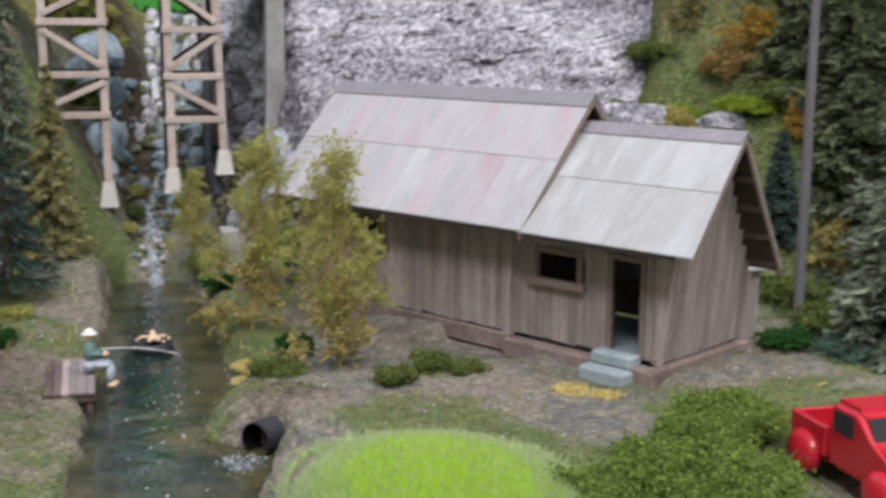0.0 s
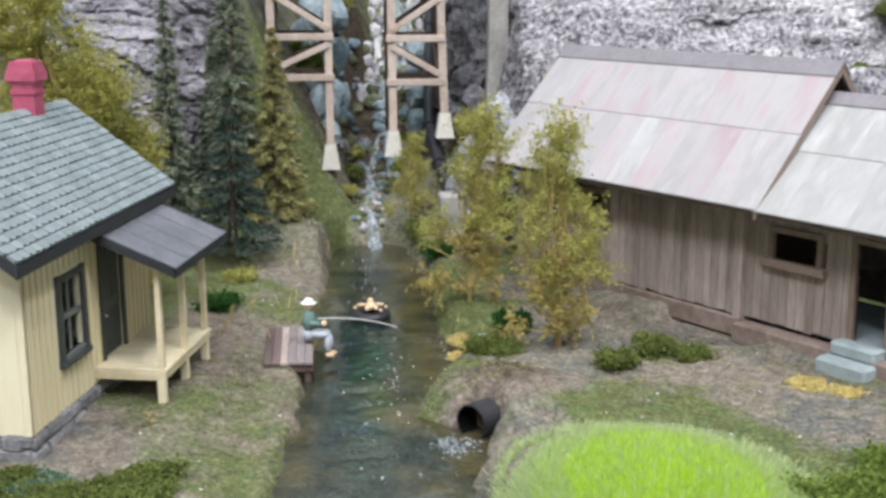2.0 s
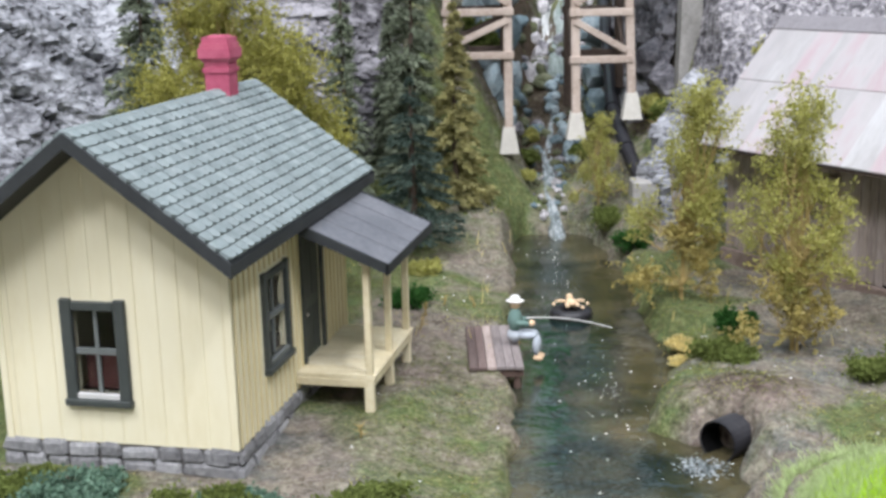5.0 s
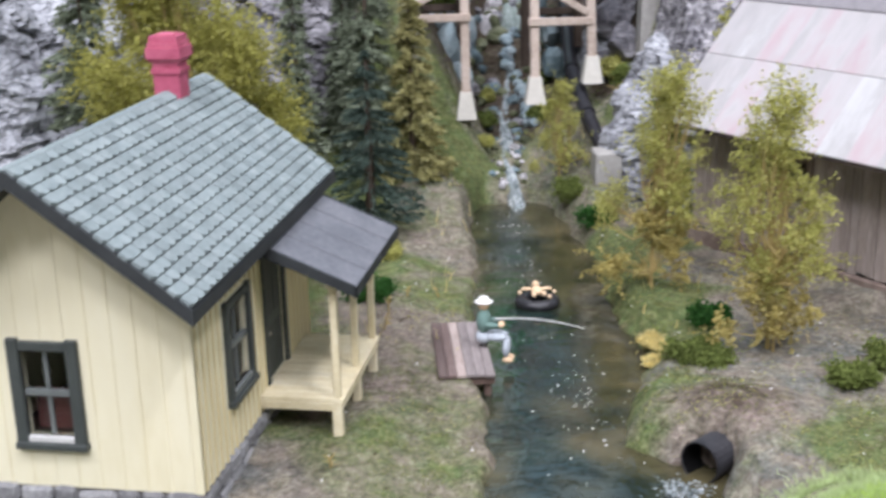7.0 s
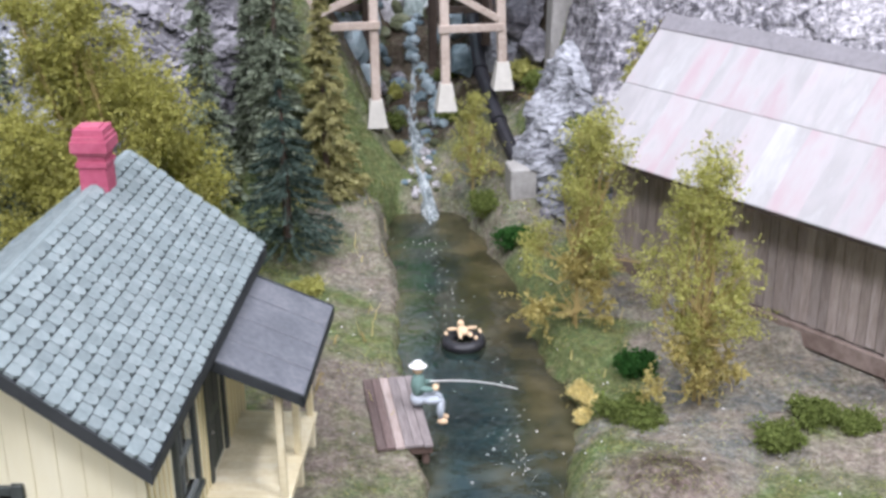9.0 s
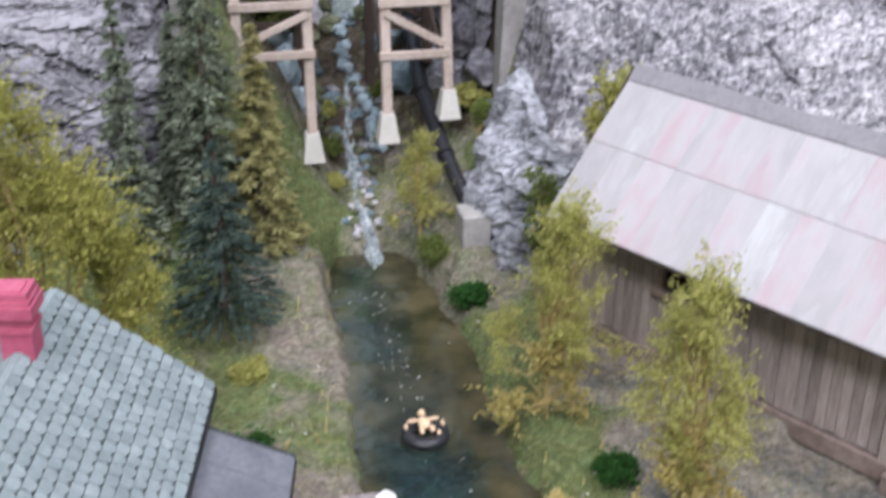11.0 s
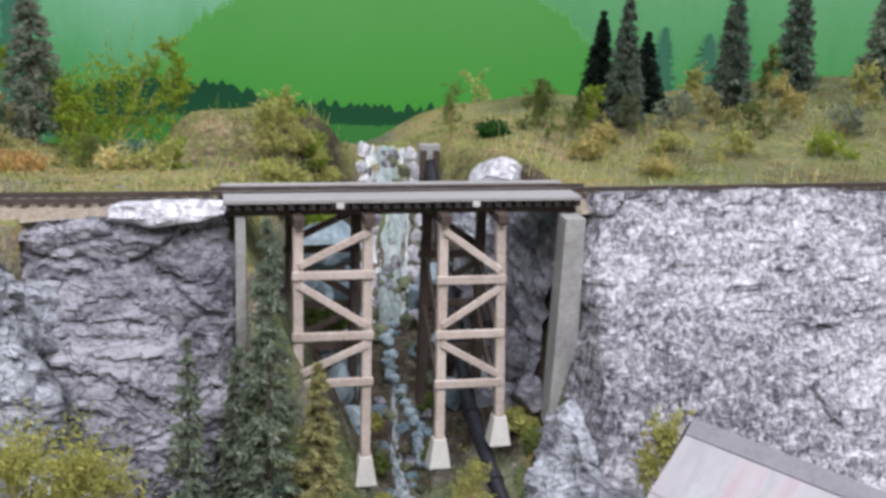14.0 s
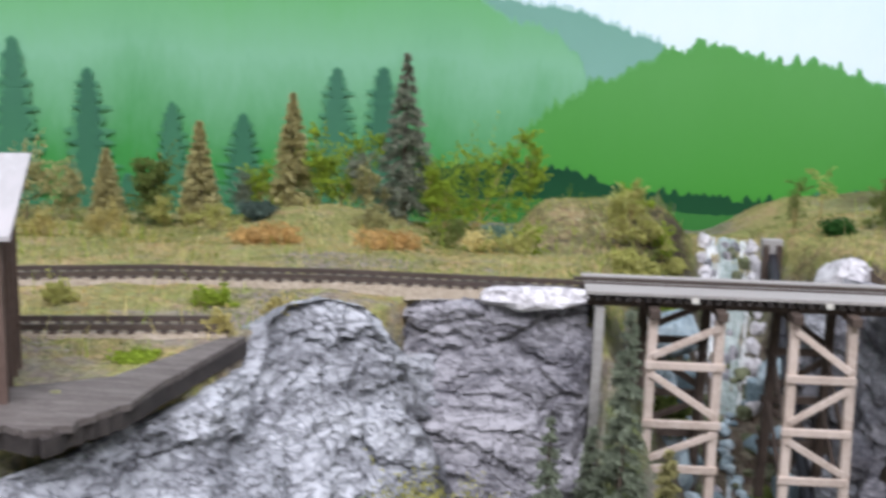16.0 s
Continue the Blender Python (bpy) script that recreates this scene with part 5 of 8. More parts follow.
# ---------------------------------------------------------------- tracks
def track(label, pts, z, skip=()):
    """Rails on ties along a line of (x, y), on a low bed of ballast."""
    pts = np.array(pts, float)
    seg = np.r_[0, np.cumsum(np.linalg.norm(np.diff(pts, axis=0), axis=1))]
    t = thing("railway_track", label, "track", 0, 0, 0)
    s = np.arange(0, seg[-1], 0.08)
    c = np.stack([np.interp(s, seg, pts[:, i]) for i in range(2)], 1)
    d = np.gradient(c, axis=0)
    d /= np.linalg.norm(d, axis=1, keepdims=True)
    nrm = np.stack([-d[:, 1], d[:, 0]], 1)
    prof = ((-0.165, -0.05), (-0.12, 0.012), (0.12, 0.012), (0.165, -0.05))
    v = [(c[i, 0] + nrm[i, 0] * o, c[i, 1] + nrm[i, 1] * o, z - 0.004 + e + 0.006 * rng.uniform(-1, 1)) for i in range(len(s)) for o, e in prof]
    f = [(4 * i + k, 4 * i + 4 + k, 4 * i + 5 + k, 4 * i + 1 + k) for i in range(len(s) - 1) for k in range(3)]
    part("ballast", raw("ballast", v, f, M_BALLAST), None, t, "pale tan ballast")
    tm = finish(box(-0.017, 0.017, -0.105, 0.105, -0.008, 0.015, bevel=0.002), "tie", M_PLANK_DARK)
    for x in np.arange(0.03, seg[-1], 0.075):
        i = min(len(s) - 1, int(x / 0.08))
        p = [np.interp(x, seg, pts[:, k]) for k in range(2)]
        part("tie", tm, None, t, at=at(p[0], p[1], z, 0, 0, math.degrees(math.atan2(d[i, 1], d[i, 0])) + rng.uniform(-2, 2)))
    for side in (-0.075, 0.075):
        own = bmesh.new()
        ring = None
        for i in range(len(s)):
            q = [own.verts.new((c[i, 0] + nrm[i, 0] * (side + o), c[i, 1] + nrm[i, 1] * (side + o), z + e)) for o, e in ((-0.007, 0.02), (-0.005, 0.048), (0.005, 0.048), (0.007, 0.02))]
            if ring:
                for k in range(4):
                    own.faces.new((ring[k], ring[(k + 1) % 4], q[(k + 1) % 4], q[k]))
            ring = q
        part("rail", own, M_RAIL, t, "brown steel rail")
    return t


track("single railway track on tan ballast along the cliff top", [(-6.5, 5.6), (-4.5, 6.75), (-3.2, 7.2), (-2.2, 7.42), (-1.2, 7.49), (0.25, 7.465)], 1.985)
track("single railway track on the pale cliff top", [(2.17, 7.465), (4.5, 7.50), (6.5, 7.5), (8, 7.45)], 1.985)
track("short overgrown siding ending in grass", [(-5.5, 5.2), (-3.4, 6.1), (-2.6, 6.34), (-1.55, 6.50)], 1.965)


# ---------------------------------------------------------------- openings
def window(parent, u0, u1, z0, z1, m, frame_mat, sash_mat, sill_mat, panes=(2, 2), edge=0.036, ears=True, glass=True, behind=None):
    """A sash window in its own plane: u along, y inwards; m sets it into the wall."""
    w = part("window_frame", join(join(join(box(u0 - edge, u0, -0.016, 0.02, z0 - 0.02, z1 + edge, bevel=0.003), box(u1, u1 + edge, -0.016, 0.02, z0 - 0.02, z1 + edge, bevel=0.003)),
                                       box(u0, u1, -0.013, 0.02, z1, z1 + edge * 0.8, bevel=0.003)), box(u0 - edge * 1.1, u1 + edge * 1.1, -0.024, 0.02, z0 - 0.04, z0 - 0.018, bevel=0.003)), frame_mat, parent, at=m)
    part("sill", box(u0, u1, -0.014, 0.02, z0 - 0.018, z0, bevel=0.002), sill_mat, w, "pale window sill")
    bars = None
    zm = (z0 + z1) / 2
    for k in range(1, panes[0]):
        u = u0 + (u1 - u0) * k / panes[0]
        bars = box(u - 0.006, u + 0.006, 0.004, 0.012, z0, z1, bars)
    if panes[1] > 1:
        bars = box(u0, u1, 0.0, 0.014, zm - 0.009, zm + 0.009, bars)
    if bars:
        part("sash", bars, sash_mat, w, "grey sash bars")
    if glass:
        g = part("pane", box(u0, u1, 0.014, 0.017, z0, z1), M_GLASS, w, "dark window pane")
        g.visible_shadow = False
    return w


M_GLASS = bpy.data.materials.new("clear_pane")
M_GLASS.use_nodes = True
_b = M_GLASS.node_tree.nodes["Principled BSDF"]
_b.inputs["Base Color"].default_value, _b.inputs["Roughness"].default_value, _b.inputs["Transmission Weight"].default_value, _b.inputs["IOR"].default_value = (0.9, 0.93, 0.92, 1), 0.03, 1.0, 1.15

# ---------------------------------------------------------------- yellow house
HS = thing("yellow_house", "cream-yellow board and batten cottage with green-grey shingle roof", "house", 0.037, 2.95, 0, -11.41)
WB0, WB1, WA0, WA1, WZ0 = -0.85, -0.08, 0.181, 1.36, 0.186
RIDGE_B, RIDGE_Z, EAVE_Z = -0.465, 1.172, 0.818
SLOPE = (RIDGE_Z - EAVE_Z) / (-RIDGE_B)


def under(b):
    return RIDGE_Z - 0.035 - SLOPE * abs(b - RIDGE_B)


fw = (-0.590, -0.450, 0.350, 0.612)  # front window opening
own = poly([(WB0, WZ0), (fw[0], WZ0), (fw[0], under(fw[0])), (WB0, under(WB0))], (WA0, WA0 + 0.02), "y")
poly([(fw[1], WZ0), (WB1, WZ0), (WB1, under(WB1)), (fw[1], under(fw[1]))], (WA0, WA0 + 0.02), "y", own)
poly([(fw[0], WZ0), (fw[1], WZ0), (fw[1], fw[2]), (fw[0], fw[2])], (WA0, WA0 + 0.02), "y", own)
poly([(fw[0], fw[3]), (fw[1], fw[3]), (fw[1], under(fw[1])), (RIDGE_B, under(RIDGE_B)), (fw[0], under(fw[0]))], (WA0, WA0 + 0.02), "y", own)
front = part("front_wall", own, M_YELLOW, HS, "cream-yellow boarded gable wall")
sw, dr = (0.462, 0.642, 0.378, 0.642), (0.832, 1.030, 0.250, 0.700)  # side window and door openings
own = None
for a0, a1, z0, z1 in ((WA0, sw[0], WZ0, under(WB1)), (sw[0], sw[1], WZ0, sw[2]), (sw[0], sw[1], sw[3], under(WB1)), (sw[1], dr[0], WZ0, under(WB1)), (dr[0], dr[1], WZ0, dr[2]), (dr[0], dr[1], dr[3], under(WB1)), (dr[1], WA1, WZ0, under(WB1))):
    own = box(WB1 - 0.02, WB1, a0, a1, z0, z1, own)
side = part("side_wall", own, M_YELLOW, HS, "cream-yellow board and batten wall")
part("side_wall", box(WB0, WB0 + 0.02, WA0, WA1, WZ0, under(WB0)), M_YELLOW, HS)
part("back_wall", poly([(WB0, WZ0), (WB1, WZ0), (WB1, under(WB1)), (RIDGE_B, under(RIDGE_B)), (WB0, under(WB0))], (WA1 - 0.02, WA1), "y"), M_YELLOW, HS)
part("floor_board", box(WB0 + 0.02, WB1 - 0.02, WA0 + 0.02, WA1 - 0.02, WZ0, WZ0 + 0.01), M_INSIDE, HS, "dark floor inside")
part("curtain", box(fw[0] + 0.005, fw[1] - 0.005, WA0 + 0.05, WA0 + 0.055, fw[2], 0.475), M_CURTAIN, HS, "dull red curtain behind the window")
for k in range(26):
    a = WA0 + 0.022 + k * 0.0455
    for z0, z1 in ([(WZ0, sw[2] - 0.045), (sw[3] + 0.04, under(WB1) - 0.01)] if sw[0] - 0.04 < a < sw[1] + 0.04 else [(dr[3] + 0.03, under(WB1) - 0.01)] if dr[0] - 0.03 < a < dr[1] + 0.03 else [(WZ0, under(WB1) - 0.01)]):
        part("batten", box(WB1, WB1 + 0.006, a - 0.006, a + 0.006, z0, z1, bevel=0.0015), M_YELLOW_DIM, side)
for k in range(11):
    b = WB0 + 0.045 + k * 0.07
    for z0, z1 in ([(WZ0, fw[2] - 0.045), (fw[3] + 0.04, under(b) - 0.012)] if fw[0] - 0.045 < b < fw[1] + 0.045 else [(WZ0, under(b) - 0.012)]):
        part("batten", box(b - 0.003, b + 0.003, WA0 - 0.0025, WA0, z0, z1), M_YELLOW, front)
for b in (WB0 + 0.012, WB1 - 0.010):
    part("corner_board", box(b - 0.012, b + 0.012, WA0 - 0.006, WA0 + 0.004, WZ0, under(WB1) - 0.01, bevel=0.002), M_YELLOW, HS)
window(HS, fw[0], fw[1], fw[2], fw[3], at(0, WA0, 0), M_TRIM, M_SASH, M_SILL)
window(HS, sw[0], sw[1], sw[2], sw[3], at(WB1, 0, 0, 0, 0, 90), M_TRIM, M_SASH, M_SASH, edge=0.03)
door = part("door", box(WB1 - 0.014, WB1 - 0.004, dr[0], dr[1], dr[2], dr[3], bevel=0.003), M_DOOR, HS, "dark green panelled door")
for z0, z1 in ((0.28, 0.43), (0.47, 0.67)):
    for a0 in (dr[0] + 0.03, dr[0] + 0.11):
        part("panel", box(WB1 - 0.004, WB1 - 0.001, a0, a0 + 0.06, z0, z1, bevel=0.001), M_TRIM, door)
part("door_knob", ball((WB1 + 0.006, dr[0] + 0.02, 0.42), 0.008), M_CHROME, door)
for a0, a1, z0, z1 in ((dr[0] - 0.024, dr[0], dr[2], dr[3] + 0.02), (dr[1], dr[1] + 0.024, dr[2], dr[3] + 0.02), (dr[0], dr[1], dr[3], dr[3] + 0.024)):
    part("door_casing", box(WB1 - 0.004, WB1 + 0.012, a0, a1, z0, z1, bevel=0.002), M_TRIM, HS)

# roof
for s in (1, -1):
    # Boarding is black so that it draws the shadow lines between shingle rows.
    bm = poly([(RIDGE_B, RIDGE_Z - 0.004), (RIDGE_B + s * -RIDGE_B, EAVE_Z - 0.004), (RIDGE_B + s * (-RIDGE_B - 0.004), EAVE_Z - 0.034), (RIDGE_B, RIDGE_Z - 0.034)], (0.002, 1.508), "y")
    part("roof_board", bm, M_TRIM_BLACK, HS, "dark roof boarding")
    for a in (-0.008, 1.508):
        part("barge_board", poly([(RIDGE_B, RIDGE_Z + 0.004), (RIDGE_B + s * 0.472, EAVE_Z - 0.001), (RIDGE_B + s * 0.472, EAVE_Z - 0.046), (RIDGE_B, RIDGE_Z - 0.042)], (a, a + 0.010), "y"), M_TRIM_BLACK, HS, "black barge board")
    part("fascia", box(RIDGE_B + s * 0.460, RIDGE_B + s * 0.472, 0.0, 1.51, EAVE_Z - 0.042, EAVE_Z - 0.006), M_TRIM_BLACK, HS, "black eave fascia")
pitch = math.degrees(math.atan(SLOPE))
RUNL = math.hypot(-RIDGE_B, RIDGE_Z - EAVE_Z)
ROWS_S, COLS_S = 15, 31
SW, SH = 1.508 / COLS_S, RUNL / ROWS_S


def shingle(k):
    rr = random.Random(k)
    # Shortened to leave a black gap as each row's shadow line.
    w, l = SW * 0.475, SH * 0.94
    c = rr.uniform(0.16, 0.28) * SW
    o = [(-w, 0), (w, 0), (w, l - c * 0.8), (w - c, l), (-w + c, l), (-w, l - c * 0.8)]
    return finish(poly([(x, y) for x, y in o], (0.0, 0.0115), "z"), "shingle", M_SHINGLE)


SHAPES = [shingle(k) for k in range(4)]
roof = part("shingle_roof", box(RIDGE_B - 0.014, RIDGE_B + 0.014, 0.0, 1.508, RIDGE_Z - 0.004, RIDGE_Z + 0.010, bevel=0.004), M_SHINGLE, HS, "green-grey ridge course")
rest_v, rest_f = [], []
rr = random.Random(4)
count = 0
for s in (1, -1):
    for r in range(ROWS_S):
        for c in range(COLS_S + (r % 2)):
            a = (c + (0.5 if r % 2 == 0 else 0.0)) * SW
            if a < 0.01 or a > 1.50:
                a = min(max(a, SW * 0.35), 1.508 - SW * 0.35)
            d = r * SH + 0.003 + rr.uniform(-0.0012, 0.0012)
            d = max(d, 0.0)
            ca, sa = math.cos(math.radians(pitch)), math.sin(math.radians(pitch))
            x, z = RIDGE_B + s * d * ca, RIDGE_Z - d * sa
            tilt = pitch - 5.0 + rr.uniform(-0.9, 0.9)
            m = at(x, a + rr.uniform(-0.002, 0.002), z + 0.001) @ pose(0, 0, 0, 0, s * tilt, 0) @ pose(0, 0, 0, 0, 0, -90 * s + rr.uniform(-1.5, 1.5))
            if s == 1 and a < 0.84 and count < 300:
                part("shingle", SHAPES[rr.randrange(4)], None, roof, at=m)
                count += 1
            else:
                me = SHAPES[rr.randrange(4)]
                n0 = len(rest_v)
                rest_v += [(m @ v.co) / U for v in me.vertices]
                rest_f += [[n0 + i for i in p.vertices] for p in me.polygons]
me = bpy.data.meshes.new("shingles")
me.from_pydata([tuple(v * U) for v in rest_v], [], rest_f)
me.materials.append(M_SHINGLE_J)
tagged(part("shingles", me, None, roof, "overlapping green-grey roof shingles"), kind="stuff")

# chimney
CB, CA = RIDGE_B, 1.17
ch = part("chimney", box(CB - 0.046, CB + 0.046, CA - 0.046, CA + 0.046, RIDGE_Z - 0.09, 1.29, bevel=0.003), M_CHIMNEY, HS, "dull pink-red painted brick chimney")


def flare(z0, z1, r0, r1):
    own = bmesh.new()
    bmesh.ops.create_cone(own, cap_ends=True, segments=4, radius1=r0 * 1.414, radius2=r1 * 1.414, depth=z1 - z0)
    own.transform(Matrix.Translation((CB, CA, (z0 + z1) / 2)) @ Matrix.Rotation(math.pi / 4, 4, "Z"))
    return own


part("corbel", flare(1.240, 1.256, 0.051, 0.051), M_CHIMNEY, ch)
part("corbel", flare(1.276, 1.292, 0.047, 0.058), M_CHIMNEY, ch)
part("crown", flare(1.292, 1.328, 0.061, 0.061), M_CHIMNEY, ch)
part("crown", flare(1.328, 1.344, 0.055, 0.055), M_CHIMNEY, ch)
part("crown", flare(1.344, 1.366, 0.050, 0.049), M_CHIMNEY, ch)
part("flue", box(CB - 0.032, CB + 0.032, CA - 0.032, CA + 0.032, 1.36, 1.372, bevel=0.002), M_CHIMNEY, ch)

# porch
for a, b in ((0.742, 0.18), (1.01, 0.18), (1.275, 0.18)):
    part("porch_post", box(b - 0.013, b + 0.010, a - 0.012, a + 0.012, 0.250, 0.655, bevel=0.002), M_PORCH, HS)
    part("porch_foot", box(b - 0.020, b + 0.012, a - 0.015, a + 0.015, 0.10, 0.212, bevel=0.003), M_PORCH, HS)
for k in range(13):
    a0 = 0.728 + k * 0.0440
    part("porch_board", box(WB1 + 0.002, 0.20, a0, a0 + 0.0425, 0.235, 0.250, bevel=0.001), M_PORCH, HS)
for bm in (box(0.172, 0.194, 0.728, 1.298, 0.206, 0.2345, bevel=0.002), box(WB1, 0.172, 0.726, 0.744, 0.206, 0.234, bevel=0.002), box(WB1, 0.172, 1.282, 1.298, 0.206, 0.234, bevel=0.002), box(0.166, 0.194, 0.70, 1.34, 0.640, 0.666, bevel=0.002)):
    part("porch_beam", bm, M_PORCH, HS)
pr = poly([(WB1 + 0.0, 0.800), (0.268, 0.652), (0.268, 0.632), (WB1 + 0.0, 0.780)], (0.686, 1.350), "y")
pr = part("porch_roof", pr, M_FELT, HS, "charcoal felt porch roof")
for a in (0.680, 1.346):
    part("porch_barge", poly([(WB1, 0.803), (0.272, 0.653), (0.272, 0.616), (WB1, 0.766)], (a, a + 0.011), "y"), M_TRIM_BLACK, pr)
part("porch_fascia", box(0.262, 0.272, 0.68, 1.357, 0.616, 0.652), M_TRIM_BLACK, pr)
for k in range(1, 4):
    a = 0.686 + 0.166 * k
    part("felt_seam", poly([(WB1 + 0.004, 0.8005), (0.266, 0.6555), (0.266, 0.6525), (WB1 + 0.004, 0.7975)], (a - 0.003, a + 0.003), "y"), M_FELT, pr)

# stone footing
FT = part("foundation", box(WB0 + 0.008, WB1 - 0.006, WA0 + 0.006, WA1 - 0.006, 0.02, WZ0), M_MORTAR, HS, "mortared stone footing")


def stone_mesh(w, hh, seed):
    own = box(-w / 2, w / 2, -0.012, 0.012, -hh / 2, hh / 2)
    bmesh.ops.bevel(own, geom=own.edges[:], offset=min(w, hh) * 0.22, segments=1, affect="EDGES")
    rs = random.Random(seed)
    for v in own.verts:
        v.co += Vector((rs.uniform(-1, 1) * w * 0.05, rs.uniform(-1, 1) * 0.003, rs.uniform(-1, 1) * hh * 0.07))
    return finish(own, "stone", M_STONE)


rs = random.Random(8)
STONES = [(w, hh, stone_mesh(w, hh, i)) for i, (w, hh) in enumerate(((0.07, 0.05), (0.10, 0.048), (0.13, 0.052), (0.085, 0.055), (0.115, 0.04)))]
for face in range(2):
    for z in (0.068, 0.114, 0.161):
        u, end = (WB0, WB1) if face == 0 else (WA0, WA1)
        u += rs.uniform(-0.02, 0.0)
        while u < end - 0.02:
            w, hh, me = STONES[rs.randrange(5)]
            c = min(u + w / 2, end - w / 2 + 0.004)
            m = at(c, WA0 - 0.001, z + rs.uniform(-0.004, 0.004), 0, rs.uniform(-4, 4), 0) if face == 0 else at(WB1 + 0.001, c, z + rs.uniform(-0.004, 0.004), rs.uniform(-4, 4), 0, 90)
            part("stone", me, None, FT, at=m)
            u += w + 0.005

# ---------------------------------------------------------------- weathered barn with shed
BN = thing("weathered_barn", "weathered grey-brown plank barn with stepped tin roof", "barn", 2.783, 4.083, 0, -59.6)
BW0, BW1 = 0.181, 0.79  # front and back wall, across
BA0, BA1, SA1 = -1.80, -0.213, 0.635  # along: barn, then shed
GW1 = 0.88  # back of the shed's gable
LEAN = 0.07  # the shed's gable leans outwards towards its top
RM = 0.502
B_EAVE, B_RIDGE, S_EAVE, S_RIDGE = 0.722, 1.312, 0.715, 1.178
BZ = 0.188


def broof(m, shed=False):
    e, r = (S_EAVE, S_RIDGE) if shed else (B_EAVE, B_RIDGE)
    if shed and m > RM:
        return r - (r - 0.556) * (m - RM) / (0.72 * RM) - 0.022
    return r - (r - e) * abs(m - RM) / RM - 0.022


rb = random.Random(12)
bwn = (-1.31, -1.105, 0.500, 0.612)
back = None
for a0, a1, z0, z1 in ((BA0, bwn[0], BZ, broof(BW0)), (bwn[0], bwn[1], BZ, bwn[2]), (bwn[0], bwn[1], bwn[3], broof(BW0)), (bwn[1], BA1, BZ, broof(BW0))):
    back = box(a0, a1, BW0 + 0.012, BW0 + 0.02, z0, z1, back)
wall_f = part("front_wall", back, M_PLANK_DARK, BN, "plank front wall of the barn")
W = 0.047
n = int((BA1 - BA0) / W)
for k in range(n + 1):
    a0 = BA0 + k * W
    a1 = min(a0 + W - 0.003, BA1)
    if a1 - a0 > 0.01:
        zlow = BZ + rb.uniform(-0.012, 0.004)
        bits = [(zlow, bwn[2]), (bwn[3], broof(BW0) - 0.004)] if bwn[0] - 0.02 < (a0 + a1) / 2 < bwn[1] + 0.02 else [(zlow, broof(BW0) - 0.004)]
        for z0, z1 in bits:
            part("plank", box(a0, a1, BW0 - 0.002 + rb.uniform(0, 0.005), BW0 + 0.012, z0, z1), M_PLANK, wall_f)
part("corner_post", box(BA1 - 0.03, BA1 + 0.012, BW0 - 0.018, BW0 + 0.03, BZ - 0.03, broof(BW0) - 0.01, bevel=0.003), M_PLANK, BN)
bf = part("window_frame", join(join(box(bwn[0] - 0.028, bwn[0], BW0 - 0.016, BW0 + 0.012, bwn[2] - 0.01, bwn[3] + 0.026, bevel=0.003), box(bwn[1], bwn[1] + 0.028, BW0 - 0.016, BW0 + 0.012, bwn[2] - 0.01, bwn[3] + 0.026, bevel=0.003)),
                              box(bwn[0], bwn[1], BW0 - 0.014, BW0 + 0.012, bwn[3], bwn[3] + 0.026, bevel=0.003)), M_FRAMEWOOD, BN, "tan timber window casing")
part("sill", box(bwn[0] - 0.05, bwn[1] + 0.05, BW0 - 0.034, BW0 + 0.012, bwn[2] - 0.036, bwn[2], bevel=0.004), M_FRAMEWOOD, bf)
# shed front with window and door
SF = BW0 + 0.012
swn, sdr = (-0.046, 0.184, 0.478, 0.596), (0.378, 0.532, 0.228, 0.618)
back = None
for a0, a1, z0, z1 in ((BA1, swn[0], BZ, broof(SF, True)), (swn[0], swn[1], BZ, swn[2]), (swn[0], swn[1], swn[3], broof(SF, True)), (swn[1], sdr[0], BZ, broof(SF, True)), (sdr[0], sdr[1], sdr[3], broof(SF, True))):
    back = box(a0, a1, SF + 0.012, SF + 0.02, z0, z1, back)
poly([(sdr[1], BZ), (SA1, BZ), (SA1 + LEAN, broof(SF, True)), (sdr[1], broof(SF, True))], (SF + 0.012, SF + 0.02), "y", back)
wall_s = part("front_wall", back, M_PLANK_DARK, BN, "plank front wall of the shed")
k, a0 = 0, BA1 + 0.014
while a0 < SA1 + LEAN - 0.01:
    a1 = min(a0 + W - 0.003, SA1 + LEAN)
    mid = (a0 + a1) / 2
    bits = [(BZ, broof(SF, True))]
    if swn[0] - 0.02 < mid < swn[1] + 0.02:
        bits = [(BZ, swn[2]), (swn[3], broof(SF, True))]
    elif sdr[0] - 0.015 < mid < sdr[1] + 0.01:
        bits = [(sdr[3], broof(SF, True))]
    for z0, z1 in bits:
        zlow = z0 + rb.uniform(-0.008, 0.004)
        if a0 > SA1 - 0.012:
            continue
        if z1 - zlow > 0.01:
            part("plank", box(a0, a1, SF + rb.uniform(0, 0.004), SF + 0.012, zlow, z1 - 0.004), M_PLANK, wall_s)
    a0 += W
part("corner_board", beam((SA1 - 0.012, SF + 0.002, BZ - 0.01), (SA1 + LEAN - 0.012, SF + 0.002, broof(SF, True) - 0.01), 0.05, 0.02, bevel=0.003, up=(0, 1, 0)), M_PLANK, wall_s)
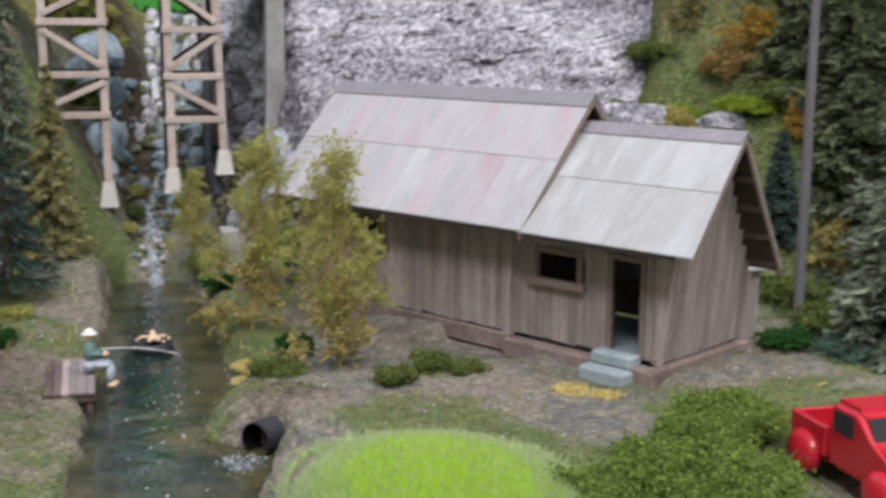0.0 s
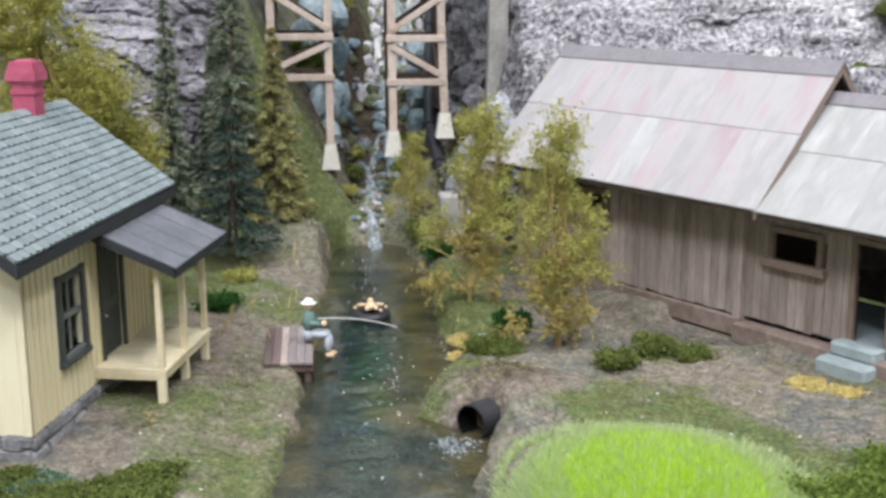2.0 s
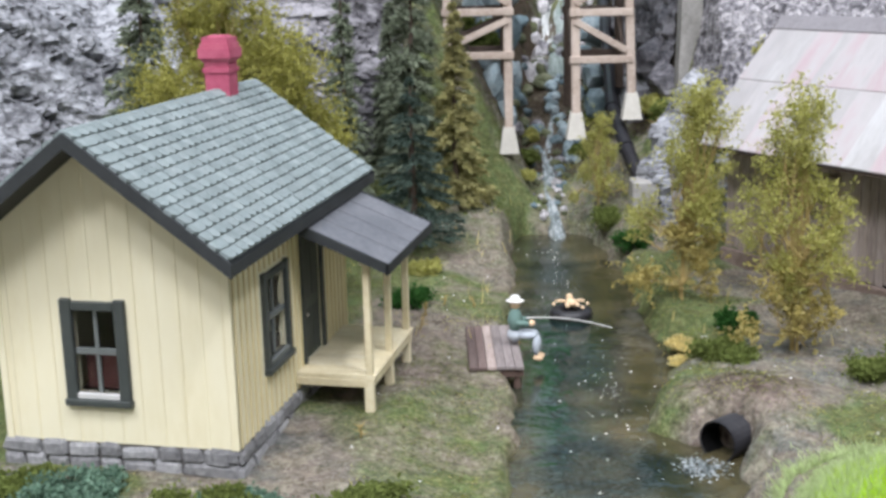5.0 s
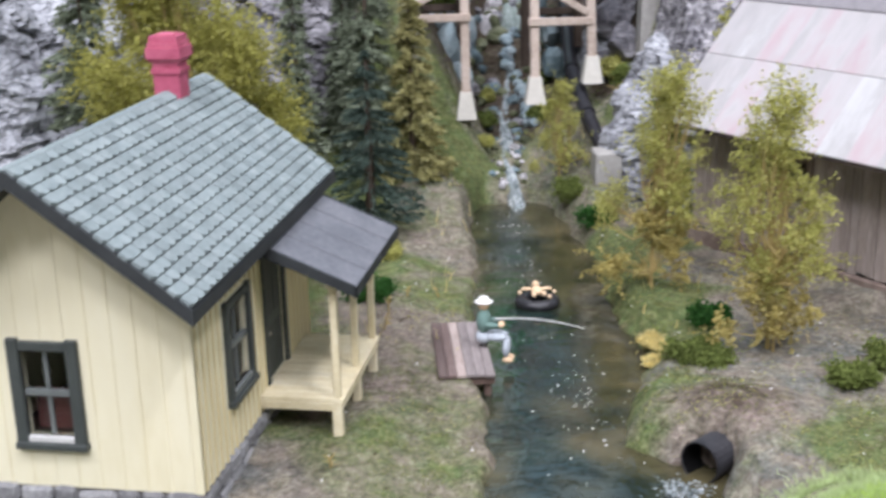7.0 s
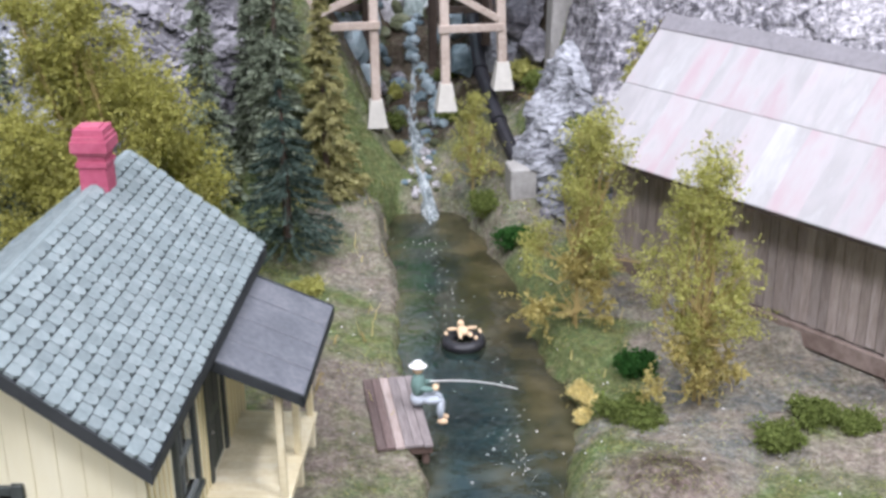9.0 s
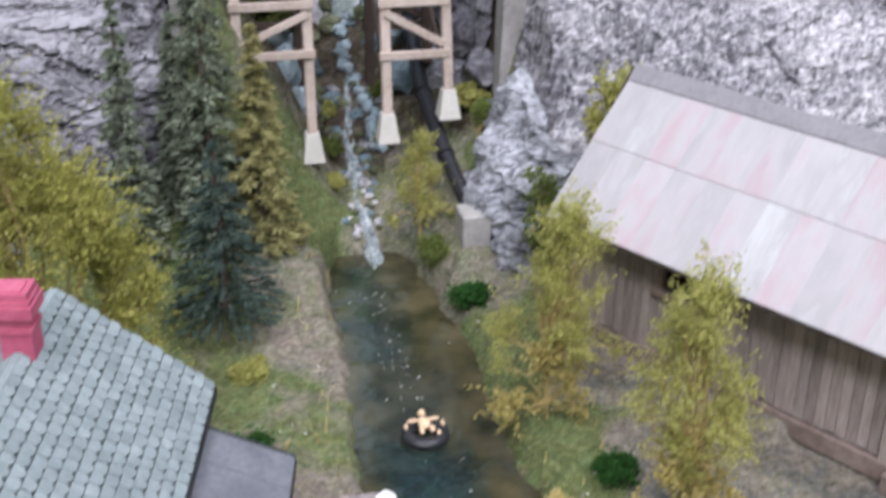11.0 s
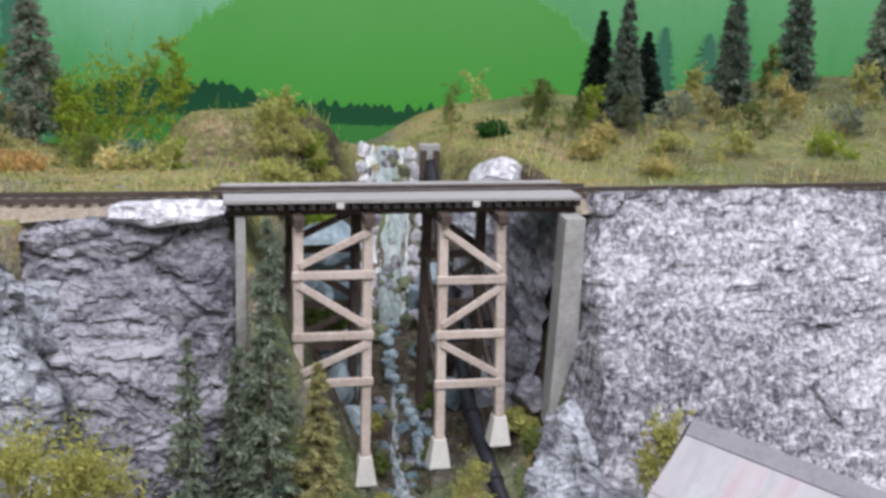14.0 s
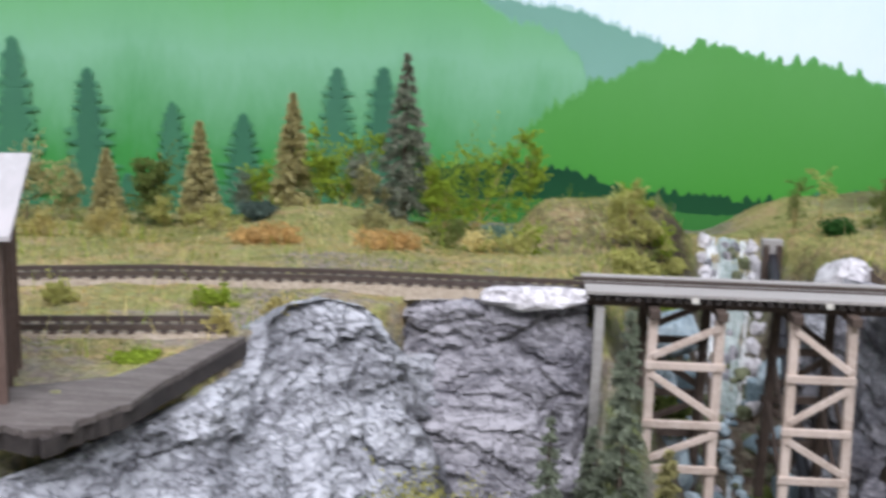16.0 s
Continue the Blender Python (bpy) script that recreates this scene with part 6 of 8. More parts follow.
# shed window and door casing
e = 0.028
wf = part("window_frame", join(join(box(swn[0] - e, swn[0], SF - 0.016, SF + 0.012, swn[2] - 0.01, swn[3] + e, bevel=0.003), box(swn[1], swn[1] + e, SF - 0.016, SF + 0.012, swn[2] - 0.01, swn[3] + e, bevel=0.003)),
                              box(swn[0], swn[1], SF - 0.014, SF + 0.012, swn[3], swn[3] + e, bevel=0.003)), M_FRAMEWOOD, BN, "tan timber window casing")
part("sill", box(swn[0] - 0.05, swn[1] + 0.05, SF - 0.034, SF + 0.012, swn[2] - 0.036, swn[2], bevel=0.004), M_FRAMEWOOD, wf)
for a0, a1, z0, z1 in ((sdr[0] - 0.028, sdr[0], BZ, sdr[3] + 0.026), (sdr[1], sdr[1] + 0.024, BZ, sdr[3] + 0.026), (sdr[0], sdr[1], sdr[3], sdr[3] + 0.026)):
    part("door_casing", box(a0, a1, SF - 0.012, SF + 0.012, z0, z1, bevel=0.003), M_FRAMEWOOD, BN)
# gable end, leaning


def lean(z):
    return SA1 + LEAN * (z - BZ) / (broof(SF, True) - BZ)


wall_g = part("gable_wall", poly([(BW0, BZ - 0.0), (GW1, BZ - 0.0), (GW1, 0.20), (BW0, 0.20)], (SA1 - 0.02, SA1 - 0.012), "x"), M_PLANK_DARK, BN, "leaning plank gable wall")
m0 = SF
while m0 < GW1 - 0.005:
    m1 = min(m0 + W - 0.003, GW1)
    zt = min(broof(m0, True), broof(m1, True))
    own = bmesh.new()
    vs = []
    slot = 0.30 < m0 < 0.40
    for zz in (BZ + rb.uniform(-0.01, 0.003), zt - (0.20 if slot else 0.0)):
        for mm_, dd in ((m0, 0), (m1, 0), (m1, -0.012), (m0, -0.012)):
            vs.append(own.verts.new((lean(zz) + dd + 0.003, mm_, zz)))
    own.faces.new(vs[:4]), own.faces.new(vs[4:][::-1])
    for i in range(4):
        j = (i + 1) % 4
        own.faces.new((vs[i], vs[j], vs[4 + j], vs[4 + i]))
    part("plank", own, M_PLANK, wall_g)
    m0 += W
part("inner_gable", poly([(BW0 + 0.02, BZ), (BW1, BZ), (BW1, broof(BW1)), (RM, broof(RM)), (BW0 + 0.02, broof(BW0 + 0.02))], (BA1 - 0.02, BA1 - 0.005), "x"), M_PLANK_DARK, BN, "dark inner gable")
part("end_wall", poly([(BW0 + 0.02, BZ), (BW1, BZ), (BW1, broof(BW1)), (RM, broof(RM)), (BW0 + 0.02, broof(BW0 + 0.02))], (BA0, BA0 + 0.015), "x"), M_PLANK, BN, "plank end wall")
part("back_wall", box(BA0, BA1, BW1 - 0.015, BW1, BZ, broof(BW1)), M_PLANK, BN)
part("back_wall", box(BA1, SA1 - 0.02, GW1 - 0.015, GW1, BZ, broof(GW1, True)), M_PLANK, BN, "plank back wall of the shed")
part("floor_board", box(BA0 + 0.02, SA1 - 0.01, BW0 + 0.03, BW1 - 0.016, BZ - 0.01, BZ + 0.012), M_STEP, BN, "grey floor inside")
part("workbench", box(-0.10, 0.25, 0.50, 0.62, 0.40, 0.43), M_BEAM, BN, "dark bench inside the window")
# sill timbers
M_SILLWOOD = mat("worn_pinkish_brown_timber", [(0.11, 0.075, 0.06), (0.20, 0.15, 0.125), (0.31, 0.25, 0.215)], 5, 30, 0.45, bump=0.3)
for bm in (box(BA0 - 0.02, BA1 + 0.02, BW0 - 0.022, BW0 + 0.01, BZ - 0.10, BZ - 0.012, bevel=0.005), box(BA1 + 0.02, SA1 + 0.03, BW0 - 0.075, SF + 0.01, BZ - 0.11, BZ - 0.022, bevel=0.005), box(SA1 - 0.02, SA1 + 0.045, BW0 - 0.07, GW1, BZ - 0.11, BZ - 0.012, bevel=0.005)):
    part("sill_timber", bm, M_SILLWOOD, BN, "worn pinkish-brown timber ground sill")

M_TIN_PALE = mat("chalky_white_tin", [(0.39, 0.34, 0.34), (0.42, 0.425, 0.415), (0.35, 0.35, 0.34), (0.47, 0.48, 0.47)], 1.3, 9, 0.3, rough=0.5, bump=0.0, stretch=(1.8, 0.6, 0.6), spread=0.06, lo=0.3, hi=0.64)
M_TIN = mat("chalky_white_pink_tin", [(0.41, 0.29, 0.315), (0.425, 0.345, 0.36), (0.43, 0.41, 0.412), (0.375, 0.362, 0.36), (0.475, 0.475, 0.475)], 1.2, 9, 0.22, rough=0.5, bump=0.0, stretch=(1.8, 0.6, 0.6), spread=0.06, lo=0.33, hi=0.64)
for sheet_mat in (M_TIN, M_TIN_PALE):
    nt = sheet_mat.node_tree
    wv, tcn, bpn = nt.nodes.new("ShaderNodeTexWave"), nt.nodes.new("ShaderNodeTexCoord"), nt.nodes.new("ShaderNodeBump")
    nt.links.new(tcn.outputs["Object"], wv.inputs["Vector"])
    wv.bands_direction = "X"
    wv.inputs["Scale"].default_value = 0.314 * 60 / U / 3.14 / 2
    bpn.inputs["Strength"].default_value, bpn.inputs["Distance"].default_value = 0.25, 0.004 * U
    nt.links.new(wv.outputs[0], bpn.inputs["Height"])
    nt.links.new(bpn.outputs[0], nt.nodes["Principled BSDF"].inputs["Normal"])


def tin_roof(name, a_ridge, a_eave, e, r, cols, rear, low, sheet):
    """Two courses of corrugated sheets on each slope, under a ridge cap."""
    root = part(name, poly([(RM, r - 0.012), (0.006, e - 0.012), (0.006, e - 0.024), (RM, r - 0.024), (RM + rear * RM - 0.006, low - 0.024), (RM + rear * RM - 0.006, low - 0.012)], (a_eave[0] + 0.03, min(a_eave[1], a_ridge[1]) - 0.02), "x"), M_PLANK_DARK, BN, "dark roof boarding")
    long = math.hypot(RM, r - e)
    for s in (1, -1):
        reach = 1.0 if s == 1 else rear
        for row, (f0, f1) in enumerate(((0.0, 0.50 * reach), (0.485 * reach, reach))):
            for c in range(cols):
                own = bmesh.new()
                vs = []
                for f in (f0, f1):
                    A0 = a_ridge[0] + (a_eave[0] - a_ridge[0]) * f
                    A1 = a_ridge[1] + (a_eave[1] - a_ridge[1]) * (f if s == 1 else 0)
                    for q in (c, c + 1):
                        a = A0 + (A1 - A0) * q / cols + (0.0002 if q == c else -0.0002)
                        lift = (0.005 if row == 0 and f == f1 else 0.0) + rb.uniform(0, 0.0012)
                        m = RM - s * RM * f
                        vs.append(own.verts.new((a, m, (r - (r - e) * f if s == 1 else r - (r - low) * f / rear) + lift)))
                und = [own.verts.new(v.co - Vector((0, 0, 0.006))) for v in vs]
                own.faces.new((vs[0], vs[1], vs[3], vs[2])), own.faces.new((und[0], und[2], und[3], und[1]))
                for i, j in ((0, 1), (1, 3), (3, 2), (2, 0)):
                    own.faces.new((vs[i], und[i], und[j], vs[j]))
                part("tin_sheet", own, sheet, root)
    part("ridge_cap", poly([(RM, r + 0.012), (RM - 0.052, r - 0.052 * (r - e) / RM + 0.010), (RM - 0.052, r - 0.052 * (r - e) / RM + 0.003), (RM, r + 0.003), (RM + 0.052, r - 0.052 * (r - e) / RM + 0.003), (RM + 0.052, r - 0.052 * (r - e) / RM + 0.010)], (a_ridge[0] - 0.005, a_ridge[1] + 0.005), "x"), M_CAP, root, "grey folded ridge cap")
    a = a_eave[1] - 0.004
    for s in (1, -1):
        own = bmesh.new()
        vs = []
        for aa, f in ((a_ridge[1], 0.0), (a_eave[1] if s == 1 else a_ridge[1], 1.0 if s == 1 else rear)):
            for dz in (-0.008, -0.045):
                for o in (-0.014, -0.001):
                    vs.append(own.verts.new((aa + o, RM - s * RM * f, (r - (r - e) * f if s == 1 else r - (r - low) * f / rear) + dz)))
        for f in ((0, 1, 3, 2), (4, 6, 7, 5), (0, 4, 5, 1), (2, 3, 7, 6), (0, 2, 6, 4), (1, 5, 7, 3)):
            own.faces.new([vs[i] for i in f])
        part("barge_board", own, M_FRAMEWOOD, root, "tan barge board")
    return root


tin_roof("barn_roof", (-1.788, 0.020), (-1.845, 0.0), B_EAVE, B_RIDGE, 12, 0.9, 0.78, M_TIN)
tin_roof("shed_roof", (-0.03, 0.832), (-0.02, 0.905), S_EAVE, S_RIDGE, 6, 0.72, 0.556, M_TIN_PALE)
for a in np.arange(BA0 + 0.08, SA1 + 0.1, 0.145):
    sh_ = a > BA1
    m0, m1 = 0.03, BW0 + (0.012 if sh_ else 0)
    part("rafter_end", beam((a, m0, broof(m0, sh_) - 0.018), (a, m1, broof(m1, sh_) - 0.018), 0.016, 0.03), M_FRAMEWOOD, BN)
for m in (0.12, 0.28, RM, 0.60, 0.68, 0.76, 0.84):
    part("purlin", beam((SA1 + 0.05, m, broof(m, True) - 0.016), (0.815, m, broof(m, True) - 0.016), 0.02, 0.024), M_PLANK_DARK, BN)
an = thing("lean_to", "small weathered plank lean-to with pale tin top", "shed", 2.783, 4.083, 0.0, -59.6)
part("body", box(0.15, 0.59, 0.89, 1.10, 0.05, 0.475, bevel=0.004), M_PLANK, an)
part("roof", poly([(0.885, 0.488), (1.13, 0.473), (1.13, 0.485), (0.885, 0.50)], (0.12, 0.62), "x"), M_TIN, an, "pale tin roof")
st = thing("stone_steps", "blue-grey stone steps before the shed door", "steps", 2.783, 4.083, 0.0, -59.6)
part("step", box(0.315, 0.560, 0.030, SF - 0.001, 0.06, 0.155, bevel=0.012), M_STEP, st)
part("step", box(0.332, 0.548, 0.100, SF - 0.002, 0.155, 0.212, bevel=0.010), M_STEP, st)

# ---------------------------------------------------------------- dock, angler, swimmer
DK = thing("fishing_dock", "weathered brown plank dock over the stream edge", "dock", 0.908, 4.148, 0, 1)
rd = random.Random(3)
M_DOCK = mat("grey_lilac_dock_plank", [(0.14, 0.115, 0.11), (0.255, 0.22, 0.212), (0.36, 0.32, 0.31)], 5, 34, 0.45, bump=0.3, stretch=(4, 0.45, 4), spread=0.2)
M_DOCK_RED = mat("dark_red_brown_dock_plank", [(0.075, 0.05, 0.045), (0.14, 0.10, 0.09), (0.21, 0.16, 0.145)], 5, 34, 0.45, bump=0.3, stretch=(4, 0.45, 4), spread=0.2)
M_DOCK_PINK = mat("pale_pinkish_dock_plank", [(0.22, 0.17, 0.15), (0.36, 0.29, 0.26), (0.46, 0.39, 0.36)], 5, 34, 0.45, bump=0.3, stretch=(4, 0.45, 4), spread=0.1)
for k in range(6):
    a0 = -0.205 + k * 0.0350
    part("plank", box(a0, a0 + 0.0335, rd.uniform(-0.008, 0.004), 0.55, 0.082, 0.096, bevel=0.002), (M_DOCK_RED, M_DOCK_RED, M_DOCK_PINK, M_DOCK, M_DOCK, M_DOCK)[k], DK)
for bm in (beam((-0.205, 0.02, 0.066), (0.004, 0.02, 0.066), 0.024, 0.03), beam((-0.205, 0.53, 0.066), (0.004, 0.53, 0.066), 0.024, 0.03)):
    part("bearer", bm, M_BEAM, DK)
for x in (-0.185, -0.02):
    for y in (0.03, 0.52):
        part("pile", cyl((x, y, -0.12), (x, y, 0.075), 0.016, 0.014, 8), M_BEAM, DK)


def figurine(name, label, blobs, x, y, z, rz=0):
    """One plain mesh of rounded lumps; each lump: centre, radius, squash, paint."""
    mats = [M_WHITE, M_SKIN, M_CLOTH, M_JEAN]
    bm = bmesh.new()
    for c, r, sq, k in blobs:
        own = bmesh.new()
        bmesh.ops.create_icosphere(own, subdivisions=2, radius=r)
        own.transform(Matrix.Translation(c) @ Matrix.Diagonal((*sq, 1)))
        for f in own.faces:
            f.material_index, f.smooth = k, True
        join(bm, own)
    return solo(name, bm, mats, label, "figurine", x, y, z, rz)


figurine("angler_figurine", "tiny painted figurine with a white hat seated on the dock",
         [((0, 0, 0.045), 0.034, (1.0, 1.1, 0.9), 3), ((0, 0, 0.105), 0.036, (0.85, 1.15, 1.5), 2), ((0, 0, 0.172), 0.021, (1, 1, 1.1), 1), ((0, 0, 0.193), 0.023, (1, 1, 0.75), 0), ((0, 0, 0.186), 0.033, (1.15, 1, 0.2), 0),
          ((0.05, -0.018, 0.048), 0.022, (2.0, 0.9, 0.8), 3), ((0.05, 0.022, 0.048), 0.022, (2.0, 0.9, 0.8), 3), ((0.088, -0.018, 0.005), 0.017, (0.9, 0.9, 2.4), 3), ((0.088, 0.022, 0.005), 0.017, (0.9, 0.9, 2.4), 3),
          ((0.096, -0.018, -0.045), 0.015, (1.5, 0.9, 0.8), 1), ((0.096, 0.022, -0.045), 0.015, (1.5, 0.9, 0.8), 1), ((0.035, -0.03, 0.10), 0.014, (2.2, 0.9, 0.9), 2), ((0.035, 0.03, 0.10), 0.014, (2.2, 0.9, 0.9), 2), ((0.068, 0.0, 0.095), 0.014, (1, 1.6, 0.9), 1)],
         0.893, 4.425, 0.094, -14)
rod = bmesh.new()
prev = None
for i in range(9):
    f = i / 8
    p = Vector((0.345 * f, 0.0, 0.010 * math.sin(f * 2.6) - 0.038 * f * f))
    if prev:
        cyl(prev, p, 0.0038 - 0.0014 * f, 0.0036 - 0.0014 * f, 5, rod)
    prev = p
solo("fishing_rod", rod, M_SILL, "thin pale bent fishing rod held over the water", "fishing rod", 0.938, 4.43, 0.205, -9)
own = bmesh.new()
for i in range(24):
    for j in range(10):
        t0, p0 = 2 * math.pi * i / 24, 2 * math.pi * j / 10
        own.verts.new(((0.072 + 0.030 * math.cos(p0)) * math.cos(t0), (0.072 + 0.030 * math.cos(p0)) * math.sin(t0), 0.026 * math.sin(p0)))
own.verts.ensure_lookup_table()
for i in range(24):
    for j in range(10):
        f = own.faces.new([own.verts[(a % 24) * 10 + b % 10] for a, b in ((i, j), (i + 1, j), (i + 1, j + 1), (i, j + 1))])
        f.smooth = True
solo("inner_tube", own, M_TUBE, "black rubber inner tube floating on the stream", "inner tube", 1.187, 5.135, 0.016)
figurine("floating_figurine", "tiny plain tan figurine lying in an inner tube",
         [((0, 0.022, 0.044), 0.028, (1.0, 1.45, 0.7), 1), ((0, 0.080, 0.052), 0.017, (1, 1, 1.15), 1), ((-0.045, 0.042, 0.046), 0.010, (2.7, 1.0, 0.8), 1), ((0.045, 0.042, 0.046), 0.010, (2.7, 1.0, 0.8), 1), ((-0.078, 0.014, 0.040), 0.009, (0.9, 2.4, 0.8), 1), ((0.078, 0.014, 0.040), 0.009, (0.9, 2.4, 0.8), 1),
          ((-0.020, -0.030, 0.045), 0.012, (0.85, 2.4, 0.9), 1), ((0.026, -0.026, 0.046), 0.012, (1.0, 1.9, 0.9), 1), ((0.048, -0.052, 0.040), 0.009, (1.0, 1.6, 1.0), 1)], 1.187, 5.135, 0.016)

# ---------------------------------------------------------------- culvert, penstock, pole, truck
CV = thing("culvert_pipe", "dark grey round culvert pipe in the bank", "pipe", 1.505, 3.46, 0.055, 42)
own = bmesh.new()
N = 24
rings = []
for x, r in ((0.0, 0.070), (0.30, 0.070), (0.15, 0.0655), (0.002, 0.0655)):
    rings.append([own.verts.new((x, r * math.cos(2 * math.pi * i / N), r * math.sin(2 * math.pi * i / N))) for i in range(N)])
for a, b in ((0, 1), (1, 2), (2, 3), (3, 0)):
    for i in range(N):
        own.faces.new((rings[a][i], rings[a][(i + 1) % N], rings[b][(i + 1) % N], rings[b][i]))
own.faces.new(rings[2])
# Inner faces and end plug blackened for the shade in the hole.
for f in own.faces:
    f.material_index = int(all((v.co.y ** 2 + v.co.z ** 2) ** 0.5 < 0.066 for v in f.verts))
part("barrel", own, [M_CULVERT, M_BLACK], CV)
own = bmesh.new()
bmesh.ops.create_cone(own, cap_ends=False, segments=N, radius1=0.072, radius2=0.072, depth=0.012)
own.transform(Matrix.Translation((0.012, 0, 0)) @ Matrix.Rotation(math.pi / 2, 4, "Y"))
part("rim", own, M_CULVERT, CV)

PS = thing("penstock", "black pipe running down the gorge into a concrete box", "pipe", 0, 0, 0)
line = [(1.86, 9.75, 1.72), (1.80, 9.0, 1.30), (1.74, 8.2, 0.92), (1.68, 7.5, 0.68), (1.70, 6.98, 0.50), (1.755, 6.56, 0.31)]
for p, q in zip(line, line[1:]):
    part("pipe_length", cyl(p, q, 0.042, 0.042, 12), M_PIPE, PS)
    part("collar", cyl(Vector(q) + (Vector(p) - Vector(q)).normalized() * 0.03, q, 0.050, 0.050, 12), M_PIPE, PS)
part("pipe_length", cyl((1.80, 6.46, 0.26), (2.10, 6.22, 0.24), 0.05, 0.05, 12), M_PIPE, PS)
part("thrust_block", box(1.655, 1.805, 6.40, 6.58, 0.08, 0.395, bevel=0.008), M_CONCRETE, PS, "grey concrete box")
FL = thing("flume", "dark timber flume gate with a pale top beside the falls", "flume", 0, 0, 0)
for x in (1.80, 1.90):
    part("post", box(x - 0.02, x + 0.02, 9.70, 9.76, 0.9, 1.82), M_PLANK_DARK, FL)
part("gate", box(1.80, 1.90, 9.72, 9.75, 0.95, 1.74), M_TIE, FL)
part("footing", box(1.60, 1.72, 9.02, 9.12, 0.45, 0.98, bevel=0.01), M_ROCK_TEAL, FL, "teal-grey stone footing")
part("headboard", box(1.77, 1.93, 9.74, 9.80, 1.72, 1.86, bevel=0.004), M_CONCRETE, FL, "pale grey headboard")

PO = thing("utility_pole", "grey wooden utility pole with a crossarm", "pole", 4.44, 4.43, 0.05)
part("shaft", cyl((0, 0, 0), (0.0, 0.0, 2.25), 0.028, 0.022, 10), M_POLE, PO)
part("crossarm", beam((-0.22, 0, 1.74), (0.22, 0, 1.76), 0.03, 0.04, bevel=0.003), M_POLE, PO)
for x in (-0.19, -0.1, 0.1, 0.19):
    ins = part("insulator", cyl((x, 0, 1.765), (x, 0, 1.82), 0.014, 0.010, 8), M_TEAL_GLASS, PO, "teal glass insulator")

TR = thing("red_pickup_truck", "glossy red vintage pickup truck parked on the grass", "truck", 3.535, 2.51, 0.0, -90)
prof = [(-0.36, 0.09), (-0.36, 0.20), (-0.06, 0.20), (-0.06, 0.345), (0.11, 0.345), (0.17, 0.23), (0.38, 0.20), (0.40, 0.09)]
body = poly([(x, z) for x, z in prof[2:]] + [(-0.06, 0.09)], (-0.115, 0.115), "y")
bmesh.ops.bevel(body, geom=body.edges[:], offset=0.024, segments=3, affect="EDGES")
part("cab", body, M_RED, TR, "rounded red cab and bonnet")
part("windscreen", poly([(0.126, 0.318), (0.168, 0.236), (0.172, 0.238), (0.130, 0.322)], (-0.09, 0.09), "y"), M_TYRE, TR, "dark windscreen")
for s in (-1, 1):
    part("side_window", box(-0.03, 0.085, s * 0.114, s * 0.1175, 0.235, 0.31), M_TYRE, TR, "dark side window")
    part("bed_side", box(-0.29, -0.065, s * 0.10, s * 0.125, 0.12, 0.235, bevel=0.006), M_RED, TR)
    for x in (-0.19, 0.27):
        f = bmesh.new()
        bmesh.ops.create_uvsphere(f, u_segments=18, v_segments=12, radius=0.082)
        f.transform(Matrix.Translation((x, s * 0.126, 0.105)) @ Matrix.Diagonal((1.12, 0.56, 1.0, 1)))
        part("fender", f, M_RED, TR)
        w = part("wheel", cyl((x, s * 0.10, 0.055), (x, s * 0.15, 0.055), 0.058, 0.058, 18), M_TYRE, TR, "black tyre")
        part("hub", cyl((x, s * 0.15, 0.055), (x, s * 0.155, 0.055), 0.028, 0.024, 12), M_CHROME, w)
    part("headlight", ball((0.385, s * 0.07, 0.17), 0.022), M_CHROME, TR)
part("bed_floor", box(-0.29, -0.065, -0.10, 0.10, 0.10, 0.13), M_RED, TR)
part("tailgate", box(-0.297, -0.282, -0.12, 0.12, 0.12, 0.23, bevel=0.004), M_RED, TR)
part("grille", box(0.395, 0.405, -0.05, 0.05, 0.10, 0.19, bevel=0.004), M_CHROME, TR)
part("bumper", box(0.41, 0.425, -0.13, 0.13, 0.07, 0.095, bevel=0.004), M_CHROME, TR)

# loading bank and depot at the far west
LB = thing("loading_bank", "dark grey plank loading bank along the cliff edge", "platform", 0, 0, 0)
pts = [(-1.46, 6.40), (-1.62, 5.90), (-1.76, 5.42), (-1.98, 5.08), (-2.28, 5.12), (-2.5, 5.42), (-2.24, 5.55), (-1.91, 5.72), (-1.58, 6.34)]
edge_rng = random.Random(12)


def broken(a, b, n, rough):
    """A splintered edge from a to b."""
    return [(a[0] + (b[0] - a[0]) * k / n + edge_rng.uniform(0, rough), a[1] + (b[1] - a[1]) * k / n - edge_rng.uniform(0, rough)) for k in range(n)]


front = [pts[0]] + broken(pts[1], pts[2], 5, 0.02) + broken(pts[2], pts[3], 12, 0.045) + broken(pts[3], pts[4], 8, 0.06)
M_BANKWOOD = mat("worn_brown_grey_planks", [(0.055, 0.045, 0.040), (0.105, 0.090, 0.082), (0.18, 0.160, 0.15)], 5, 34, 0.45, bump=0.3, stretch=(1, 4, 4), spread=0.1)
part("slab", poly(front + pts[4:], (1.935, 1.965), "z"), M_BANKWOOD, LB, "brown-grey weathered plank slab with a splintered edge")
# Dark strip added under the slab to draw the shadow line along its edge.
part("under_edge", poly([pts[0]] + broken(pts[1], pts[2], 5, 0.015) + broken(pts[2], pts[3], 12, 0.04) + broken(pts[3], pts[4], 8, 0.05) + pts[4:], (1.86, 1.934), "z"), M_TIE, LB, "dark jagged strip for the shadow line below the slab")
DP = thing("depot_building", "dark wooden depot with a pale tin roof", "building", -2.24, 5.62, 0, 13.4)
part("wall", box(-1.8, -0.075, -0.27, 0.27, 1.92, 2.70), M_PLANK_DARK, DP)
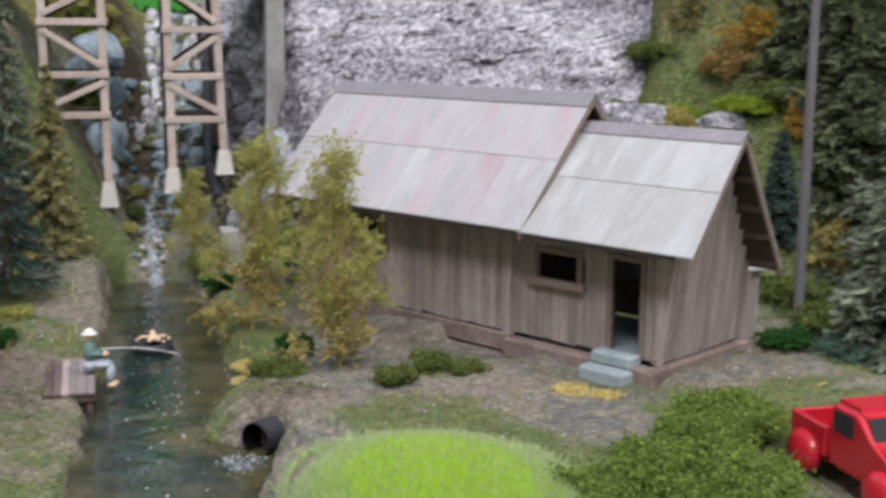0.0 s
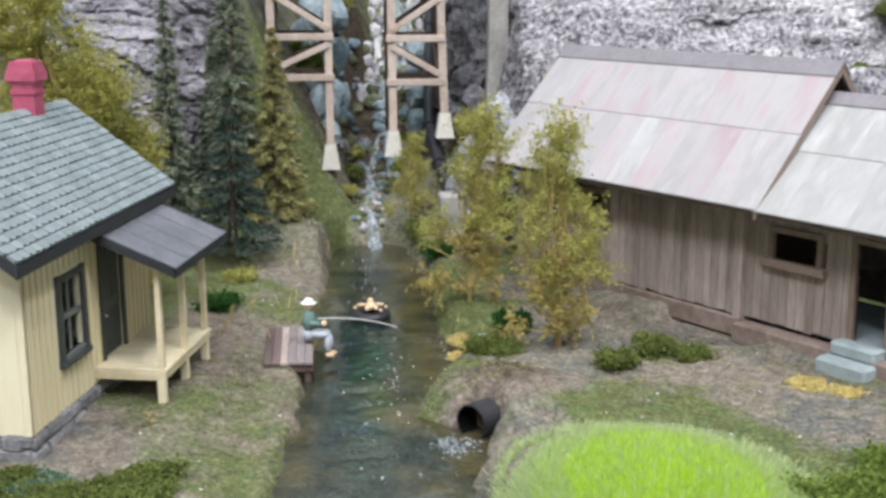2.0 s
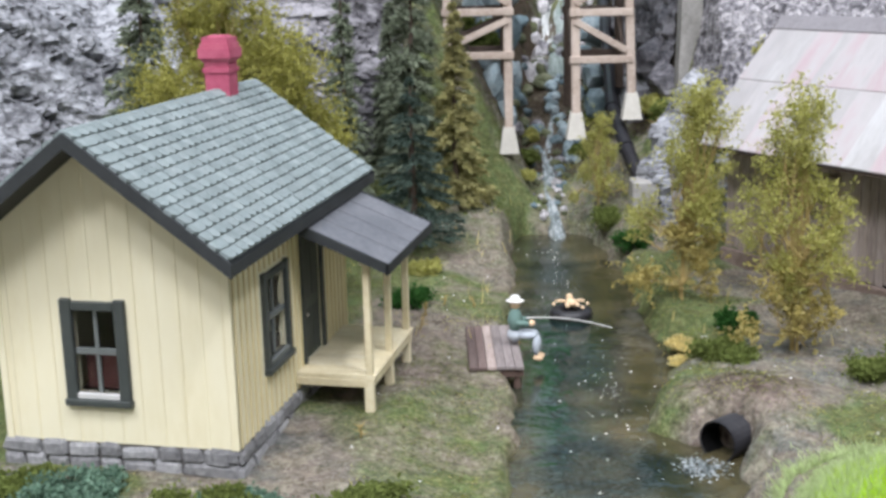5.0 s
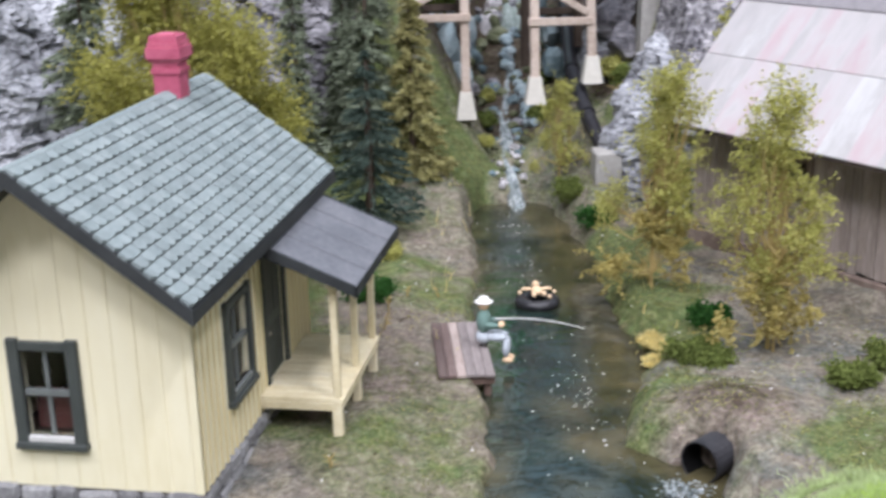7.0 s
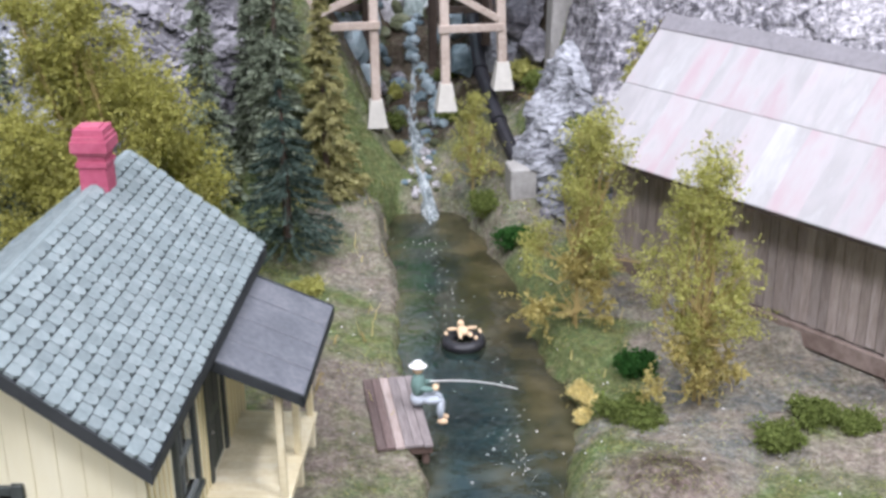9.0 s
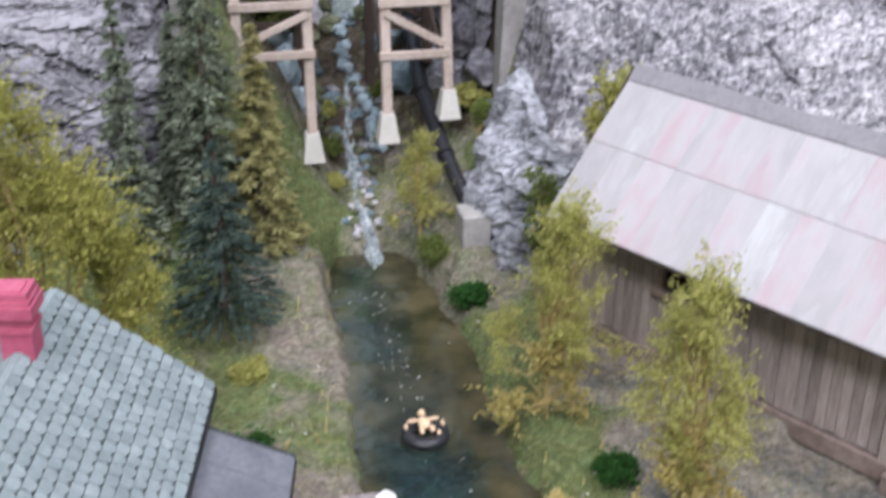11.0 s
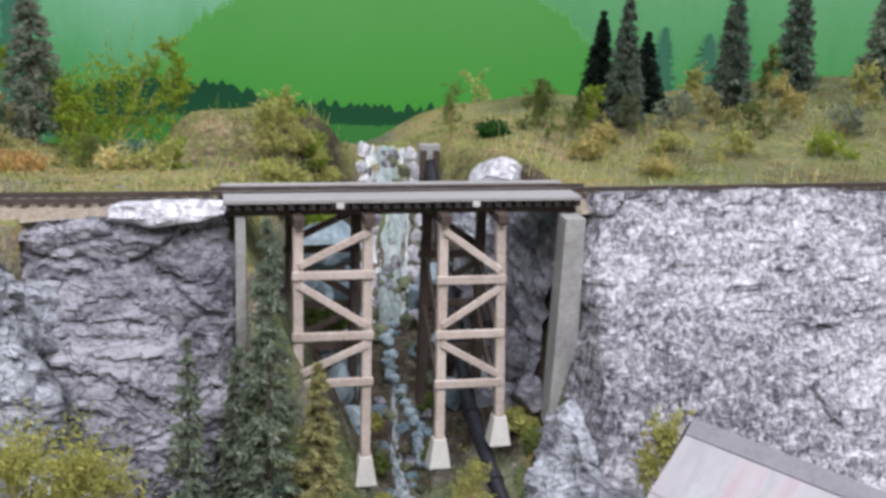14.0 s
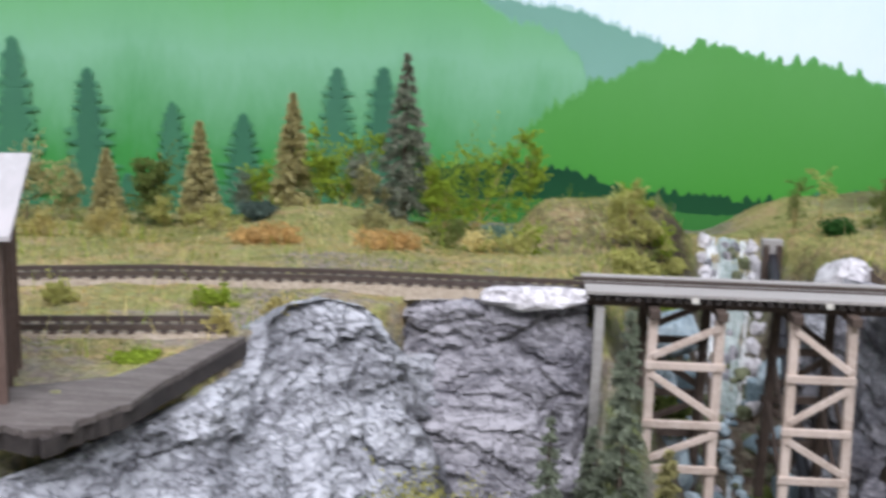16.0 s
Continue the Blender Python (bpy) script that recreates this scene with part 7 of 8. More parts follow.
part("corner_post", box(-0.09, -0.045, -0.295, -0.25, 1.92, 2.64), M_BEAM, DP)
for k in range(9):
    part("batten", box(-0.22 - k * 0.18, -0.20 - k * 0.18, -0.285, -0.27, 1.92, 2.64), M_BEAM, DP)
for k in range(4):
    part("batten", box(-0.075, -0.06, -0.18 + k * 0.13, -0.16 + k * 0.13, 1.92, 2.66 + k * 0.03), M_BEAM, DP)
part("roof", poly([(-0.345, 2.65), (0.345, 2.875), (0.345, 2.895), (-0.345, 2.67)], (-1.9, 0.0), "x"), M_TIN, DP, "pale tin roof")


# ---------------------------------------------------------------- trees in the valley
conifer("dark blue-green bottle-brush spruce on the mossy bank", 0.435, 6.05, 0.84, 0.29, L_BLUE, 1, z=0.21, whorls=9, arms=26, tufts=13, droop=0.22, needle=0.0145, bare=0.05, ragged=0.10, power=0.9, per=5, fuzz=0.6)
conifer("tan-olive foam spruce near the trestle foot", 0.665, 6.58, 1.12, 0.20, L_TAN, 2, whorls=14, arms=12, tufts=6, droop=0.35, needle=0.022, bare=0.05, ragged=0.45, power=0.75, per=11)
conifer("tall ragged grey-green pine before the bridge end", 0.43, 6.62, 1.82, 0.185, L_PINE, 3, whorls=20, arms=13, tufts=6, droop=0.40, needle=0.023, bare=0.04, ragged=0.35, power=0.72, per=9)
conifer("slender dull green pine against the cliff", 0.05, 6.50, 1.27, 0.145, L_PINE, 4, whorls=16, arms=11, tufts=5, droop=0.4, needle=0.022, bare=0.05, ragged=0.35, power=0.8, per=9)
conifer("dull grey-green pine behind the house", -0.79, 5.45, 1.42, 0.40, L_PINE, 5, whorls=19, arms=9, tufts=7, droop=0.35, needle=0.026, bare=0.05, ragged=0.5, power=0.7, per=10)
conifer("shaded grey-green pine at the cliff foot", 0.30, 6.85, 1.0, 0.16, L_PINE, 6, whorls=18, arms=7, tufts=4, droop=0.5, needle=0.03, ragged=0.45, per=9)


def sprays(rng, tall, reach, n, r, low=0.3, lean=0.0):
    """Many small uneven lobes on rising limbs, widest below the middle."""
    out = []
    for k in range(n):
        f = low + (1 - low) * (k + rng.uniform(0, 1)) / n
        a, w = rng.uniform(0, 2 * np.pi), reach * (1.05 - f) ** 0.6 * rng.uniform(0.15, 1.0)
        out.append((w * math.cos(a) + lean * f, w * math.sin(a) * 0.7, tall * f * rng.uniform(0.93, 1.03), r * rng.uniform(0.6, 1.25)))
    return out


rng = np.random.default_rng(321)
big = [(-0.22, 0, 1.38, 0.20), (-0.02, 0.05, 1.22, 0.20), (0.12, 0, 0.98, 0.22), (-0.27, -0.05, 1.02, 0.24), (0.0, -0.12, 0.82, 0.26), (0.28, 0.0, 0.68, 0.18), (-0.22, -0.15, 0.62, 0.24), (0.18, -0.1, 0.45, 0.20), (-0.30, 0.1, 0.72, 0.16), (-0.1, -0.2, 0.34, 0.24), (0.22, -0.15, 0.24, 0.2), (-0.28, -0.2, 0.3, 0.2)]
small = []
for l in big:
    for _ in range(6):
        d = rng.normal(size=3)
        d = d / np.linalg.norm(d) * l[3] * 0.85
        small.append((l[0] + d[0], l[1] + d[1] * 0.8, l[2] + d[2] * 0.8, l[3] * rng.uniform(0.28, 0.5)))
leafy_tree("large yellow-olive bushy tree behind the house", -0.25, 5.25, small, 120000, 0.0095, L_OLIVE_DEEP, 11, twig=M_TWIG, stem=0.014, sprigs=3)
leafy_tree("slim olive-gold leafy tree before the barn", 1.68, 5.06, sprays(rng, 0.96, 0.40, 44, 0.058, 0.30, 0.10), 12000, 0.0082, L_OLIVE, 12, twig=M_TWIG, stem=0.010, category="sapling", sprigs=3)
leafy_tree("taller olive-gold leafy tree before the barn", 1.99, 4.34, sprays(rng, 1.0, 0.36, 46, 0.055, 0.32, 0.0), 12500, 0.0082, L_OLIVE, 13, twig=M_TWIG, stem=0.010, category="sapling", sprigs=3)
leafy_tree("straw-gold twiggy shrub at the tree foot", 2.00, 4.30, sprays(rng, 0.40, 0.26, 16, 0.05, 0.2), 2400, 0.012, L_GOLD, 14, twig=M_TWIG, stem=0.006, category="shrub", sprigs=7)
leafy_tree("straw-gold twiggy shrub at the tree foot", 1.68, 5.02, sprays(rng, 0.34, 0.28, 16, 0.05, 0.2), 2200, 0.012, L_GOLD, 15, twig=M_TWIG, stem=0.006, category="shrub", sprigs=7)
leafy_tree("small olive-gold leafy tree beside the cascade", 1.50, 6.74, sprays(rng, 0.62, 0.24, 22, 0.05, 0.3), 3400, 0.009, L_OLIVE, 16, twig=M_TWIG, stem=0.009, category="sapling", sprigs=3)
leafy_tree("green leafy shrub among the pale rocks", 1.98, 6.10, sprays(rng, 0.60, 0.12, 12, 0.05, 0.2), 1600, 0.014, L_MID, 17, twig=M_TWIG, stem=0.008, category="shrub", sprigs=3)
leafy_tree("yellow-green shrub on the rock shelf", 2.36, 6.28, sprays(rng, 0.46, 0.18, 12, 0.055, 0.25), 1800, 0.014, L_OLIVE, 18, twig=M_TWIG, stem=0.008, category="shrub", z=0.66, sprigs=3)

for i, (x, y, w, tl, mt, lb) in enumerate((
        (1.535, 6.52, 0.10, 0.14, L_MID, "rounded mid-green bush on the bank"), (1.60, 6.05, 0.12, 0.12, L_DEEP, "deep green bush by the water"), (1.835, 4.60, 0.11, 0.10, L_DEEP, "deep green foam bush under the trees"),
        (1.68, 4.28, 0.12, 0.085, L_MID, "mid-green foam bush on bare soil"), (1.76, 4.17, 0.09, 0.075, L_MID, "mid-green foam bush on bare soil"), (1.615, 4.50, 0.12, 0.018, L_STRAW, "pale straw tuft on bare soil"), (1.58, 4.36, 0.07, 0.016, L_STRAW, "pale straw tuft on bare soil"),
        (2.17, 3.93, 0.12, 0.085, L_MID, "mid-green foam bush on bare soil"), (2.37, 4.05, 0.11, 0.085, L_MID, "mid-green foam bush on bare soil"), (2.50, 3.99, 0.09, 0.06, L_MID, "mid-green foam bush on bare soil"),
        (2.86, 3.60, 0.09, 0.02, L_STRAW, "bright straw-yellow tuft on the yard"), (2.97, 3.50, 0.05, 0.02, L_STRAW, "bright straw-yellow tuft on the yard"),
        (0.85, 7.9, 0.22, 0.3, L_MID, "green foam bush on the gorge side"), (0.65, 8.5, 0.3, 0.35, L_OLIVE, "olive foam bush on the gorge side"), (0.9, 8.8, 0.22, 0.3, L_LIME, "lime foam bush on the gorge side"), (1.0, 9.25, 0.14, 0.16, L_OLIVE, "olive foam bush on the gorge side"), (0.78, 9.0, 0.14, 0.12, L_OLIVE, "olive foam bush on the gorge side"),
        (1.13, 7.55, 0.08, 0.09, L_MID, "green foam clump among the cascade stones"), (1.50, 7.62, 0.08, 0.10, L_MID, "green foam clump among the cascade stones"), (1.16, 8.0, 0.08, 0.09, L_OLIVE, "olive foam clump among the cascade stones"), (1.55, 8.05, 0.08, 0.08, L_MID, "green foam clump among the cascade stones"), (1.10, 7.22, 0.07, 0.06, L_OLIVE, "olive foam clump among the cascade stones"),
        (1.95, 7.05, 0.10, 0.18, L_MID, "green foam bush behind the trestle"), (1.92, 7.3, 0.10, 0.15, L_OLIVE, "olive foam bush behind the trestle"),
        (0.50, 5.62, 0.10, 0.07, L_OLIVE, "olive weeds under the spruce"), (0.44, 5.0, 0.12, 0.10, L_DEEP, "deep green bush behind the porch"))):
    bush(lb, x, y, w, tl, mt, 300 + i, n=int(1500 + 26000 * w * w + 3600 * tl), leaf=0.0115 if y < 7.3 else 0.018, lumps=18, clump=60, tight=0.018)
for i, (x, y, w, tl, mt) in enumerate(((0.18, 2.78, 0.22, 0.07, L_MID), (-0.12, 2.88, 0.24, 0.06, L_MID), (0.38, 2.90, 0.16, 0.06, L_MID), (-0.45, 3.0, 0.24, 0.06, L_TEAL), (-0.75, 3.05, 0.22, 0.06, L_MID), (0.02, 2.95, 0.20, 0.055, L_TEAL), (0.28, 2.62, 0.25, 0.08, L_MID))):
    bush("mixed green foam hedge along the house front", x, y, w, tl, mt, 400 + i, n=5200, leaf=0.0115, group="hedge before the house", lumps=20, clump=45, tight=0.018)
for i, (x, y, w, tl) in enumerate(((2.62, 2.42, 0.30, 0.15), (2.92, 2.62, 0.28, 0.17), (3.16, 2.86, 0.26, 0.17), (2.95, 2.30, 0.30, 0.18), (3.30, 3.05, 0.22, 0.14))):
    bush("low olive-green juniper mat on the slope", x, y, w, tl, L_JUNIPER, 420 + i, n=15000, leaf=0.0115, group="junipers by the truck", lumps=18, clump=260, tight=0.033)

# ---------------------------------------------------------------- lime grass mound
GM = thing("grass_mound", "bright lime static-grass mound with frosted rim", "grass mound", 2.0, 2.60, 0.05)
mx, my, mz = 0.49, 0.62, 0.15
X, Y, F = grid(np.linspace(-1, 1, 60), np.linspace(-1, 1, 60))
r2 = X**2 + Y**2
Z = mz * np.sqrt(np.clip(1 - r2, 0, 1)) - 0.10 * (r2 > 1) + 0.012 * fbm(X * 5, Y * 5, 3)
part("soil", raw("soil", np.stack([X * mx * 0.97, Y * my * 0.97, Z - 0.004], 1), F, L_GRASSTIP, True), None, GM, "green fibre base")
rng = np.random.default_rng(77)


def blades(n, rim, tall, most=1.0):
    a, r = rng.uniform(0, 2 * np.pi, n), np.sqrt(rng.uniform(rim**2, most**2, n)) + (rng.exponential(0.035, n) if rim else 0)
    x, y = r * np.cos(a) * mx, r * np.sin(a) * my
    z = mz * np.sqrt(np.clip(1 - r * r, 0, 1)) + (np.where(r > 0.99, height(2.0 + x, 2.60 + y) - 0.05, 0) if rim else 0)
    p = np.stack([x, y, z], 1)
    up = np.stack([x / mx**2, y / my**2, z / mz**2 + 0.6], 1)
    up = up / np.linalg.norm(up, axis=1, keepdims=True) + rng.normal(size=(n, 3)) * 0.35
    s = np.cross(up, rng.normal(size=(n, 3)))
    s = s / np.linalg.norm(s, axis=1, keepdims=True) * 0.0017
    return np.stack([p - s, p + s, p + up * tall * rng.uniform(0.6, 1.3, (n, 1))], 1).reshape(-1, 3)


for n, rim, tall, m_, nm, most in ((56000, 0.0, 0.017, L_GRASS, "lime grass fibres", 0.82), (24000, 0.001, 0.025, L_GRASSTIP, "pale frosted grass fibres", 1.0), (46000, 0.60, 0.024, L_GRASSTIP, "pale frosted grass fibres at the rim", 1.0)):
    v = blades(n, rim, tall, most)
    tagged(part("fibre_coat", raw("fibre_coat", v, np.arange(len(v)).reshape(-1, 3), m_), None, GM, nm), kind="stuff")

# ---------------------------------------------------------------- hillside to the east
conifer("dark teal spruce behind the shed", 4.76, 5.2, 0.80, 0.15, L_BLUE, 500, whorls=16, arms=14, tufts=7, droop=0.35, needle=0.03, bare=0.05, ragged=0.2, power=0.75, z=0.25)
for i, (x, y, tl, w, mt) in enumerate(((5.25, 6.9, 0.55, 0.34, L_SLOPE), (5.35, 5.95, 0.85, 0.36, L_SLOPE), (5.2, 5.15, 0.75, 0.30, L_SLOPE), (5.45, 6.5, 0.75, 0.34, L_SLOPE), (5.75, 6.2, 1.0, 0.40, L_SLOPE), (5.35, 5.5, 1.15, 0.42, L_SLOPE), (5.75, 5.2, 1.2, 0.45, L_SLOPE), (5.25, 4.75, 1.0, 0.40, L_PINE), (5.05, 6.95, 0.6, 0.32, L_SLOPE), (5.6, 7.1, 0.9, 0.4, L_SLOPE), (6.0, 6.8, 1.1, 0.45, L_SLOPE), (4.95, 4.25, 0.95, 0.36, L_PINE), (6.1, 5.8, 1.2, 0.45, L_SLOPE), (4.5, 3.75, 0.8, 0.3, L_PINE))):
    conifer("dull teal-olive ragged pine on the wooded slope", x, y, tl, w, mt, 501 + i, whorls=16, arms=10, tufts=8, droop=0.3, needle=0.05, bare=0.08, ragged=0.55, power=0.55, group="pines on the slope")
for i, (x, y, w, tl, mt, lb) in enumerate(((4.98, 6.25, 0.24, 0.10, L_ORANGE, "rusty orange autumn shrub on the slope"), (5.16, 6.30, 0.2, 0.12, L_RUSTY, "yellow-orange autumn shrub on the slope"), (5.04, 5.5, 0.10, 0.10, L_RUSTY, "yellow-orange shrub on the slope"), (4.62, 6.3, 0.2, 0.07, L_LIME, "bright green foam on the slope"), (4.62, 6.7, 0.2, 0.10, L_MID, "green foam on the slope"), (4.85, 6.9, 0.24, 0.12, L_MID, "green foam on the slope"),
                                           (4.95, 5.85, 0.22, 0.08, L_LIME, "bright green foam on the slope"), (5.1, 5.7, 0.2, 0.14, L_MID, "green foam on the slope"), (5.2, 5.2, 0.2, 0.2, L_MID, "green foam on the slope"), (4.05, 6.05, 0.22, 0.06, L_MID, "green foam on the rock ledge"), (4.5, 6.05, 0.16, 0.08, L_GOLD, "straw weeds on the rock ledge"),
                                           (4.95, 4.9, 0.2, 0.14, L_GOLD, "straw shrub on the slope"), (4.72, 4.55, 0.2, 0.14, L_MID, "green foam bush at the slope foot"), (4.4, 4.1, 0.2, 0.14, L_MID, "green foam bush at the slope foot"), (4.15, 4.0, 0.14, 0.08, L_DEEP, "dark green bush at the slope foot"), (4.7, 4.1, 0.25, 0.2, L_MID, "green foam bush at the slope foot"),
                                           (4.35, 3.8, 0.16, 0.08, L_TEAL, "grey-green bush at the slope foot"), (4.55, 4.75, 0.16, 0.12, L_MID, "green foam bush at the slope foot"), (4.85, 6.6, 0.2, 0.16, L_TAN, "tan brush on the slope"), (5.0, 6.75, 0.2, 0.2, L_MID, "green foam on the slope top"))):
    if mt in (L_ORANGE, L_RUSTY, L_GOLD, L_TAN):
        leafy_tree(lb, x, y, sprays(rng, tl * 2.2, w * 1.1, 18, 0.045, 0.15), 2600, 0.014, mt, 520 + i, twig=M_TWIG, stem=0.006, category="shrub", sprigs=4)
    else:
        bush(lb, x, y, w * 1.1, tl * 1.3, mt, 520 + i, n=5200, leaf=0.014, lumps=22, clump=40, tight=0.024)

# ---------------------------------------------------------------- plateau
for i, (x, y, tl, w, mt, lb) in enumerate(((-0.95, 10.0, 1.30, 0.26, L_SAGE, "tall grey-brown spruce on the plateau"), (-1.82, 10.0, 0.92, 0.19, L_RUST, "rusty tan spruce on the plateau"), (-2.50, 9.8, 0.80, 0.16, L_RUST, "rusty tan spruce on the plateau"), (-3.22, 9.8, 0.60, 0.14, L_RUST, "small rusty spruce on the plateau"),
                                           (3.26, 10.1, 0.80, 0.15, L_DARK, "black-green spruce on the hillside"), (3.31, 9.7, 0.99, 0.15, L_FIR, "grey-green spruce on the hillside"), (3.64, 10.1, 0.64, 0.16, L_DARK, "black-green spruce on the hillside"), (4.22, 9.8, 1.08, 0.16, L_FIR, "grey-green spruce on the hillside"), (4.80, 9.9, 1.2, 0.17, L_FIR, "grey-green spruce on the hillside"), (5.4, 9.6, 1.2, 0.2, L_PINE, "olive pine on the hillside"))):
    conifer(lb, x, y, tl, w * 1.18, mt, 600 + i, whorls=16, arms=17, tufts=7, droop=0.30, needle=0.024, bare=0.07, ragged=0.22, power=1.0, per=6, group="spruces on the plateau")
leafy_tree("open lime-green sapling on the plateau edge", -0.45, 9.9, [(-0.25, 0, 0.42, 0.14), (0.05, 0, 0.55, 0.14), (0.28, 0, 0.62, 0.10), (0.42, 0, 0.48, 0.10), (0.1, 0, 0.3, 0.2), (-0.1, 0, 0.2, 0.2), (0.3, 0, 0.25, 0.15), (0.40, 0, 0.78, 0.06)], 4200, 0.016, L_LIME, 621, twig=M_TWIG, stem=0.012, category="sapling")
leafy_tree("sparse lime sapling beside tan brush", -1.45, 10.0, [(-0.12, 0, 0.38, 0.12), (0.1, 0, 0.5, 0.08), (0.28, 0, 0.5, 0.08), (0.0, 0, 0.22, 0.18), (-0.2, 0, 0.6, 0.06), (0.2, 0, 0.3, 0.1)], 2600, 0.016, L_LIME, 622, twig=M_TWIG, stem=0.012, category="sapling")
leafy_tree("olive-lime shrub at the backdrop foot", -2.88, 9.9, [(0, 0, 0.3, 0.12), (0.03, 0, 0.45, 0.08), (0.0, 0, 0.15, 0.14)], 2200, 0.018, L_MID, 623, stem=0.01, category="shrub")
leafy_tree("pinkish-tan autumn shrub at the backdrop foot", -3.85, 9.8, [(0, 0, 0.35, 0.15), (0.2, 0, 0.3, 0.12), (-0.2, 0, 0.3, 0.16)], 2600, 0.018, L_RUST, 624, stem=0.01, category="shrub")
leafy_tree("olive sapling with a flat top", 2.22, 9.9, [(0, 0, 0.38, 0.10), (0.05, 0, 0.30, 0.05)], 110, 0.018, L_OLIVE, 625, twig=M_TWIG, stem=0.007, category="sapling")
for i, (x, y, tl, w, mt, n_) in enumerate(((-3.55, 9.95, 0.42, 0.16, L_RUST, 700), (-3.0, 10.0, 0.50, 0.10, L_MID, 700), (-2.2, 10.0, 0.30, 0.14, L_PINE, 700), (-2.05, 9.9, 0.34, 0.10, L_LIME, 500), (-1.6, 9.95, 0.42, 0.14, L_LIME, 800), (-1.28, 9.9, 0.40, 0.16, L_SAGE, 1000), (-0.72, 9.8, 0.45, 0.16, L_LIME, 900), (0.0, 9.9, 0.62, 0.16, L_LIME, 700), (-4.2, 9.8, 0.5, 0.2, L_MID, 900), (2.05, 9.95, 0.42, 0.06, L_MID, 160), (2.75, 9.9, 0.36, 0.12, L_MID, 500), (3.05, 9.6, 0.3, 0.08, L_LIME, 250), (3.9, 9.7, 0.4, 0.12, L_OLIVE, 500), (4.5, 9.7, 0.42, 0.14, L_MID, 600), (0.60, 9.0, 0.34, 0.14, L_OLIVE, 480), (0.85, 8.95, 0.34, 0.14, L_MID, 420), (0.72, 9.3, 0.34, 0.12, L_OLIVE, 420), (0.95, 9.2, 0.30, 0.12, L_LIME, 380), (1.12, 9.3, 0.28, 0.10, L_OLIVE, 300))):
    leafy_tree("wispy twiggy shrub before the painted backdrop", x, y, sprays(rng, tl, w, 9, 0.05, 0.3), n_ * 2, 0.013, mt, 660 + i, twig=M_TWIG, stem=0.006, category="shrub", sprigs=3, group="shrubs before the backdrop")
for i, (x, y, w, tl, mt, lb) in enumerate(((-2.0, 9.45, 0.16, 0.14, L_BLUE, "dark teal bush on the mound"), (-0.17, 8.98, 0.20, 0.20, L_TEAL, "pale teal bush on the bank"), (-0.01, 8.72, 0.12, 0.14, L_LIME, "lime bush by the gorge edge"), (-1.22, 9.75, 0.22, 0.26, L_TAN, "tan-olive rounded bush under the spruce"),
                                           (-2.75, 9.7, 0.18, 0.18, L_OLIVE, "olive rounded bush before the backdrop"), (-1.75, 8.55, 0.30, 0.13, L_BRUSH, "rusty orange brush heap by the track"), (-0.95, 8.55, 0.32, 0.13, L_BRUSH, "rusty orange brush heap by the track"), (-0.35, 8.75, 0.20, 0.09, L_STRAW, "straw-gold brush heap by the track"), (-3.3, 8.6, 0.25, 0.10, L_GOLD, "straw brush by the track"),
                                           (-4.0, 9.2, 0.3, 0.25, L_OLIVE, "olive brush by the backdrop"), (2.66, 9.8, 0.16, 0.26, L_MID, "green bush on the hillside"), (2.32, 9.75, 0.14, 0.13, L_DEEP, "dark green bush on the hillside"), (-0.62, 9.6, 0.22, 0.30, L_LIME, "lime brush under the spruce"), (0.80, 9.10, 0.25, 0.16, L_OLIVE, "dull olive brush over the brown bank"), (0.75, 9.55, 0.25, 0.08, L_LIME, "lime brush over the gorge"),
                                           (3.6, 9.3, 0.3, 0.2, L_PINE, "dull green brush on the hillside"), (4.1, 9.1, 0.3, 0.2, L_MID, "green brush on the hillside"), (2.9, 9.5, 0.25, 0.2, L_MID, "green brush on the hillside"), (4.7, 8.9, 0.3, 0.2, L_PINE, "dull green brush on the hillside"), (3.3, 9.5, 0.2, 0.18, L_SLOPE, "teal-olive brush on the hillside"), (-0.5, 9.1, 0.3, 0.16, L_MID, "green brush on the plateau"), (-1.1, 9.2, 0.3, 0.12, L_TAN, "tan-olive brush on the plateau"), (-0.1, 8.5, 0.3, 0.10, L_OLIVE, "olive brush by the track"), (-2.3, 9.3, 0.3, 0.12, L_OLIVE, "olive brush on the plateau"), (-3.0, 9.2, 0.3, 0.14, L_GOLD, "straw brush on the plateau"), (3.95, 9.5, 0.25, 0.2, L_TAN, "tan-olive brush on the hillside"), (4.45, 9.4, 0.25, 0.22, L_GOLD, "straw brush on the hillside"), (3.0, 9.2, 0.16, 0.12, L_GOLD, "straw brush on the hillside"), (3.35, 8.9, 0.2, 0.12, L_OLIVE, "olive brush on the hillside"), (2.75, 8.8, 0.16, 0.12, L_GOLD, "straw brush on the hillside"),
                                           (3.8, 8.7, 0.22, 0.12, L_OLIVE, "olive brush on the hillside"), (4.4, 8.6, 0.25, 0.12, L_LIME, "lime brush by the track"), (3.1, 8.4, 0.16, 0.08, L_GOLD, "straw brush by the track"), (5.0, 9.2, 0.3, 0.3, L_OLIVE, "olive brush on the hillside"), (-2.55, 6.9, 0.12, 0.05, L_OLIVE, "olive weeds between the tracks"), (-1.75, 6.9, 0.14, 0.05, L_LIME, "lime weeds between the tracks"), (-1.35, 6.75, 0.12, 0.06, L_GOLD, "straw weeds between the tracks"),
                                           (-1.6, 6.45, 0.10, 0.05, L_GOLD, "straw weeds over the siding end"), (-1.9, 6.05, 0.08, 0.03, L_LIME, "lime weeds on the plank bank"))):
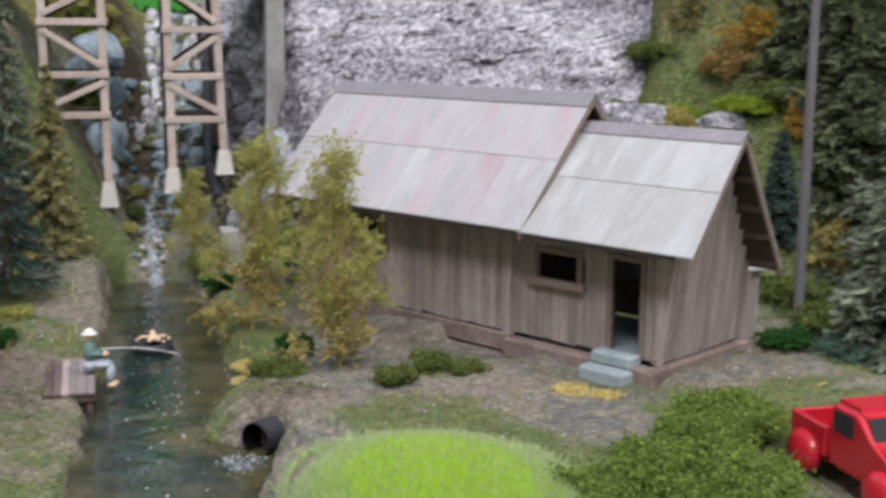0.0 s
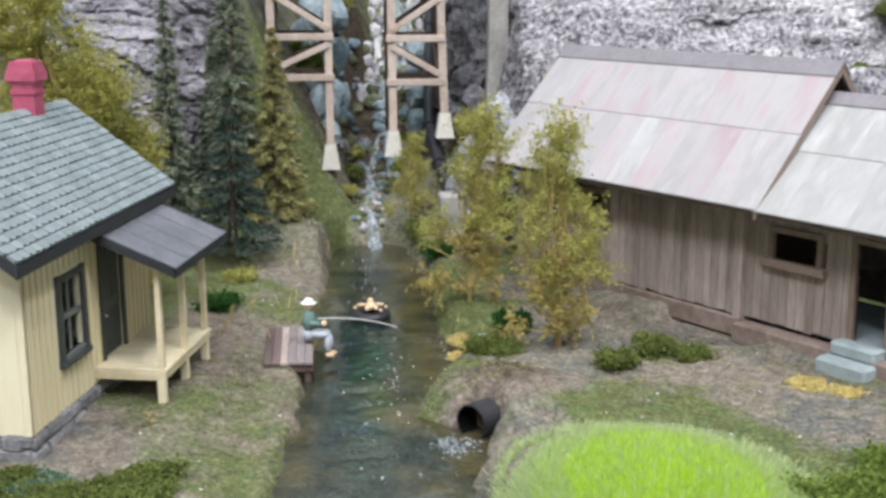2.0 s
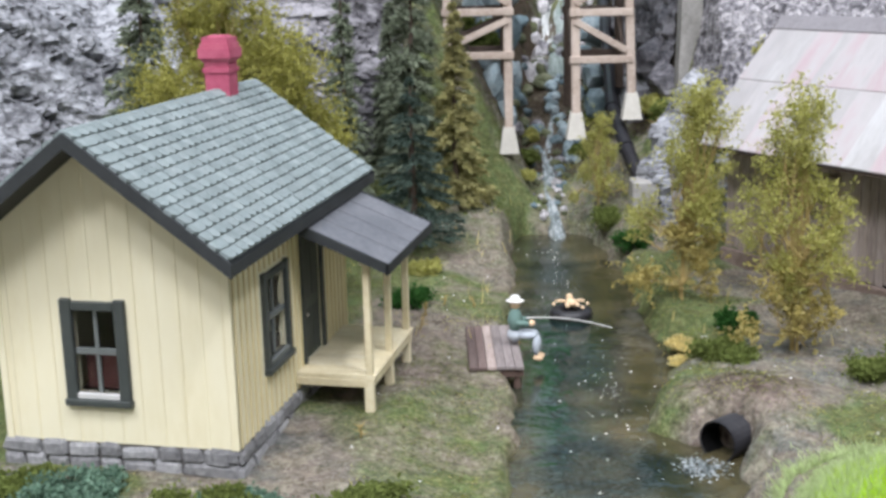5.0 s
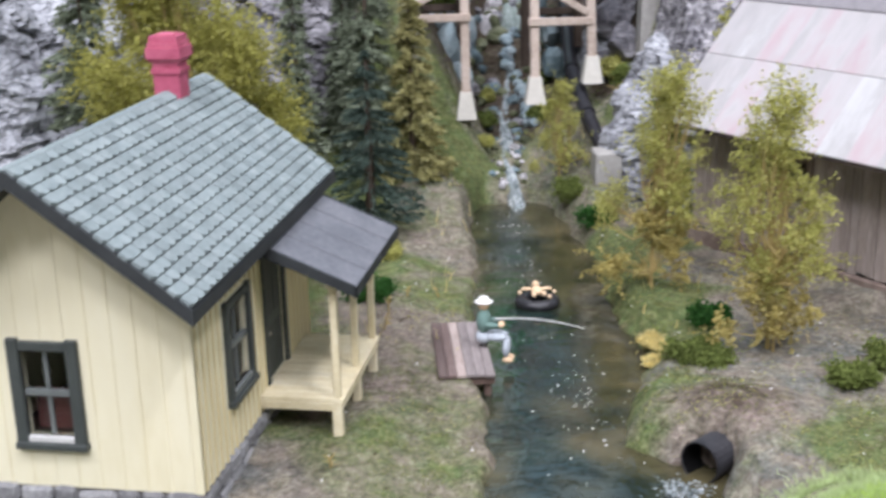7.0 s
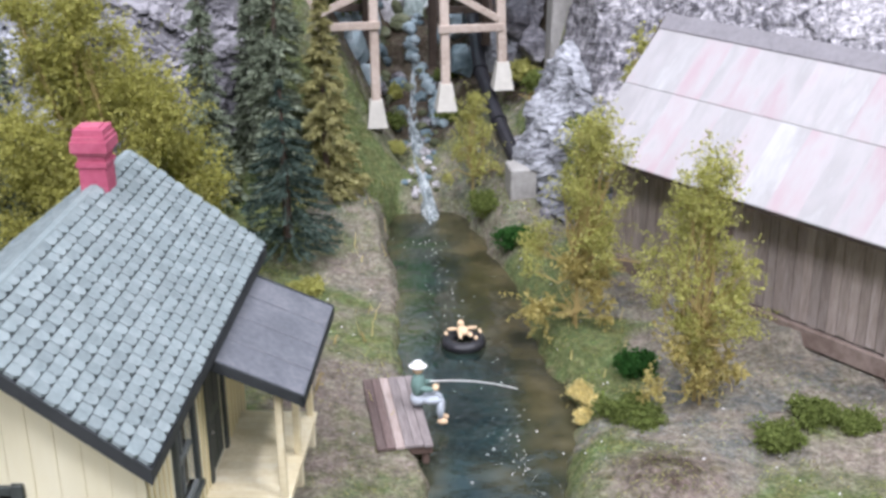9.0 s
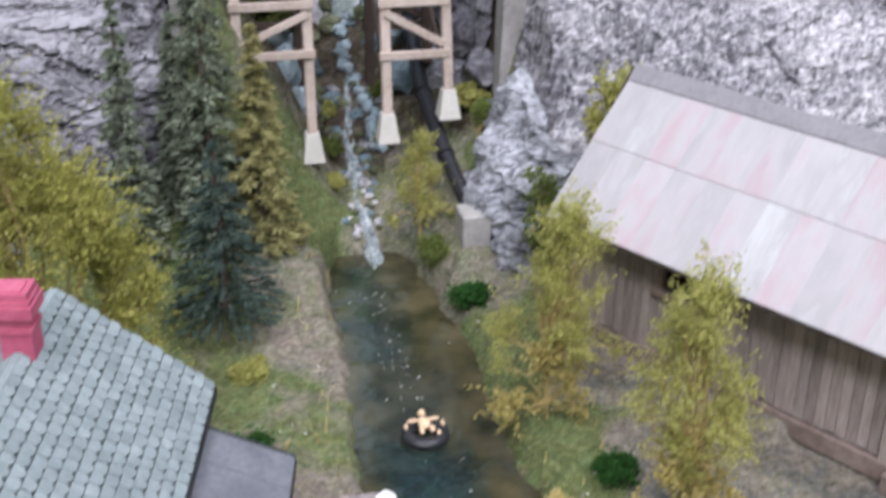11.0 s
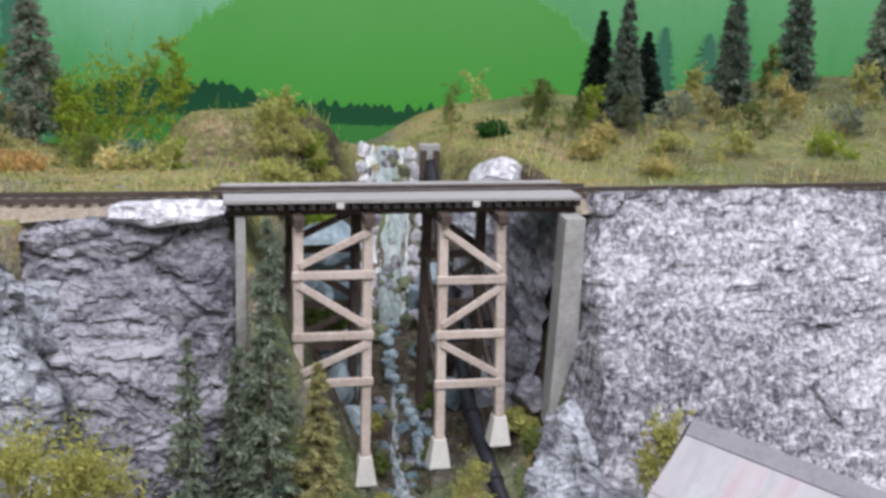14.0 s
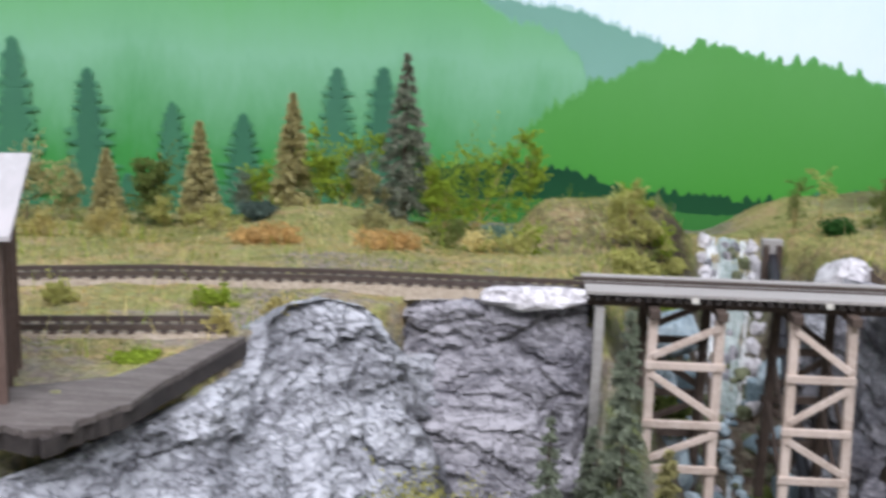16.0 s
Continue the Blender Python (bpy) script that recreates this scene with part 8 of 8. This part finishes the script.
    if y > 6.4 and mt not in (L_TEAL, L_BLUE, L_DEEP, L_BRUSH):
        leafy_tree(lb, x, y, sprays(rng, tl * 1.25, w, 12, 0.045, 0.2), 650, 0.014, mt, 640 + i, twig=M_TWIG, stem=0.004, category="brush", sprigs=3)
    else:
        bush(lb, x, y, w, tl, mt, 640 + i, n=1700, leaf=0.018)


for i, (x, y, z, r, sq) in enumerate(((1.93, 7.5, 0.62, 0.16, (1, 1, 1.1)), (1.90, 7.8, 0.72, 0.20, (0.8, 1.1, 1)), (1.96, 7.65, 0.98, 0.14, (0.8, 1.2, 0.9)), (1.86, 8.1, 0.62, 0.18, (0.9, 1, 1)), (1.99, 7.35, 0.85, 0.12, (0.8, 1, 1)))):
    boulder("boulder", "grey and white layered rock inside the gorge", x, y, z, r, M_ROCK_LIGHT if i % 2 else M_ROCK_GREY, 150 + i, sq, "rocks inside the gorge")

# ---------------------------------------------------------------- loose ground cover
def scatter(name, label, n, xr, yr, material, size, seed, keep, clump=1, spread=0.03, lift=0.3):
    r_ = np.random.default_rng(seed)
    x, y = r_.uniform(*xr, n), r_.uniform(*yr, n)
    k = keep(x, y)
    x, y = x[k], y[k]
    if clump > 1:
        x = np.repeat(x, clump) + r_.normal(size=len(x) * clump) * spread
        y = np.repeat(y, clump) + r_.normal(size=len(y) * clump) * spread
    z = height(x, y)
    p = np.stack([x, y, z + size * lift * r_.uniform(0.2, 1.0, len(x))], 1)
    return solo(name, leaf_mesh(name, p, size, material, r_, long=1.1), None, label, "ground cover", kind="stuff")


def on_land(x, y):
    z = height(x, y)
    mm = (x - 2.783) * 0.8626 + (y - 4.083) * 0.506
    ee = (x - 2.783) * 0.506 - (y - 4.083) * 0.8626
    barn = (mm > 0.06) & (mm < 0.8) & (ee > -1.85) & (ee < 0.6)
    bb, aa = (x - 0.037) * 0.980 - (y - 2.95) * 0.198, (x - 0.037) * 0.198 + (y - 2.95) * 0.980
    house = (bb > -0.88) & (bb < -0.06) & (aa > 0.15) & (aa < 1.4)
    return (z > 0.03) & (z < 0.9) & ~barn & ~house


scatter("ground_crumbs", "tan and brown soil crumbs scattered over the yard", 24000, (-0.4, 4.0), (2.4, 6.6), L_CRUMB, 0.006, 1, on_land)
scatter("ground_foam", "patches of green ground foam over bare soil", 8200, (-0.4, 4.2), (2.4, 7.0), L_MOSS, 0.0062, 2, lambda x, y: on_land(x, y) & (fbm(x * 1.3, y * 1.3, 21) > -0.02 + 0.18 * ((x < 1) & (y < 6.2))), 7, 0.03)
scatter("dark_crumbs", "dark brown soil crumbs in drifts", 4200, (-0.4, 4.2), (2.4, 7.0), M_MUD, 0.0065, 12, lambda x, y: on_land(x, y) & (fbm(x * 3.1, y * 3.1, 61) > 0.0), 6, 0.025)
scatter("yellow_foam", "yellow-green tufts of ground foam in patches", 3600, (-0.4, 4.2), (2.4, 7.0), L_OLIVE, 0.006, 13, lambda x, y: on_land(x, y) & (fbm(x * 2.7, y * 2.7, 63) > 0.08 + 0.15 * (x < 1)), 7, 0.022)
scatter("tan_crumbs", "pale tan crumbs in patches", 3000, (-0.4, 4.2), (2.4, 6.6), L_GOLD, 0.0052, 14, lambda x, y: on_land(x, y) & (fbm(x * 3.7, y * 3.7, 65) > 0.08), 6, 0.025)
scatter("lime_specks", "scattered lime specks of ground foam", 900, (0.2, 4.0), (2.6, 6.6), L_LIME, 0.006, 3, lambda x, y: on_land(x, y) & (fbm(x * 2.1, y * 2.1, 9) > 0.12), 8, 0.03)
scatter("pale_flecks", "small pale chips scattered on the soil", 260, (0.3, 4.0), (2.6, 6.4), M_WHITE, 0.011, 4, on_land)
scatter("plateau_turf", "straw and olive turf tufts on the plateau", 30000, (-5, 6), (6.0, 10.6), L_GOLD, 0.009, 5, lambda x, y: (height(x, y) > 1.6) & (np.abs(y - 7.53) > 0.26) & (fbm(x * 1.5, y * 1.5, 8) > -0.1), 2, 0.04)
scatter("plateau_green", "green turf tufts on the plateau", 42000, (-5, 6), (6.0, 10.6), L_MID, 0.011, 6, lambda x, y: (height(x, y) > 1.6) & (np.abs(y - 7.53) > 0.26) & (fbm(x * 1.3, y * 1.3, 14) > 0.0), 2, 0.04)
scatter("plateau_rust", "rusty brown needles strewn over the plateau", 16000, (-5, 6), (6.0, 10.4), L_BRUSH, 0.010, 15, lambda x, y: (height(x, y) > 1.6) & (np.abs(y - 7.46) > 0.2) & (fbm(x * 1.7, y * 1.7, 44) > 0.1), 2, 0.04)
scatter("gorge_green", "green foam over the gorge sides", 4600, (0.3, 2.3), (6.4, 9.8), L_MID, 0.012, 7, lambda x, y: (height(x, y) > 0.12) & (fbm(x * 3, y * 3, 85) > -0.1) & (np.abs(x - np.interp(y, RUN_Y, RUN_X)) > 0.18) & (x < 1.9), 3, 0.04)
scatter("slope_green", "green foam over the wooded slope", 20000, (3.9, 6.0), (4.0, 7.2), L_MID, 0.015, 8, lambda x, y: (height(x, y) > 0.12), 3, 0.05)

def stalks(name, label, n, xr, yr, material, tall, seed, keep):
    """Thin upright weed stems."""
    r_ = np.random.default_rng(seed)
    x, y = r_.uniform(*xr, n), r_.uniform(*yr, n)
    k = keep(x, y)
    x, y = x[k], y[k]
    p = np.stack([x, y, height(x, y)], 1)
    up = np.stack([r_.normal(0, 0.25, len(x)), r_.normal(0, 0.25, len(x)), np.ones(len(x))], 1) * (tall * r_.uniform(0.4, 1.3, len(x)))[:, None]
    a = r_.uniform(0, np.pi, len(x))
    w = np.stack([np.cos(a), np.sin(a), 0 * a], 1) * 0.0035
    v = np.stack([p - w, p + w, p + up + w * 0.4, p + up - w * 0.4], 1).reshape(-1, 3)
    return solo(name, raw(name, v, np.arange(len(v)).reshape(-1, 4), material), None, label, "weeds", kind="stuff")


def up_top(x, y):
    return (height(x, y) > 1.6) & (np.abs(y - 7.46) > 0.2)


stalks("weed_stalks", "thin straw weed stems standing on the plateau", 2200, (-4.5, 5.5), (6.0, 10.4), L_STRAW, 0.09, 31, lambda x, y: up_top(x, y) & (fbm(x * 2, y * 2, 33) > 0.0))
stalks("green_stalks", "thin lime weed stems standing on the plateau", 1600, (-4.5, 5.5), (6.0, 10.4), L_LIME, 0.11, 32, lambda x, y: up_top(x, y) & (fbm(x * 2, y * 2, 35) > 0.05))
stalks("bank_stalks", "thin straw stems along the stream banks", 260, (0.4, 2.4), (4.2, 7.0), L_STRAW, 0.06, 33, lambda x, y: on_land(x, y) & (fbm(x * 3, y * 3, 36) > 0.1))

def twig(label, x, y, tall, seed, z=None):
    """A dead branching sprig."""
    r_ = np.random.default_rng(seed)
    bm = bmesh.new()
    top = Vector((r_.normal() * 0.2 * tall, r_.normal() * 0.2 * tall, tall))
    cyl((0, 0, 0), top, 0.0045, 0.002, 5, bm)
    for k in range(7):
        p = top * (0.3 + 0.1 * k)
        d = Vector((r_.normal(), r_.normal(), abs(r_.normal()) * 0.8)).normalized() * tall * 0.45
        cyl(p, p + d, 0.0028, 0.001, 4, bm)
    return solo("twig", bm, M_TWIG, label, "twig", x, y, (h(x, y) if z is None else z) - 0.004)


for i, (x, y, tl, z_) in enumerate(((0.905, 4.62, 0.09, 0.0), (0.60, 5.05, 0.05, None), (0.74, 5.12, 0.05, None), (0.66, 6.3, 0.07, None), (0.52, 4.85, 0.07, None), (0.50, 4.62, 0.08, None), (1.86, 6.93, 0.16, None), (0.34, 3.42, 0.06, None))):
    twig("dry straw-coloured twig standing on the bank", x, y, tl, 700 + i, z_)
part("branch", cyl((0, 0, 0.012), (0.30, 0.18, 0.02), 0.012, 0.007, 6), M_TWIG, thing("fallen_branch", "brown fallen branch lying by the shed", "branch", 3.66, 3.20, 0.115))

# white flecks laid on the water as glints of the lamps
rng = np.random.default_rng(91)
fx, fy = rng.normal(1.18, 0.11, 150), rng.uniform(3.0, 6.6, 150)
fx[:50], fy[:50] = rng.normal(1.24, 0.06, 50), rng.normal(4.05, 0.18, 50)
fx[50:95], fy[50:95] = rng.normal(1.20, 0.03, 45), rng.uniform(5.3, 6.7, 45)
p = np.stack([fx, fy, np.full(150, 0.006)], 1)
solo("water_flecks", leaf_mesh("water_flecks", p, 0.0055, M_WHITE, rng, flat=0.97), None, "white flecks standing in for glints on the dark water", "foam", kind="stuff")
p = np.stack([rng.normal(1.44, 0.04, 260), rng.normal(3.36, 0.04, 260), rng.uniform(0.0, 0.015, 260)], 1)
solo("outfall_foam", leaf_mesh("outfall_foam", p, 0.010, M_FALL, rng, flat=0.7), None, "white foam where the culvert spills", "foam", kind="stuff")
